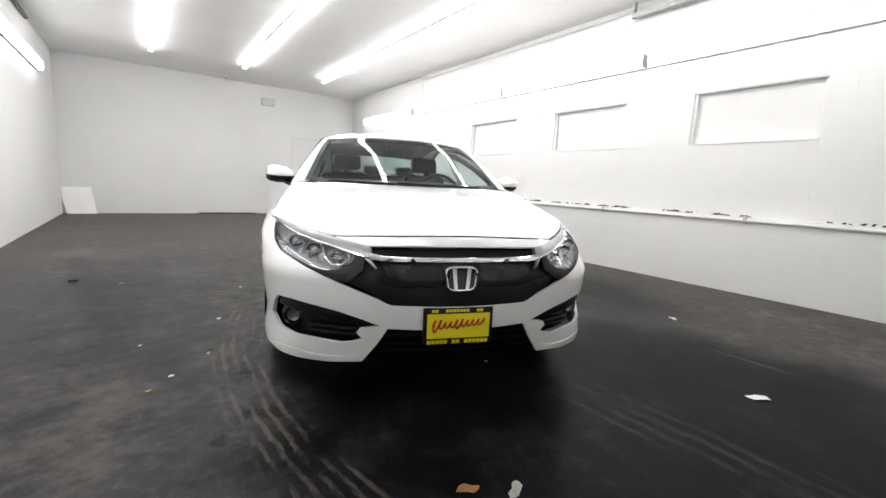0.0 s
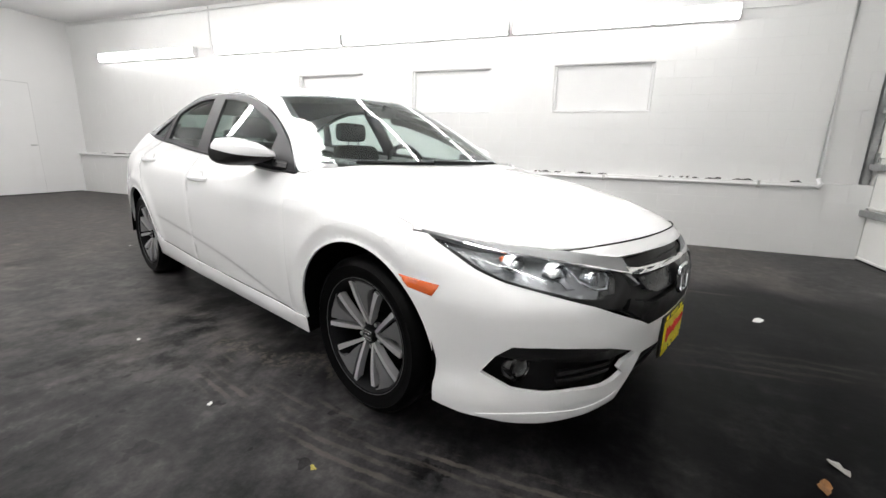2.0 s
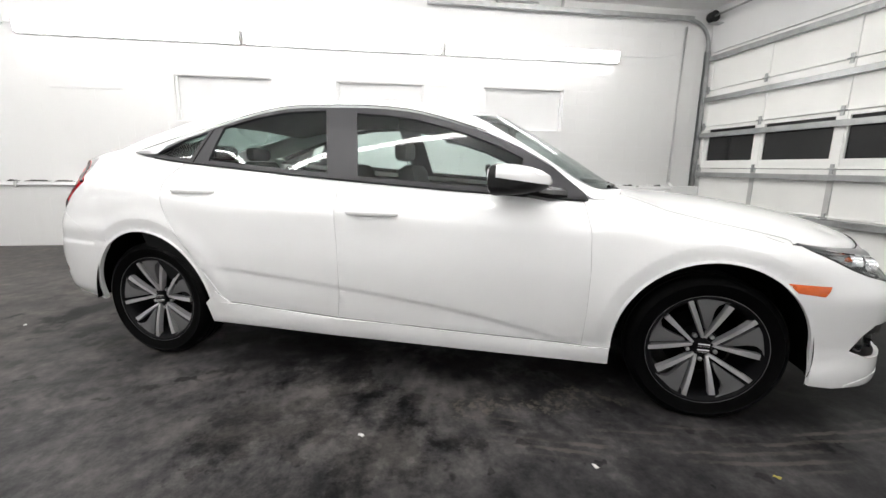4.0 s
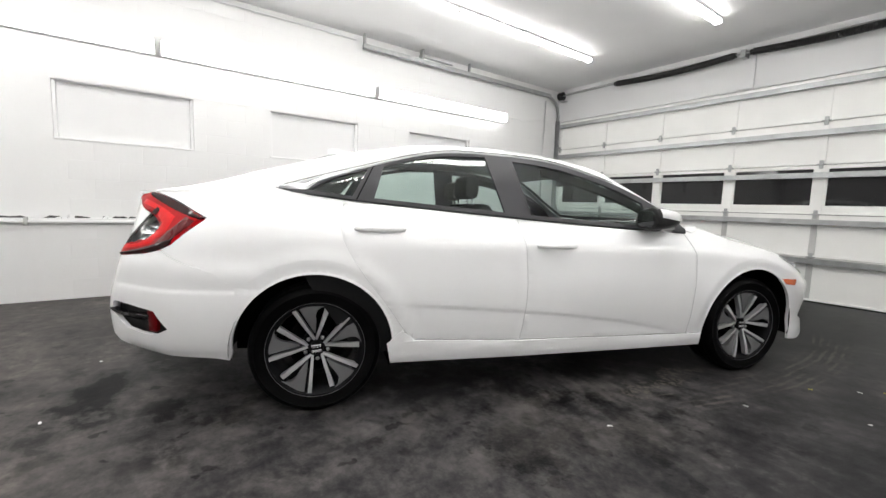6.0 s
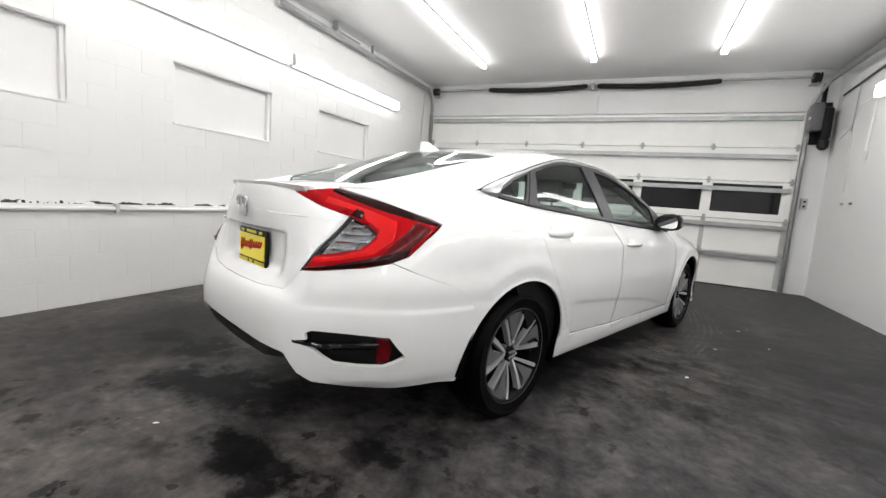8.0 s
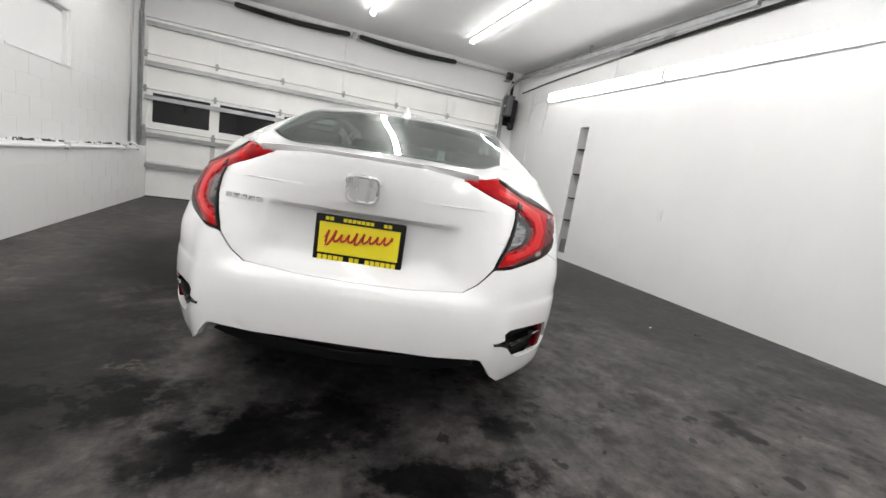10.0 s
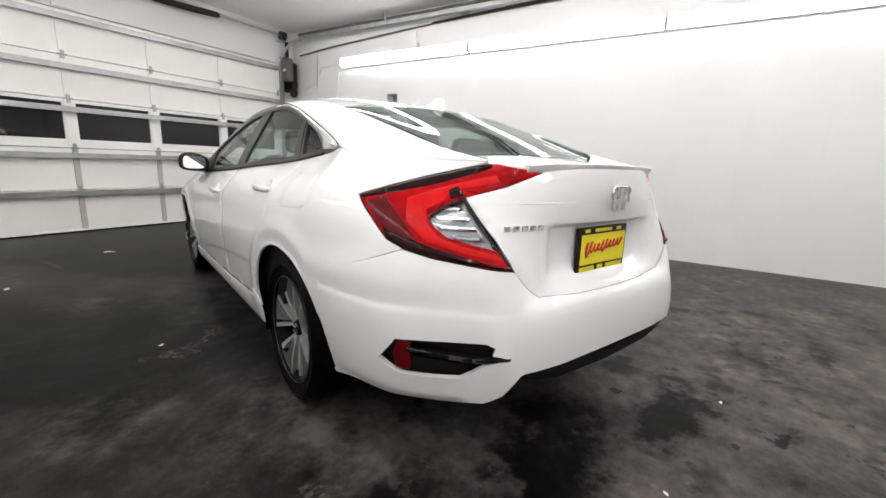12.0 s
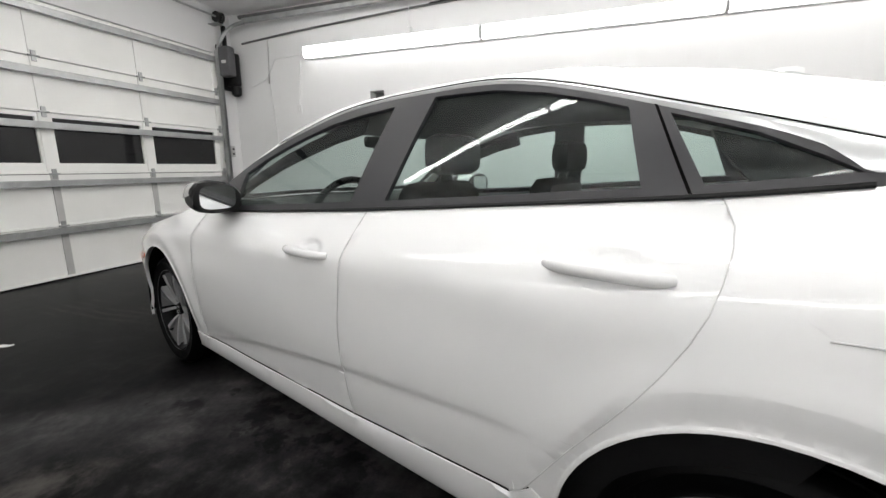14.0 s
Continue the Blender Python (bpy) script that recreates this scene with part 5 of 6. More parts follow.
def window_frame(side):
    ys = [-0.84, -0.7, -0.55, -0.4, -0.25, -0.1, 0.05, 0.2, 0.385, 0.55, 0.7, 0.85, 1.0, 1.1, 1.2, 1.3, 1.36, 1.42, 1.46]
    zt = lambda y: lerp_table(TPY, TPZ, y)
    outer = [(y, belt(y) - 0.006) for y in (-0.85, -0.6, -0.37, 0.0, 0.23, 0.6, 0.99, 1.25, 1.46)] + [(1.512, 1.083)] + [(y, zt(y) - 0.001) for y in reversed(ys)]
    fw = [(-0.57, belt(-0.57) + 0.020), (-0.2, belt(-0.2) + 0.020), (0.195, belt(0.195) + 0.020), (0.258, zt(0.258) - 0.033)] + [(y, zt(y) - 0.036) for y in (0.1, -0.05, -0.2, -0.33, -0.45)] + [(-0.57, zt(-0.57) - 0.040)]
    rwn = [(0.352, belt(0.352) + 0.020), (0.65, belt(0.65) + 0.020), (1.060, belt(1.060) + 0.020), (1.005, zt(1.005) - 0.025)] + [(y, zt(y) - 0.024) for y in (0.92, 0.8, 0.65, 0.5)] + [(0.425, zt(0.425) - 0.022)]
    qw = [(1.172, belt(1.172) + 0.018), (1.30, belt(1.30) + 0.018), (1.41, belt(1.41) + 0.018), (1.385, zt(1.385) - 0.050), (1.34, zt(1.34) - 0.040), (1.24, zt(1.24) - 0.024), (1.090, zt(1.090) - 0.020)]
    fr = part("window_frame", sheet(outer, [fw, rwn, qw], surf=side_glass, off=0.004, thick=0.014, gap=0, soft=0, flip=side), M_PILLAR, car, "satin black window frame", smooth=True)
    for name, hole, mat in (("front_side_glass", fw, M_GLASS), ("rear_side_glass", rwn, M_DGLASS), ("quarter_glass", qw, M_DGLASS)):
        part(name, sheet(hole, surf=side_glass, off=-0.004, thick=0.004, gap=0, soft=0, flip=side), mat, fr, "green tinted side glass", smooth=True)
    sg = -1 if side else 1
    low = lambda y: zt(y) - lerp_table([-0.35, 0.2, 0.9, 1.2, 1.32, 1.36, 1.40], [0.003, 0.007, 0.009, 0.013, 0.020, 0.034, 0.056], y) if y < 1.40 else belt(y) + 0.014 - 0.010 * (y - 1.40) / 0.12
    band = [(y, zt(y) + 0.004, low(y)) for y in [-0.35 + 0.0481 * k for k in range(36)] + [1.35, 1.37, 1.385, 1.40, 1.43, 1.46, 1.49, 1.522]]
    part("chrome_strip", ribbon(band, 0.009, 0.008, side), M_SATIN, fr, "satin chrome strip widening to the rear corner", smooth=True)
    joint = []
    for k in range(48):
        y = -0.40 + 0.0404 * k
        p = side_glass(y, zt(y) + 0.006)
        joint.append((sg * (p.x + 0.003), p.y, p.z + 0.003))
    part("roof_joint", tube(joint, 0.0022, 6), M_DARK, fr, smooth=True)
    line = [(y_, z_) for y_, z_ in ((1.148, belt(1.148)), (1.155, belt(1.155)), (1.062, zt(1.062) - 0.008), (1.055, zt(1.055) - 0.008))]
    part("pillar_gap", sheet(line, surf=side_glass, off=0.0048, thick=0.004, gap=0, soft=0, step=0.02, flip=side), M_DARK, fr)
    strip = [(sg * (half_width(y, belt(y) - 0.003) + 0.004), y, belt(y) - 0.002) for y in [-0.84 + 0.08 * k for k in range(29)]]
    part("belt_moulding", tube(strip, 0.006, 6), M_BLACKP, fr, smooth=True)


window_frame(False)
window_frame(True)

# front bumper, grille and lamps
def skin_ribbon(stations, off, thick, side):
    """A moulding along the skin: (s, z) of its upper and lower edge at each station."""
    bm = bmesh.new()
    rings = []
    for s1, z1, s0, z0 in stations:
        sm, zm = (s0 + s1) / 2, (z0 + z1) / 2
        n = (skin(sm + 0.01, zm) - skin(sm - 0.01, zm)).cross(skin(sm, zm + 0.01) - skin(sm, zm - 0.01)).normalized()
        a, c, b = skin(s0, z0), skin(sm, zm), skin(s1, z1)
        rings.append([bm.verts.new(p) for p in (a + n * off * 0.4, c + n * off, b + n * off * 0.6, b - n * thick, a - n * thick)])
    for p, q in zip(rings, rings[1:]):
        for k in range(5):
            bm.faces.new((p[k], p[(k + 1) % 5], q[(k + 1) % 5], q[k]))
    bm.faces.new(rings[0])
    bm.faces.new(rings[-1])
    bmesh.ops.recalc_face_normals(bm, faces=bm.faces)
    return flipped(bm) if side else bm


def front_end():
    top = [(0.0, 0.445)] + WHITE_EDGE
    right = nose(*top) + [(-1.645, 0.764)] + arc(-1.35, 132, 176, 20) + [(-1.727, 0.30), (-1.729, 0.203)] + nose((0.83, 0.190), (0.70, 0.186), (0.55, 0.188), (0.412, 0.196), (0.36, 0.27), (0.311, 0.352), (0.0, 0.335))
    left = [(2 * SF - s, z) for s, z in right[1:-1]]
    poly = right + left[::-1]
    pocket = nose((0.345, 0.364), (0.42, 0.393), (0.51, 0.420), (0.60, 0.436), (0.70, 0.447), (0.768, 0.446), (0.787, 0.409), (0.801, 0.342), (0.760, 0.304), (0.69, 0.292), (0.60, 0.290), (0.50, 0.280), (0.45, 0.288), (0.412, 0.305), (0.440, 0.330), (0.425, 0.350))
    pocket_l = [(2 * SF - s, z) for s, z in pocket]
    bp = part("front_bumper", sheet(poly, [pocket, pocket_l], step=0.035, thick=0.016, gap=0, soft=0), M_PAINT, car, smooth=True)
    for side in (False, True):
        sg = -1 if side else 1
        big = nose((0.32, 0.37), (0.42, 0.41), (0.60, 0.455), (0.79, 0.462), (0.825, 0.345), (0.77, 0.28), (0.60, 0.262), (0.46, 0.26), (0.38, 0.29))
        part("fog_pocket", sheet(big, off=-0.070, thick=0.01, gap=0, soft=0, flip=side), M_BLACKP, bp, smooth=True)
        brow = nose((0.37, 0.366), (0.47, 0.402), (0.60, 0.430), (0.70, 0.441), (0.764, 0.440), (0.785, 0.395), (0.66, 0.385), (0.50, 0.362))
        part("pocket_brow", sheet(brow, off=-0.012, thick=0.03, gap=0, soft=0.01, sink=0.008, flip=side), M_BLACKP, bp, smooth=True)
        for z in (0.306, 0.332):
            bl = nose((0.45, z), (0.65, z), (0.65, z + 0.012), (0.45, z + 0.012))
            part("pocket_slat", sheet(bl, off=-0.025, thick=0.02, gap=0, soft=0.003, sink=0.002, flip=side), M_BLACKP, bp)
        c = skin(*nose((0.728, 0.350))[0])
        c = Vector((sg * c.x, c.y, c.z))
        m = look(c + Vector((-sg * 0.026, 0.052, 0)), c + Vector((sg * 0.25, -1, 0)))
        fl = part("fog_lamp", lathe([(0.0, 0.002), (0.022, 0.004), (0.029, 0.010), (0.031, 0.0), (0.029, -0.02), (0.0, -0.02)], 24, closed=False), M_FOG, bp, "round dark fog lamp", smooth=True, at=m @ Matrix.Rotation(radians(90), 4, "Y"))
        part("fog_bulb", lathe([(0.0, 0.03), (0.010, 0.026), (0.013, 0.010), (0.013, 0.0)], 12, closed=False), M_LENS, fl, smooth=True)
        bezel = lathe([(0.031, 0.004), (0.037, 0.013), (0.048, 0.009), (0.056, -0.004), (0.056, -0.02), (0.031, -0.02)], 24)
        part("fog_bezel", bezel, M_GLOSSB, fl, smooth=True)
        lip = []
        for k in range(17):
            x = 0.812 - 0.394 * k / 16
            z1 = lerp_table([0.40, 0.48, 0.60, 0.69, 0.76, 0.82], [0.240, 0.222, 0.219, 0.226, 0.224, 0.197], x)
            z0 = lerp_table([0.40, 0.55, 0.70, 0.82], [0.200, 0.191, 0.189, 0.193], x)
            lip.append((s_of(x, z1), z1, s_of(x, z0), z0))
        part("bumper_lip", skin_ribbon(lip, 0.004, 0.004, side), M_PAINT, bp, smooth=True)
    # white strip over the grille and the black grille fields
    def field(name, half, mat, off, thick=0.015, soft=0.004, label=""):
        a = nose(*half)
        p = a + [(2 * SF - s, z) for s, z in reversed(a)]
        return part(name, sheet(p, off=off, thick=thick, gap=0, soft=soft, sink=0.003), mat, bp, label, smooth=True)
    field("nose_strip", [(0.0, 0.742), (0.25, 0.736), (0.42, 0.724), (0.528, 0.712), (0.44, 0.692), (0.385, 0.690), (0.2, 0.697), (0.0, 0.699)], M_PAINT, 0.004)
    field("upper_slot", [(0.0, 0.700), (0.2, 0.698), (0.40, 0.690), (0.41, 0.640), (0.2, 0.642), (0.0, 0.644)], M_BLACKP, -0.03)
    field("grille", [(0.0, 0.665), (0.38, 0.655), (0.50, 0.62), (0.56, 0.575), (0.45, 0.528), (0.36, 0.485), (0.30, 0.443), (0.0, 0.443)], M_BLACKP, -0.022, 0.02)
    field("grille_panel", [(0.0, 0.630), (0.34, 0.624), (0.318, 0.585), (0.25, 0.562), (0.0, 0.556)], M_GRILLE, -0.002, 0.02, 0.006)
    field("grille_lip", [(0.0, 0.530), (0.28, 0.530), (0.345, 0.545), (0.43, 0.572), (0.445, 0.535), (0.36, 0.490), (0.302, 0.449), (0.0, 0.449)], M_BLACKP, 0.002, 0.025, 0.012)
    field("chrome_bar", [(0.0, 0.653), (0.20, 0.652), (0.33, 0.652), (0.384, 0.660), (0.384, 0.638), (0.335, 0.632), (0.20, 0.634), (0.0, 0.635)], M_CHROME, 0.010, 0.025, 0.007, "bright chrome grille bar")
    # lower intake and lip
    inn = nose((0.0, 0.36), (0.33, 0.37), (0.43, 0.20), (0.42, 0.185), (0.0, 0.185))
    p = inn + [(2 * SF - s, z) for s, z in reversed(inn)]
    part("lower_intake", sheet(p, off=-0.05, thick=0.01, gap=0, soft=0), M_DARK, bp)
    for z in (0.225, 0.262, 0.30):
        w = 0.40 - (z - 0.2) * 0.6
        a = nose((0.0, z), (w, z), (w, z + 0.014), (0.0, z + 0.014))
        part("intake_slat", sheet(a + [(2 * SF - s, q) for s, q in reversed(a)], off=-0.03, thick=0.015, gap=0, soft=0), M_BLACKP, bp)
    # headlights
    for side in (False, True):
        lens = nose((0.806, 0.757), (0.74, 0.732), (0.66, 0.716), (0.54, 0.690), (0.46, 0.668), (0.42, 0.640), (0.43, 0.595), (0.50, 0.545), (0.60, 0.580), (0.70, 0.618), (0.755, 0.641), (0.786, 0.670), (0.799, 0.705))
        hl = part("headlight", sheet(lens, off=-0.032, thick=0.01, gap=0, soft=0, step=0.03, flip=side), M_LAMPG, car, "headlight with chrome projectors behind a clear lens", smooth=True)
        part("lens", sheet(lens, off=0.001, thick=0.003, gap=0, soft=0.003, sink=0.002, step=0.03, flip=side), M_LENS, hl, "clear lens", smooth=True)
        part("lens_edge", sheet(nose((0.803, 0.742), (0.792, 0.706), (0.783, 0.672), (0.752, 0.642), (0.697, 0.620), (0.62, 0.594), (0.56, 0.588), (0.487, 0.598), (0.453, 0.630), (0.440, 0.658), (0.410, 0.650), (0.415, 0.595), (0.49, 0.541), (0.60, 0.576), (0.70, 0.613), (0.757, 0.636), (0.790, 0.666), (0.803, 0.703)), off=0.004, thick=0.03, gap=0, soft=0.003, sink=0.003, step=0.03, flip=side), M_BLACKP, hl, "black lamp surround", smooth=True)
        part("wing_tip", sheet(nose((0.412, 0.648), (0.386, 0.645), (0.360, 0.606), (0.366, 0.604)), off=0.006, thick=0.02, gap=0, soft=0.003, sink=0.003, step=0.015, flip=side), M_WING, hl, smooth=True)
        cup = []
        for u, v in catmull([(0.575, 0.668), (0.572, 0.640), (0.555, 0.614), (0.520, 0.606), (0.488, 0.612), (0.462, 0.640), (0.47, 0.650)], 6):
            q = skin(*nose((u, v))[0])
            cup.append(((-1 if side else 1) * q.x, q.y + 0.010, q.z))
        part("lamp_rim", tube(cup, 0.0042, 8), M_CHROME, hl, "bright rim of the inner lamp", smooth=True)
        wing = []
        for k in range(25):
            f = k / 24
            x = 0.812 + (0.378 - 0.812) * f
            z1 = lerp_table([0.378, 0.44, 0.537, 0.62, 0.72, 0.812], [0.686, 0.695, 0.712, 0.723, 0.738, 0.764], x)
            z0 = z1 - lerp_table([0.378, 0.44, 0.54, 0.66, 0.76, 0.812], [0.046, 0.041, 0.035, 0.026, 0.015, 0.006], x)
            wing.append((s_of(x, z1), z1, s_of(x, z0), z0))
        part("chrome_wing", skin_ribbon(wing, 0.008, 0.012, side), M_WING, hl, "satin chrome wing", smooth=True)
        rim = []
        for s1, z1, s0, z0 in wing[3:]:
            q = skin(s0, z0 + 0.002)
            rim.append(((-1 if side else 1) * q.x, q.y - 0.006, q.z))
        part("wing_edge", tube(rim, 0.0045, 6), M_CHROME, hl, "bright chrome edge", smooth=True)
        sg = -1 if side else 1
        for x, z, r in ((0.690, 0.672, 0.030), (0.605, 0.646, 0.036), (0.512, 0.628, 0.027)):
            c = skin(*nose((x, z))[0])
            c = Vector((sg * c.x, c.y + 0.026, c.z))
            m = look(c, c + Vector((sg * 0.15, -1, 0)))
            pr = part("projector", lathe([(0.0, 0.012), (r * 0.6, 0.006), (r * 0.9, -0.008), (r, 0.004), (r * 1.15, 0.006), (r * 1.2, -0.03), (0.0, -0.03)], 24, closed=False), M_SILVER, hl, "chrome projector", smooth=True, at=m @ Matrix.Rotation(radians(90), 4, "Y"))
            part("bulb", lathe([(0.0, 0.020), (r * 0.45, 0.015), (r * 0.6, 0.006), (0.0, 0.0)], 20, closed=False), M_LENS, pr, smooth=True)
        for x0, x1, za, zb in ((0.715, 0.765, 0.708, 0.672), (0.585, 0.61, 0.69, 0.625), (0.60, 0.74, 0.70, 0.725)):
            q = nose((x0, za), (x1, za + (0.006 if x1 > x0 else -0.012)), (x1, zb), (x0, zb))
            part("reflector", sheet(q, off=-0.020, thick=0.010, gap=0, soft=0.006, sink=0.006, step=0.02, flip=side), M_LAMPG, hl, smooth=True)
        c = skin(*nose((0.705, 0.692))[0])
        part("indicator_bulb", lathe([(0.0, 0.010), (0.008, 0.008), (0.011, 0.0), (0.007, -0.008), (0.0, -0.010)], 14, closed=False), M_AMBER, hl, "amber indicator bulb", smooth=True, at=Matrix.Translation((sg * c.x, c.y + 0.022, c.z)) @ Matrix.Rotation(radians(-90), 4, "Z"))
        mk = [(-1.588, 0.620), (-1.772, 0.611), (-1.728, 0.572), (-1.630, 0.583)]
        part("side_marker", sheet(mk, off=0.004, thick=0.008, gap=0, soft=0.003, step=0.02, flip=side), M_AMBER, car, "orange side marker lens", smooth=True)


front_end()


def emblem(name, centre, tilt, w, h, rear, mats):
    """A plain rounded frame with two upright bars."""
    pts = []
    for k in range(24):
        a = 2 * math.pi * k / 24
        c, s_ = math.cos(a), math.sin(a)
        x = w / 2 * math.copysign(abs(c) ** 0.45, c)
        z = h / 2 * math.copysign(abs(s_) ** 0.45, s_)
        pts.append((x * (1 + 0.12 * z / h), 0, z))
    mt = M_BADGE if rear else M_CHROME
    e = part(name, tube(pts, 0.0055 if rear else 0.0075, 8, closed=True), mt, car, "chrome emblem frame", smooth=True, at=pose(*centre, tilt, 0, 180 if rear else 0))
    if mats:
        part("emblem_back", box(-w * 0.42, w * 0.42, 0.001, 0.006, -h * 0.42, h * 0.42, 0.002), mats, e)
    for sg in (-1, 1):
        part("emblem_bar", prism([(sg * w * 0.33, h * 0.46), (sg * w * 0.19, h * 0.46), (sg * w * 0.13, -h * 0.46), (sg * w * 0.25, -h * 0.46)], lambda a, b: (a, -0.008, b), (0, 0.008, 0)), mt, e)


emblem("front_emblem", (-0.010, skin(SF, 0.57).y - 0.012, 0.570), -4, 0.130, 0.098, False, M_GLOSSB)
emblem("rear_emblem", (0, skin(SR, 0.94).y + 0.010, 0.942), 3, 0.105, 0.085, True, None)


def plate(name, centre, tilt, rear):
    m = pose(*centre, tilt, 0, 180 if rear else 0)
    p = part(name, box(-0.157, 0.157, 0.0, 0.012, -0.082, 0.082, 0.006), M_BLACKP, car, "yellow dealer plate in a black frame", smooth=True, at=m)
    part("plate_face", box(-0.140, 0.140, -0.004, -0.0005, -0.052, 0.056), M_YELLOW, p, "yellow plate with a slanted red flourish")
    for n0, n1 in ((-8, -6), (-4, 3), (5, 7)):
        for k in range(n0, n1):
            part("frame_bar", box(k * 0.0155 + 0.002, k * 0.0155 + 0.0145, -0.003, -0.0005, 0.063, 0.075), M_YELLOW, p)
    for n0, n1 in ((-7, -2), (-1, 1), (2, 8)):
        for k in range(n0, n1):
            part("frame_bar", box(k * 0.0185 - 0.009, k * 0.0185 + 0.006, -0.003, -0.0005, -0.076, -0.060), M_YELLOW, p)
    # one slanted red flourish, tall at its start
    pen = []
    for k in range(96):
        f = k / 95
        a = f * 2 * math.pi * 9.5
        tall = 0.028 if f < 0.16 else 0.014 + (0.008 if 0.4 < f < 0.55 else 0.0)
        z = 0.002 + f * 0.018 + tall * math.sin(a)
        pen.append((-0.120 + 0.236 * f + 0.35 * tall * math.sin(a) + 0.004 * math.cos(a), -0.005, z))
    part("script_stroke", tube(pen, 0.0042, 6), M_SCRIPT, p, "slanted red script stroke", smooth=True)


plate("front_plate", (-0.009, -2.245, 0.362), 0, False)
plate("rear_plate", (0.0, skin(SR, 0.755).y + 0.022, 0.758), 0, True)


# rear bumper, boot lid and lamps
def rear_end():
    top = tail((0.720, 0.779), (0.66, 0.757), (0.56, 0.739), (0.482, 0.730), (0.43, 0.672), (0.384, 0.641), (0.20, 0.628), (0.0, 0.625))
    bottom = tail((0.0, 0.412), (0.30, 0.412), (0.462, 0.420), (0.478, 0.416), (0.525, 0.350), (0.56, 0.317), (0.63, 0.295), (0.73, 0.282), (0.79, 0.276)) + [(1.735, 0.270), (1.722, 0.30)]
    # both halves as one outline
    rim_ = arc(1.35, -2, 57, 12) + [(1.705, 0.63), (1.80, 0.69)]
    h1 = bottom + rim_ + top[:-1]
    poly = h1 + [(SR, 0.625)] + [(2 * SR - s, z) for s, z in reversed(h1[1:])]
    pocket = tail((0.530, 0.480), (0.562, 0.486), (0.556, 0.510), (0.574, 0.521), (0.66, 0.515), (0.756, 0.504), (0.770, 0.465), (0.782, 0.423), (0.762, 0.402), (0.738, 0.386), (0.68, 0.388), (0.622, 0.396), (0.600, 0.420), (0.580, 0.448), (0.532, 0.475))
    pl = [(2 * SR - s, z) for s, z in pocket]
    rb = part("rear_bumper", sheet(poly, [pocket, pl], step=0.03, thick=0.02, gap=0.0003, soft=0, creases=(0.570, 0.585, 0.600, 0.615)), M_PAINT, car, smooth=True)
    for side in (False, True):
        big = tail((0.50, 0.53), (0.775, 0.53), (0.805, 0.425), (0.76, 0.370), (0.58, 0.372), (0.52, 0.45))
        part("vent_pocket", sheet(big, off=-0.04, thick=0.01, gap=0, soft=0, flip=side), M_BLACKP, rb)
        fin_ = tail((0.515, 0.480), (0.60, 0.470), (0.735, 0.482), (0.735, 0.470), (0.60, 0.455), (0.52, 0.470))
        part("vent_blade", sheet(fin_, off=0.003, thick=0.035, gap=0, soft=0.003, sink=0.003, step=0.02, flip=side), M_GLOSSB, rb, smooth=True)
        bar = tail((0.62, 0.440), (0.72, 0.445), (0.72, 0.432), (0.62, 0.424))
        part("vent_bar", sheet(bar, off=-0.02, thick=0.015, gap=0, soft=0, step=0.02, flip=side), M_BLACKP, rb)
        rf = tail((0.728, 0.500), (0.754, 0.497), (0.760, 0.450), (0.750, 0.404), (0.724, 0.400))
        part("reflector", sheet(rf, off=-0.004, thick=0.02, gap=0, soft=0.004, step=0.02, flip=side), M_REFL, rb, "dark red reflector", smooth=True)
    d = tail((0.0, 0.43), (0.47, 0.436), (0.50, 0.40), (0.485, 0.392), (0.30, 0.352), (0.0, 0.345))
    p = d[::-1] + [(2 * SR - s, z) for s, z in d[1:]]
    part("diffuser", sheet(p, off=-0.03, thick=0.02, gap=0, soft=0.01, sink=0.01), M_BLACKP, rb, "black lower valance", smooth=True)
    d = tail((0.0, 0.380), (0.44, 0.408), (0.462, 0.392), (0.30, 0.350), (0.0, 0.340))
    p = d[::-1] + [(2 * SR - s, z) for s, z in d[1:]]
    part("valance_strip", sheet(p, off=-0.012, thick=0.02, gap=0, soft=0.004, sink=0.003), M_VAL, rb, "dark grey valance strip", smooth=True)
    # boot lid face
    h = tail((0.0, 0.627), (0.20, 0.630), (0.381, 0.643), (0.427, 0.674), (0.478, 0.735), (0.512, 0.82), (0.547, 0.942), (0.447, 0.976), (0.36, 1.010), (0.325, 1.028), (0.20, 1.040), (0.0, 1.042))
    p = h[::-1] + [(2 * SR - s, z) for s, z in h[1:]]
    lid = part("boot_lid", sheet(p, step=0.03, thick=0.012, gap=0.0012, soft=0.002, sink=0.002, creases=(0.846, 0.854, 0.862)), M_PAINT, car, smooth=True)
    # the small crease over the plate
    for side in (False, True):
        st = tail((0.06, 0.936), (0.25, 0.934), (0.53, 0.926), (0.53, 0.922), (0.25, 0.929), (0.06, 0.931))
        part("lid_crease", sheet(st, off=0.0025, thick=0.003, gap=0, soft=0.002, sink=0.002, step=0.03, flip=side), M_PAINT, lid, smooth=True)
    # tail lamps
    for side in (False, True):
        red = tail((0.330, 1.022), (0.40, 1.034), (0.441, 1.045), (0.465, 1.045), (0.57, 1.009), (0.675, 0.970), (0.758, 0.931), (0.758, 0.866), (0.745, 0.806), (0.716, 0.780), (0.66, 0.760), (0.56, 0.742), (0.484, 0.733), (0.516, 0.791), (0.575, 0.808), (0.618, 0.823), (0.636, 0.850), (0.640, 0.882), (0.60, 0.915), (0.552, 0.940), (0.45, 0.978))
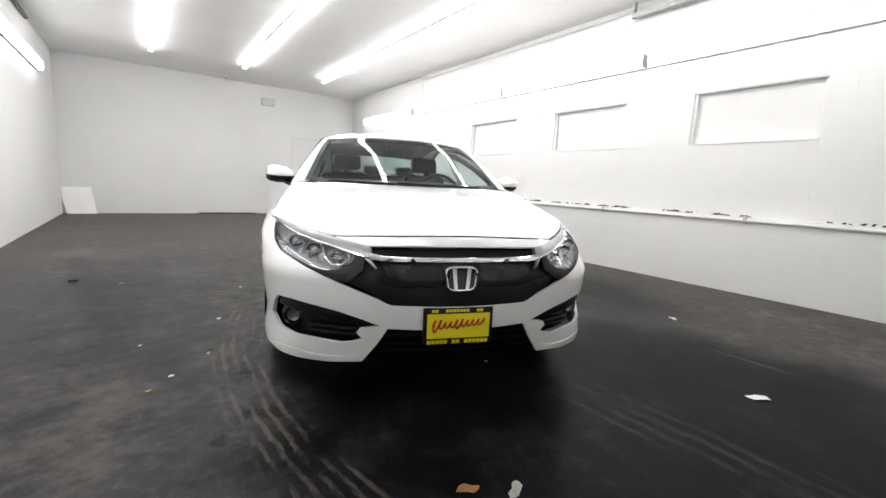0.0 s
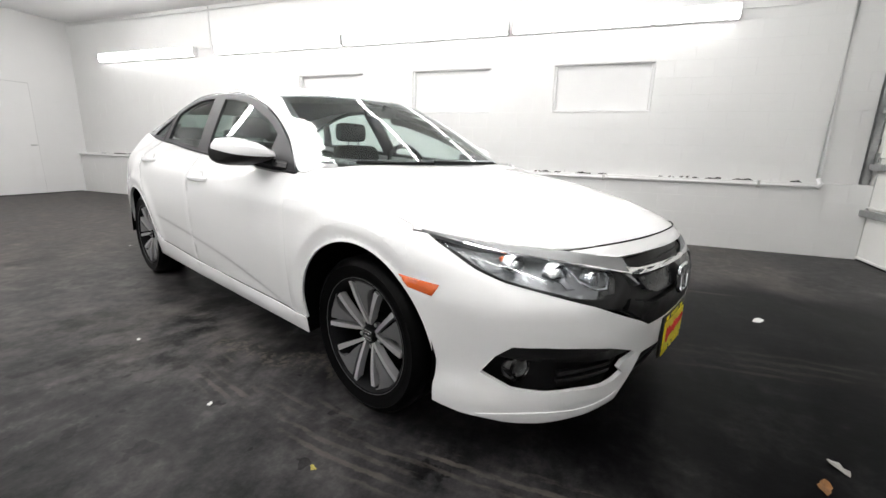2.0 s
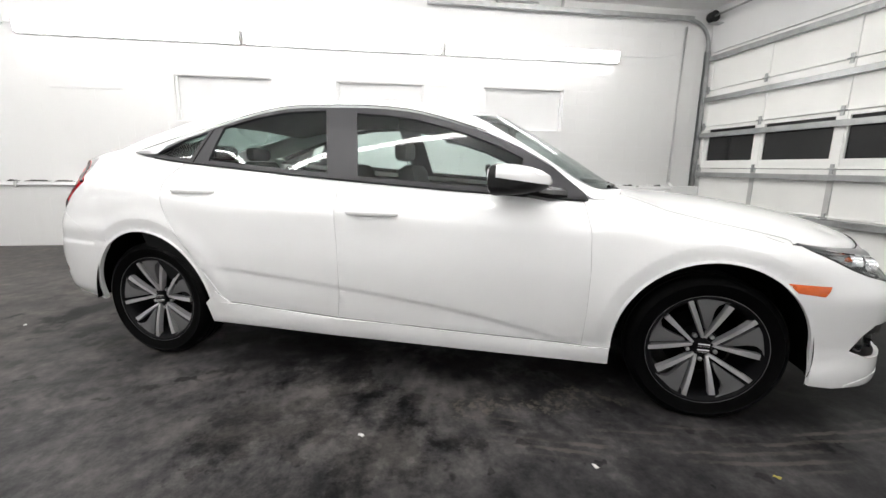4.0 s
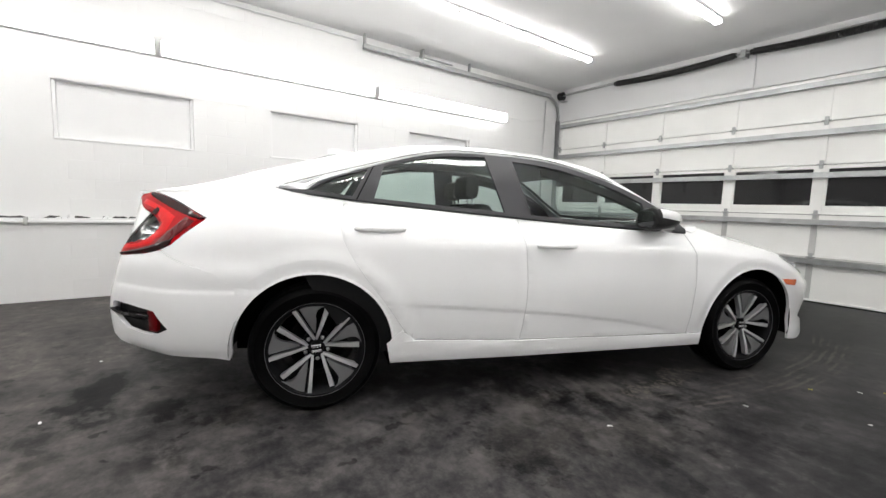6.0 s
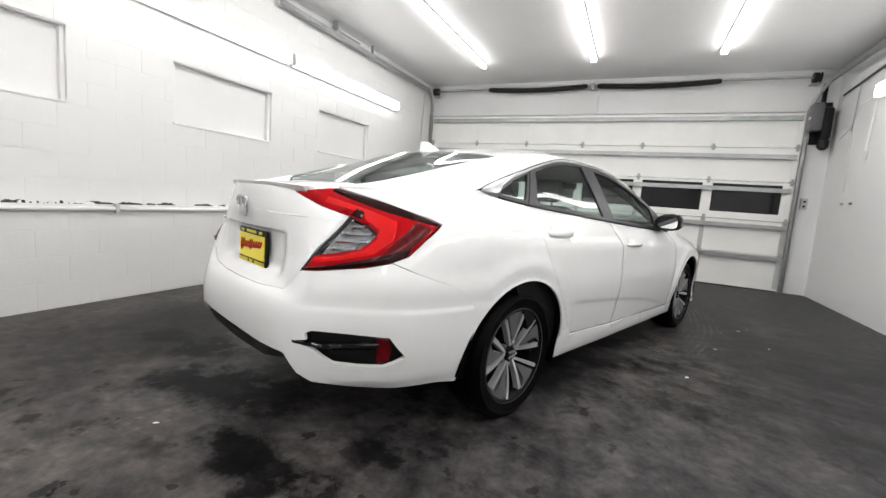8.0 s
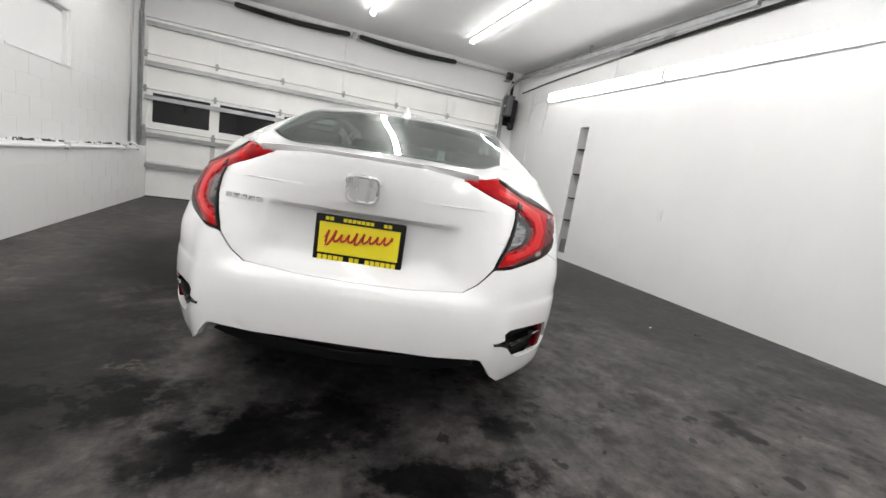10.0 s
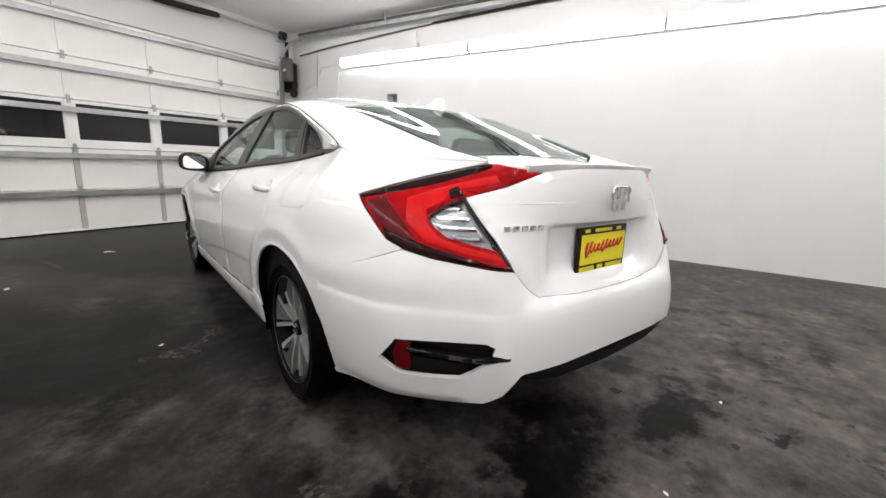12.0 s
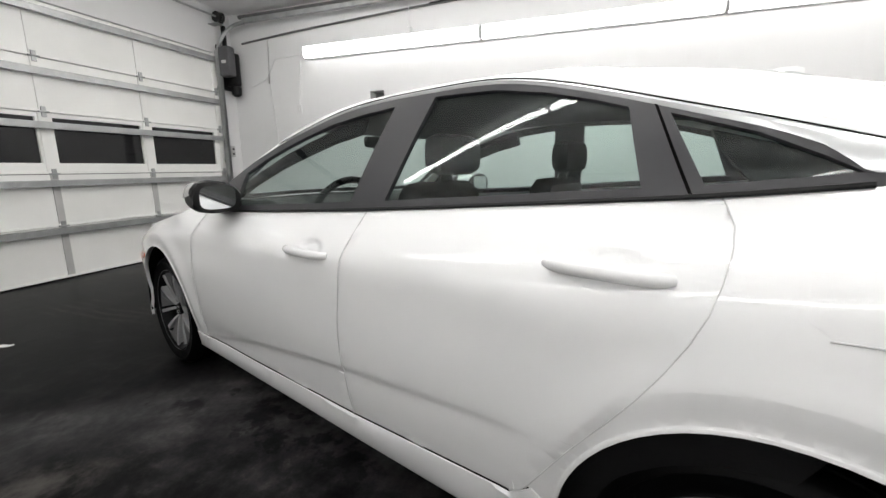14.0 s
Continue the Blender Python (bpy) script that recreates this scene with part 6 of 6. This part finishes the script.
        tl = part("tail_lamp", sheet(red, off=0.006, thick=0.02, gap=0, soft=0.008, sink=0.006, step=0.025, flip=side), M_RED, car, "red wraparound tail lamp with a clear insert", smooth=True)
        clear = tail((0.516, 0.791), (0.575, 0.808), (0.618, 0.823), (0.636, 0.850), (0.640, 0.882), (0.60, 0.915), (0.552, 0.940), (0.535, 0.86))
        part("lamp_bowl", sheet(clear, off=-0.035, thick=0.01, gap=0, soft=0, step=0.02, flip=side), M_SMOKE, tl, smooth=True)
        part("clear_lens", sheet(clear, off=0.004, thick=0.003, gap=0.001, soft=0.004, sink=0.003, step=0.02, flip=side), M_LENS, tl, "clear lens insert", smooth=True)
        for x0, x1, z in ((0.545, 0.605, 0.826), (0.548, 0.628, 0.856), (0.552, 0.628, 0.884), (0.565, 0.600, 0.912)):
            q = tail((x0, z - 0.008), (x1, z - 0.004), (x1, z + 0.010), (x0, z + 0.005))
            part("facet", sheet(q, off=-0.020, thick=0.010, gap=0, soft=0.002, sink=0.004, step=0.01, flip=side), M_SILVER, tl)
        rib = lambda pts: [(s_of(x, z1, True), z1, s_of(x, z0, True), z0) for x, z1, z0 in pts]
        upper = []
        for k in range(15):
            x = 0.757 - 0.297 * k / 14
            z1 = lerp_table([0.46, 0.57, 0.675, 0.758], [1.044, 1.008, 0.969, 0.931], x)
            upper.append((x, z1, z1 - 0.006 - 0.026 * math.sin(math.pi * (k + 1) / 17)))
        part("dark_band", skin_ribbon(rib(upper), 0.0105, 0.004, side), M_REDD, tl, "smoked red band", smooth=True)
        under = []
        for k in range(15):
            x = 0.744 - 0.254 * k / 14
            z0 = lerp_table([0.49, 0.56, 0.66, 0.716, 0.745], [0.735, 0.743, 0.761, 0.781, 0.806], x)
            under.append((x, z0 + 0.006 + 0.042 * (1 - k / 14) ** 1.3, z0))
        part("dark_edge", skin_ribbon(rib(under), 0.0105, 0.004, side), M_REDD, tl, "smoked red lower edge", smooth=True)
        glow = tail((0.46, 1.010), (0.57, 0.970), (0.665, 0.930), (0.690, 0.86), (0.664, 0.806), (0.60, 0.780), (0.515, 0.764), (0.522, 0.781), (0.59, 0.798), (0.634, 0.820), (0.648, 0.862), (0.638, 0.898), (0.59, 0.930), (0.57, 0.955), (0.46, 0.988))
        part("light_guide", sheet(glow, off=0.0075, thick=0.004, gap=0, soft=0.0015, sink=0.0015, step=0.02, flip=side), M_REDL, tl, "bright red light guide", smooth=True)
        tip = tail((0.752, 0.914), (0.708, 0.932), (0.698, 0.865), (0.684, 0.804), (0.736, 0.816), (0.751, 0.866))
        part("outer_lens", sheet(tip, off=0.0085, thick=0.004, gap=0, soft=0.002, sink=0.002, step=0.02, flip=side), M_REFL, tl, "darker red outer lens", smooth=True)
        div = tail((0.548, 0.945), (0.578, 0.932), (0.572, 0.958), (0.548, 0.972))
        part("lamp_divider", sheet(div, off=0.009, thick=0.006, gap=0, soft=0.002, sink=0.002, step=0.01, flip=side), M_REDD, tl)
        edge = tail((0.480, 0.728), (0.488, 0.731), (0.556, 0.938), (0.547, 0.941))
        part("lamp_seam", sheet(edge, off=0.003, thick=0.012, gap=0, soft=0, step=0.02, flip=side), M_BLACKP, tl)
    # spoiler on the boot's edge
    rows = []
    for x, y, z in ((0.0, 2.272, 1.040), (0.15, 2.268, 1.040), (0.28, 2.252, 1.037), (0.38, 2.222, 1.030)):
        rows.append([(x, y - 0.14, z + 0.010), (x, y - 0.06, z + 0.013), (x, y + 0.002, z + 0.016), (x, y + 0.006, z + 0.009), (x, y - 0.008, z - 0.008), (x, y - 0.03, z - 0.014)])
    prof = list(zip(*rows))
    part("spoiler", net([list(r) for r in prof], 25, 20, thick=0.008), M_PAINT, car, "slim white boot spoiler", smooth=True)
    bm = bmesh.new()
    for k in range(5):
        x = 0.355 + 0.030 * k
        c = skin(*tail((x, 0.855))[0])
        add_box(bm, x - 0.011, x + 0.011, c.y + 0.001, c.y + 0.006, 0.846, 0.862)
    part("badge_bars", bm, M_BADGE, lid, "small bright badge bars")


rear_end()

# fuel flap on the left side
ff = [(1.335, 0.988), (1.53, 0.990), (1.558, 0.974), (1.570, 0.888), (1.545, 0.862), (1.37, 0.854), (1.34, 0.875)]
seam("flap_seal", [(1.365, 0.853), (1.46, 0.856), (1.546, 0.861), (1.562, 0.874)], False, 0.0016, -0.0005)
part("fuel_flap", sheet(ff, off=0.0022, thick=0.01, gap=0, soft=0.002, sink=0.002, step=0.03), M_PAINT, car, smooth=True)


# wing mirrors
def wing_mirror(side):
    sg = -1 if side else 1
    cy, cz = -0.485, 0.985
    bm = bmesh.new()
    rings = []
    for f, w, hgt, dz in [(0.0, 0.13, 0.060, -0.012), (0.08, 0.165, 0.092, -0.008), (0.30, 0.180, 0.120, -0.002), (0.62, 0.175, 0.128, 0.003), (0.86, 0.150, 0.112, 0.004), (0.97, 0.11, 0.075, 0.0), (1.0, 0.075, 0.045, -0.002)]:
        x = 0.815 + 0.192 * f
        back = 0.020 * f
        ring = []
        for j in range(20):
            a = 2 * math.pi * j / 20
            c, s_ = math.cos(a), math.sin(a)
            yy = cy + back + (0.020 * c ** 0.4 if c > 0 else -1.2 * w * abs(c) ** 0.9)
            taper = 1.0 if c > 0 else 1.0 - 0.18 * abs(c) ** 1.5
            ring.append(bm.verts.new((sg * (x - 0.02 * max(0, -c)), yy, cz + dz + taper * hgt / 2 * math.copysign(abs(s_) ** 0.7, s_))))
        rings.append(ring)
    for a, b in zip(rings, rings[1:]):
        for j in range(20):
            bm.faces.new((a[j], a[(j + 1) % 20], b[(j + 1) % 20], b[j]))
    bm.faces.new(rings[0])
    bm.faces.new(rings[-1])
    bmesh.ops.recalc_face_normals(bm, faces=bm.faces)
    top = bm.copy()
    for co, no in (((0, cy - 0.08, cz + 0.003), (0, 0.13, -1)), ((0, cy + 0.006, 0), (0, 1, 0))):
        bmesh.ops.bisect_plane(top, geom=list(top.verts) + list(top.edges) + list(top.faces), plane_co=co, plane_no=no, clear_outer=True)
    top.normal_update()
    for v in top.verts:
        v.co += (v.co - Vector((sg * 0.90, cy - 0.06, cz))).normalized() * 0.005
    wm = part("wing_mirror", bm, M_BLACKP, car, "black wing mirror with a white cap", smooth=True)
    part("mirror_cap", top, M_PAINT, wm, "white mirror cap", smooth=True)
    part("mirror_glass", prism([(0.072 * math.copysign(abs(math.cos(a)) ** 0.55, math.cos(a)), 0.046 * math.copysign(abs(math.sin(a)) ** 0.55, math.sin(a))) for a in (2 * math.pi * k / 28 for k in range(28))], lambda u, v: (u, -0.003, v), (0, 0.006, 0)), plain("mirror_silver", (0.8, 0.82, 0.83), 0.03, 1.0, var=0.02), wm, "mirror glass", at=pose(sg * 0.912, cy + 0.034, cz + 0.003, -4, 0, sg * 5))
    arm = tube([(sg * 0.775, cy - 0.27, 0.925), (sg * 0.80, cy - 0.20, 0.930), (sg * 0.85, cy - 0.11, 0.945)], [0.030, 0.032, 0.030], 10)
    part("mirror_arm", arm, M_GLOSSB, wm, smooth=True)


wing_mirror(False)
wing_mirror(True)


# wheels: all four share their meshes; the axle runs along x, outer face at +x
def mesh_of(name, bm, material, smooth=True):
    ob = part(name, bm, material, smooth=smooth)
    me = ob.data
    bpy.data.objects.remove(ob)
    return me


R_T = 0.312
tyre_me = mesh_of("tyre", lathe([(0.222, -0.095), (0.250, -0.107), (0.285, -0.110), (0.300, -0.100), (R_T, -0.080), (R_T, -0.052), (R_T - 0.006, -0.050), (R_T - 0.006, -0.044), (R_T, -0.042), (R_T + 0.001, -0.004), (R_T - 0.006, -0.002), (R_T - 0.006, 0.004), (R_T, 0.006), (R_T, 0.042), (R_T - 0.006, 0.044), (R_T - 0.006, 0.050), (R_T, 0.052), (R_T, 0.080), (0.301, 0.099), (0.284, 0.109), (0.281, 0.112), (0.278, 0.110), (0.252, 0.107), (0.237, 0.101), (0.226, 0.095)], 72), M_RUBBER)
rim_me = mesh_of("rim", lathe([(0.235, 0.100), (0.233, 0.104), (0.226, 0.104), (0.220, 0.098), (0.205, 0.080), (0.198, 0.02), (0.198, -0.09), (0.222, -0.095), (0.229, 0.094)], 72), M_RIMD)
lip_me = mesh_of("rim_lip", lathe([(0.2335, 0.1035), (0.2335, 0.1050), (0.2320, 0.1050), (0.2315, 0.1030), (0.2320, 0.1035)], 72), M_RIMG)
hub_me = mesh_of("hub", lathe([(0.0, 0.078), (0.030, 0.078), (0.033, 0.074), (0.036, 0.060), (0.062, 0.052), (0.074, 0.030), (0.074, 0.0), (0.0, 0.0)], 40, closed=False), M_RIMD)
drum_me = mesh_of("brake_disc", lathe([(0.05, -0.01), (0.140, -0.01), (0.140, -0.032), (0.05, -0.032)], 40), M_DARK)
cap_bm = bmesh.new()
for sg in (-1, 1):
    add_box(cap_bm, 0.0785, 0.0815, -0.024, 0.024, sg * 0.0125 - 0.007, sg * 0.0125 + 0.007, 0.003)
cap_me = mesh_of("cap_bars", cap_bm, M_CHROME)


def blade(pts_in, pts_out, deep):
    """One spoke face: radial strip from hub to rim between two angle tables (radius, angle, x)."""
    bm = bmesh.new()
    f, g = [], []
    for (r, a, x), (r2, a2, x2) in zip(pts_in, pts_out):
        f.append((bm.verts.new((x, r * math.sin(radians(a)), r * math.cos(radians(a)))), bm.verts.new((x2, r2 * math.sin(radians(a2)), r2 * math.cos(radians(a2))))))
        g.append((bm.verts.new((x - deep, r * math.sin(radians(a)), r * math.cos(radians(a)))), bm.verts.new((x2 - deep, r2 * math.sin(radians(a2)), r2 * math.cos(radians(a2))))))
    for k in range(len(f) - 1):
        bm.faces.new((f[k][0], f[k][1], f[k + 1][1], f[k + 1][0]))
        bm.faces.new((g[k][1], g[k][0], g[k + 1][0], g[k + 1][1]))
        bm.faces.new((f[k][0], f[k + 1][0], g[k + 1][0], g[k][0]))
        bm.faces.new((f[k][1], g[k][1], g[k + 1][1], f[k + 1][1]))
    bm.faces.new((f[0][1], f[0][0], g[0][0], g[0][1]))
    bm.faces.new((f[-1][0], f[-1][1], g[-1][1], g[-1][0]))
    bmesh.ops.recalc_face_normals(bm, faces=bm.faces)
    return bm


def xr(r):
    return lerp_table([0.035, 0.08, 0.15, 0.23], [0.068, 0.080, 0.092, 0.098], r)


def polar(r, a):
    return Vector((r * math.sin(radians(a)), r * math.cos(radians(a))))


def bar_face(p, q, w0, w1, dx, deep, material, n=7):
    """A straight spoke between two points of the wheel's face, w0 wide at the hub and w1 at its end."""
    side = Vector((q.y - p.y, p.x - q.x)).normalized()
    left, right = [], []
    for k in range(n):
        c = p.lerp(q, k / (n - 1))
        w = (w0 + (w1 - w0) * k / (n - 1)) / 2
        for lst, v in ((left, c - side * w), (right, c + side * w)):
            lst.append((v.length, math.degrees(math.atan2(v.x, v.y)), xr(v.length) + dx))
    return mesh_of("spoke", blade(left, right, deep), material, False)


def fan_face(dx, deep, material):
    """The grey fan: straight against the full spoke, hollowed on its other side."""
    p, q = polar(0.078, -1.0), polar(0.2280, -16.0)
    left, right = [], []
    for k in range(10):
        v = p.lerp(q, k / 9)
        a = lerp_table([0.078, 0.12, 0.16, 0.195, 0.214, 0.2280], [3.0, 5.0, 4.5, 7.5, 14.0, 25.0], v.length)
        left.append((v.length, math.degrees(math.atan2(v.x, v.y)), xr(v.length) + dx))
        right.append((v.length, a, xr(v.length) + dx))
    return mesh_of("spoke", blade(left, right, deep), material, False)


# five groups: a slim full spoke, a grey fan that widens at the rim, and a shorter slim spoke
sp1 = fan_face(-0.003, 0.026, M_RIMG)
sp2 = bar_face(polar(0.042, -5.0), polar(0.2280, -22.5), 0.0120, 0.0200, 0.0, 0.03, M_RIMF)
fl1 = bar_face(polar(0.042, 5.0), polar(0.205, 20.0), 0.0110, 0.0230, -0.001, 0.03, M_RIMF)
nut_me = mesh_of("wheel_nut", tube([(0.045, 0, 0), (0.066, 0, 0), (0.069, 0, 0)], [0.009, 0.009, 0.005], 8), M_GALV)


def wheel(x, y, spin):
    sg = 1 if x > 0 else -1
    m = pose(x, y, R_T - 0.003, spin, 0, 0 if sg > 0 else 180)
    w = part("wheel", rim_me, None, car, "alloy wheel with bright paired spokes", at=m)
    part("tyre", tyre_me, None, w, "black rubber tyre")
    part("rim_lip", lip_me, None, w)
    part("hub", hub_me, None, w)
    part("hub_cap_bars", cap_me, None, w)
    part("brake_disc", drum_me, None, w)
    for k in range(5):
        r = pose(0, 0, 0, 72 * k, 0, 0)
        for me in (sp1, sp2, fl1):
            part("spoke", me, None, w, at=r)
        part("wheel_nut", nut_me, None, w, at=pose(0, 0, 0, 72 * k + 36, 0, 0) @ Matrix.Translation((0, 0, 0.056)))


wheel(-0.746, -1.352, -1.5)
wheel(-0.746, 1.343, 5.5)
wheel(0.746, -1.352, 9)
wheel(0.746, 1.343, 9)

# wheel wells and underside
for sx in (-1, 1):
    for cy in (-1.35, 1.35):
        bm = bmesh.new()
        a0, a1 = (-4, 200) if cy > 0 else (-16, 192)
        pr = []
        for k in range(25):
            a = radians(a0 + (a1 - a0) * k / 24)
            c, s_ = cy + 0.395 * math.cos(a), 0.32 + 0.395 * math.sin(a)
            pr.append((bm.verts.new((sx * 0.855, cy + 0.380 * math.cos(a), 0.315 + 0.380 * math.sin(a))), bm.verts.new((sx * 0.80, c, s_)), bm.verts.new((sx * 0.56, c, s_))))
        for p, q in zip(pr, pr[1:]):
            bm.faces.new((p[0], p[1], q[1], q[0]))
            bm.faces.new((p[1], p[2], q[2], q[1]))
        bm.faces.new([p[2] for p in pr])
        bmesh.ops.recalc_face_normals(bm, faces=bm.faces)
        part("wheel_well", bm, M_DARK, car, "black wheel arch liner", smooth=True)
bm = bmesh.new()
add_box(bm, -0.80, 0.80, -0.96, 0.96, 0.215, 0.25)
add_box(bm, -0.50, 0.50, -2.02, -1.75, 0.205, 0.24)
add_box(bm, -0.55, 0.55, -1.749, -0.961, 0.21, 0.25)
add_box(bm, -0.55, 0.55, 0.961, 1.75, 0.24, 0.30)
add_box(bm, -0.48, 0.48, 1.751, 2.2, 0.37, 0.40)
add_tube(bm, [(-0.42, 1.5, 0.34), (-0.42, 2.05, 0.38)], 0.07, 12)
part("underbody", bm, M_DARK, car, "black underside")


# cabin
def cabin():
    for side in (False, True):
        card = [(-0.84, 0.26), (1.15, 0.26), (1.42, 0.70), (1.45, 1.06), (1.0, belt(1.0) - 0.01), (0.2, belt(0.2) - 0.01), (-0.84, belt(-0.84) - 0.01)]
        part("door_card", sheet(card, off=-0.05, thick=0.04, gap=0, soft=0, step=0.12, flip=side), M_TRIM, car, "dark door trim panel", smooth=True)
        zt = lambda y: lerp_table(TPY, TPZ, y)
        ys = (-0.70, -0.55, -0.40, -0.25, -0.10, 0.05)
        trim = [(y, zt(y) - 0.012) for y in ys] + [(y, zt(y) - 0.062) for y in reversed(ys)]
        part("front_pillar_trim", sheet(trim, surf=side_glass, off=-0.045, thick=0.02, gap=0, soft=0, flip=side), M_TRIM, car, smooth=True)
        trim = [(1.27, belt(1.27) - 0.01), (1.50, belt(1.50) - 0.004), (1.42, zt(1.42) - 0.004), (1.30, zt(1.30) - 0.006), (1.16, zt(1.16) - 0.008), (1.20, zt(1.20) - 0.060)]
        part("rear_pillar_trim", sheet(trim, surf=side_glass, off=-0.050, thick=0.02, gap=0, soft=0, flip=side), M_TRIM, car, smooth=True)
    dash = [(-1.02, 0.55), (-1.02, 0.90), (-0.86, 0.945), (-0.62, 0.925), (-0.48, 0.90), (-0.42, 0.84), (-0.45, 0.70), (-0.60, 0.55)]
    part("dashboard", prism(dash, lambda a, b: (-0.76, a, b), (1.52, 0, 0)), M_TRIM, car, "dark dashboard")
    wheel_pts = [(0.37 + 0.185 * math.cos(a), -0.36 + 0.06 * math.sin(a), 0.87 + 0.175 * math.sin(a)) for a in (2 * math.pi * k / 28 for k in range(28))]
    sw = part("steering_wheel", tube(wheel_pts, 0.016, 8, closed=True), M_TRIM, car, "black steering wheel", smooth=True)
    part("steering_hub", box(0.29, 0.45, -0.40, -0.35, 0.83, 0.91, 0.02), M_TRIM, sw, smooth=True)
    part("spoke_bar", box(0.20, 0.54, -0.375, -0.355, 0.86, 0.885, 0.006), M_TRIM, sw)
    for x, far in ((-0.37, 0.14), (0.37, 0.0)):
        s_ = part("front_seat", box(x - 0.26, x + 0.26, far - 0.45, far + 0.12, 0.42, 0.58, 0.06), M_SEAT, car, "dark cloth seat", smooth=True)
        bm = box(-0.25, 0.25, -0.07, 0.07, 0.0, 0.60, 0.06)
        for v in bm.verts:
            v.co.x *= 1.0 - 0.28 * max(0, v.co.z - 0.25) / 0.4
        part("backrest", bm, M_SEAT, s_, smooth=True, at=pose(x, far + 0.12, 0.46, -14, 0, 0))
        part("headrest", box(x - 0.13, x + 0.13, far + 0.26, far + 0.36, 1.07, 1.215, 0.04), M_SEAT, s_, smooth=True)
        for d in (-0.05, 0.05):
            part("headrest_post", tube([(x + d, far + 0.265, 1.00), (x + d, far + 0.295, 1.10)], 0.007, 8), M_CHROME, s_)
    rs = part("rear_seat", box(-0.66, 0.66, 0.86, 1.36, 0.42, 0.62, 0.06), M_SEAT, car, "dark cloth rear bench", smooth=True)
    part("rear_backrest", box(-0.64, 0.64, -0.07, 0.07, 0.0, 0.58, 0.06), M_SEAT, rs, smooth=True, at=pose(0, 1.34, 0.52, -24, 0, 0))
    for x in (-0.40, 0.0, 0.40):
        part("rear_headrest", box(x - 0.12, x + 0.12, 1.50, 1.58, 1.06, 1.16, 0.03), M_SEAT, rs, smooth=True)
    part("parcel_shelf", box(-0.55, 0.55, 1.56, 1.90, 1.03, 1.05, 0.006), M_TRIM, car)
    rv = part("rear_view_mirror", box(-0.12, 0.12, -0.50, -0.46, 1.205, 1.265, 0.015), M_BLACKP, car, "black rear-view mirror", smooth=True)
    part("mirror_stalk", tube([(0, -0.49, 1.25), (0, -0.53, 1.27)], 0.014, 8), M_BLACKP, rv)
    part("cabin_floor", box(-0.76, 0.76, -0.95, 1.5, 0.28, 0.32), M_TRIM, car)
    part("console", box(-0.12, 0.12, -0.55, 0.35, 0.33, 0.62, 0.03), M_TRIM, car, smooth=True)


cabin()


# ---- scraps and leaves on the floor ----
def scrap(name, label, category, x, y, size, turn, seed, mat, group="", curl=0.12):
    """A small crumpled flake with a ragged outline, lying on the floor."""
    r = random.Random(seed)
    n = 11
    bm = bmesh.new()
    ring = []
    for k in range(n):
        a = 2 * math.pi * k / n
        d = size * (0.30 + 0.28 * r.random())
        ring.append((d * 1.35 * math.cos(a), d * 0.75 * math.sin(a), 0.0015 + size * curl * r.random()))
    top = [bm.verts.new(p) for p in ring]
    low = [bm.verts.new((p[0], p[1], max(0.0005, p[2] - 0.0014))) for p in ring]
    ct, cl = bm.verts.new((0, 0, 0.0022 + size * curl * 0.5)), bm.verts.new((0, 0, 0.0008 + size * curl * 0.3))
    for k in range(n):
        j = (k + 1) % n
        bm.faces.new((top[k], top[j], ct))
        bm.faces.new((low[j], low[k], cl))
        bm.faces.new((top[j], top[k], low[k], low[j]))
    bmesh.ops.recalc_face_normals(bm, faces=bm.faces)
    low_z = min(v.co.z for v in bm.verts)
    for v in bm.verts:
        v.co.z += 0.0006 - low_z
    o = part(name, bm, mat, at=pose(x, y, 0, 0, 0, turn))
    return tagged(o, label, category, group)


for k, (x, y, size, turn) in enumerate(((-1.49, -0.40, 0.022, 20), (-1.80, -1.21, 0.022, 20), (-1.92, -0.71, 0.016, 50), (1.344, -0.02, 0.026, 10), (0.20, 2.62, 0.02, 0), (-1.21, 0.43, 0.024, 40), (-0.35, -1.82, 0.02, 15), (1.52, -1.93, 0.05, 80), (-2.05, 0.95, 0.03, 0), (0.97, 2.45, 0.018, 30))):
    scrap("paper_scrap", "small white scrap of paper lying on the dark floor", "scrap", x, y, size, turn, 20 + k, M_PAPER, "scraps on the floor")
scrap("torn_paper", "larger torn white paper scrap on the black damp floor", "scrap", 0.55, -2.82, 0.085, -35, 3, M_PAPER, "scraps on the floor")
scrap("pale_leaf", "pale curled leaf on the damp floor", "leaf", -0.94, -2.64, 0.058, 30, 5, M_PALE, "leaves on the floor", 0.2)
scrap("dry_leaf", "dry orange brown leaf on the damp floor", "leaf", -1.07, -2.55, 0.060, -20, 6, M_LEAF, "leaves on the floor", 0.2)
scrap("yellow_leaf", "small yellow leaf on the dark floor", "leaf", -1.89, -1.33, 0.024, 25, 8, M_YLEAF, "leaves on the floor", 0.2)
scrap("yellow_leaf", "small yellow leaf beside the front wheel's track", "leaf", -1.62, -1.00, 0.024, 70, 9, M_YLEAF, "leaves on the floor", 0.2)
scrap("dark_scrap", "small dark crumpled scrap on the floor", "scrap", -2.38, 1.15, 0.07, 15, 11, M_GRIME, "scraps on the floor", 0.35)
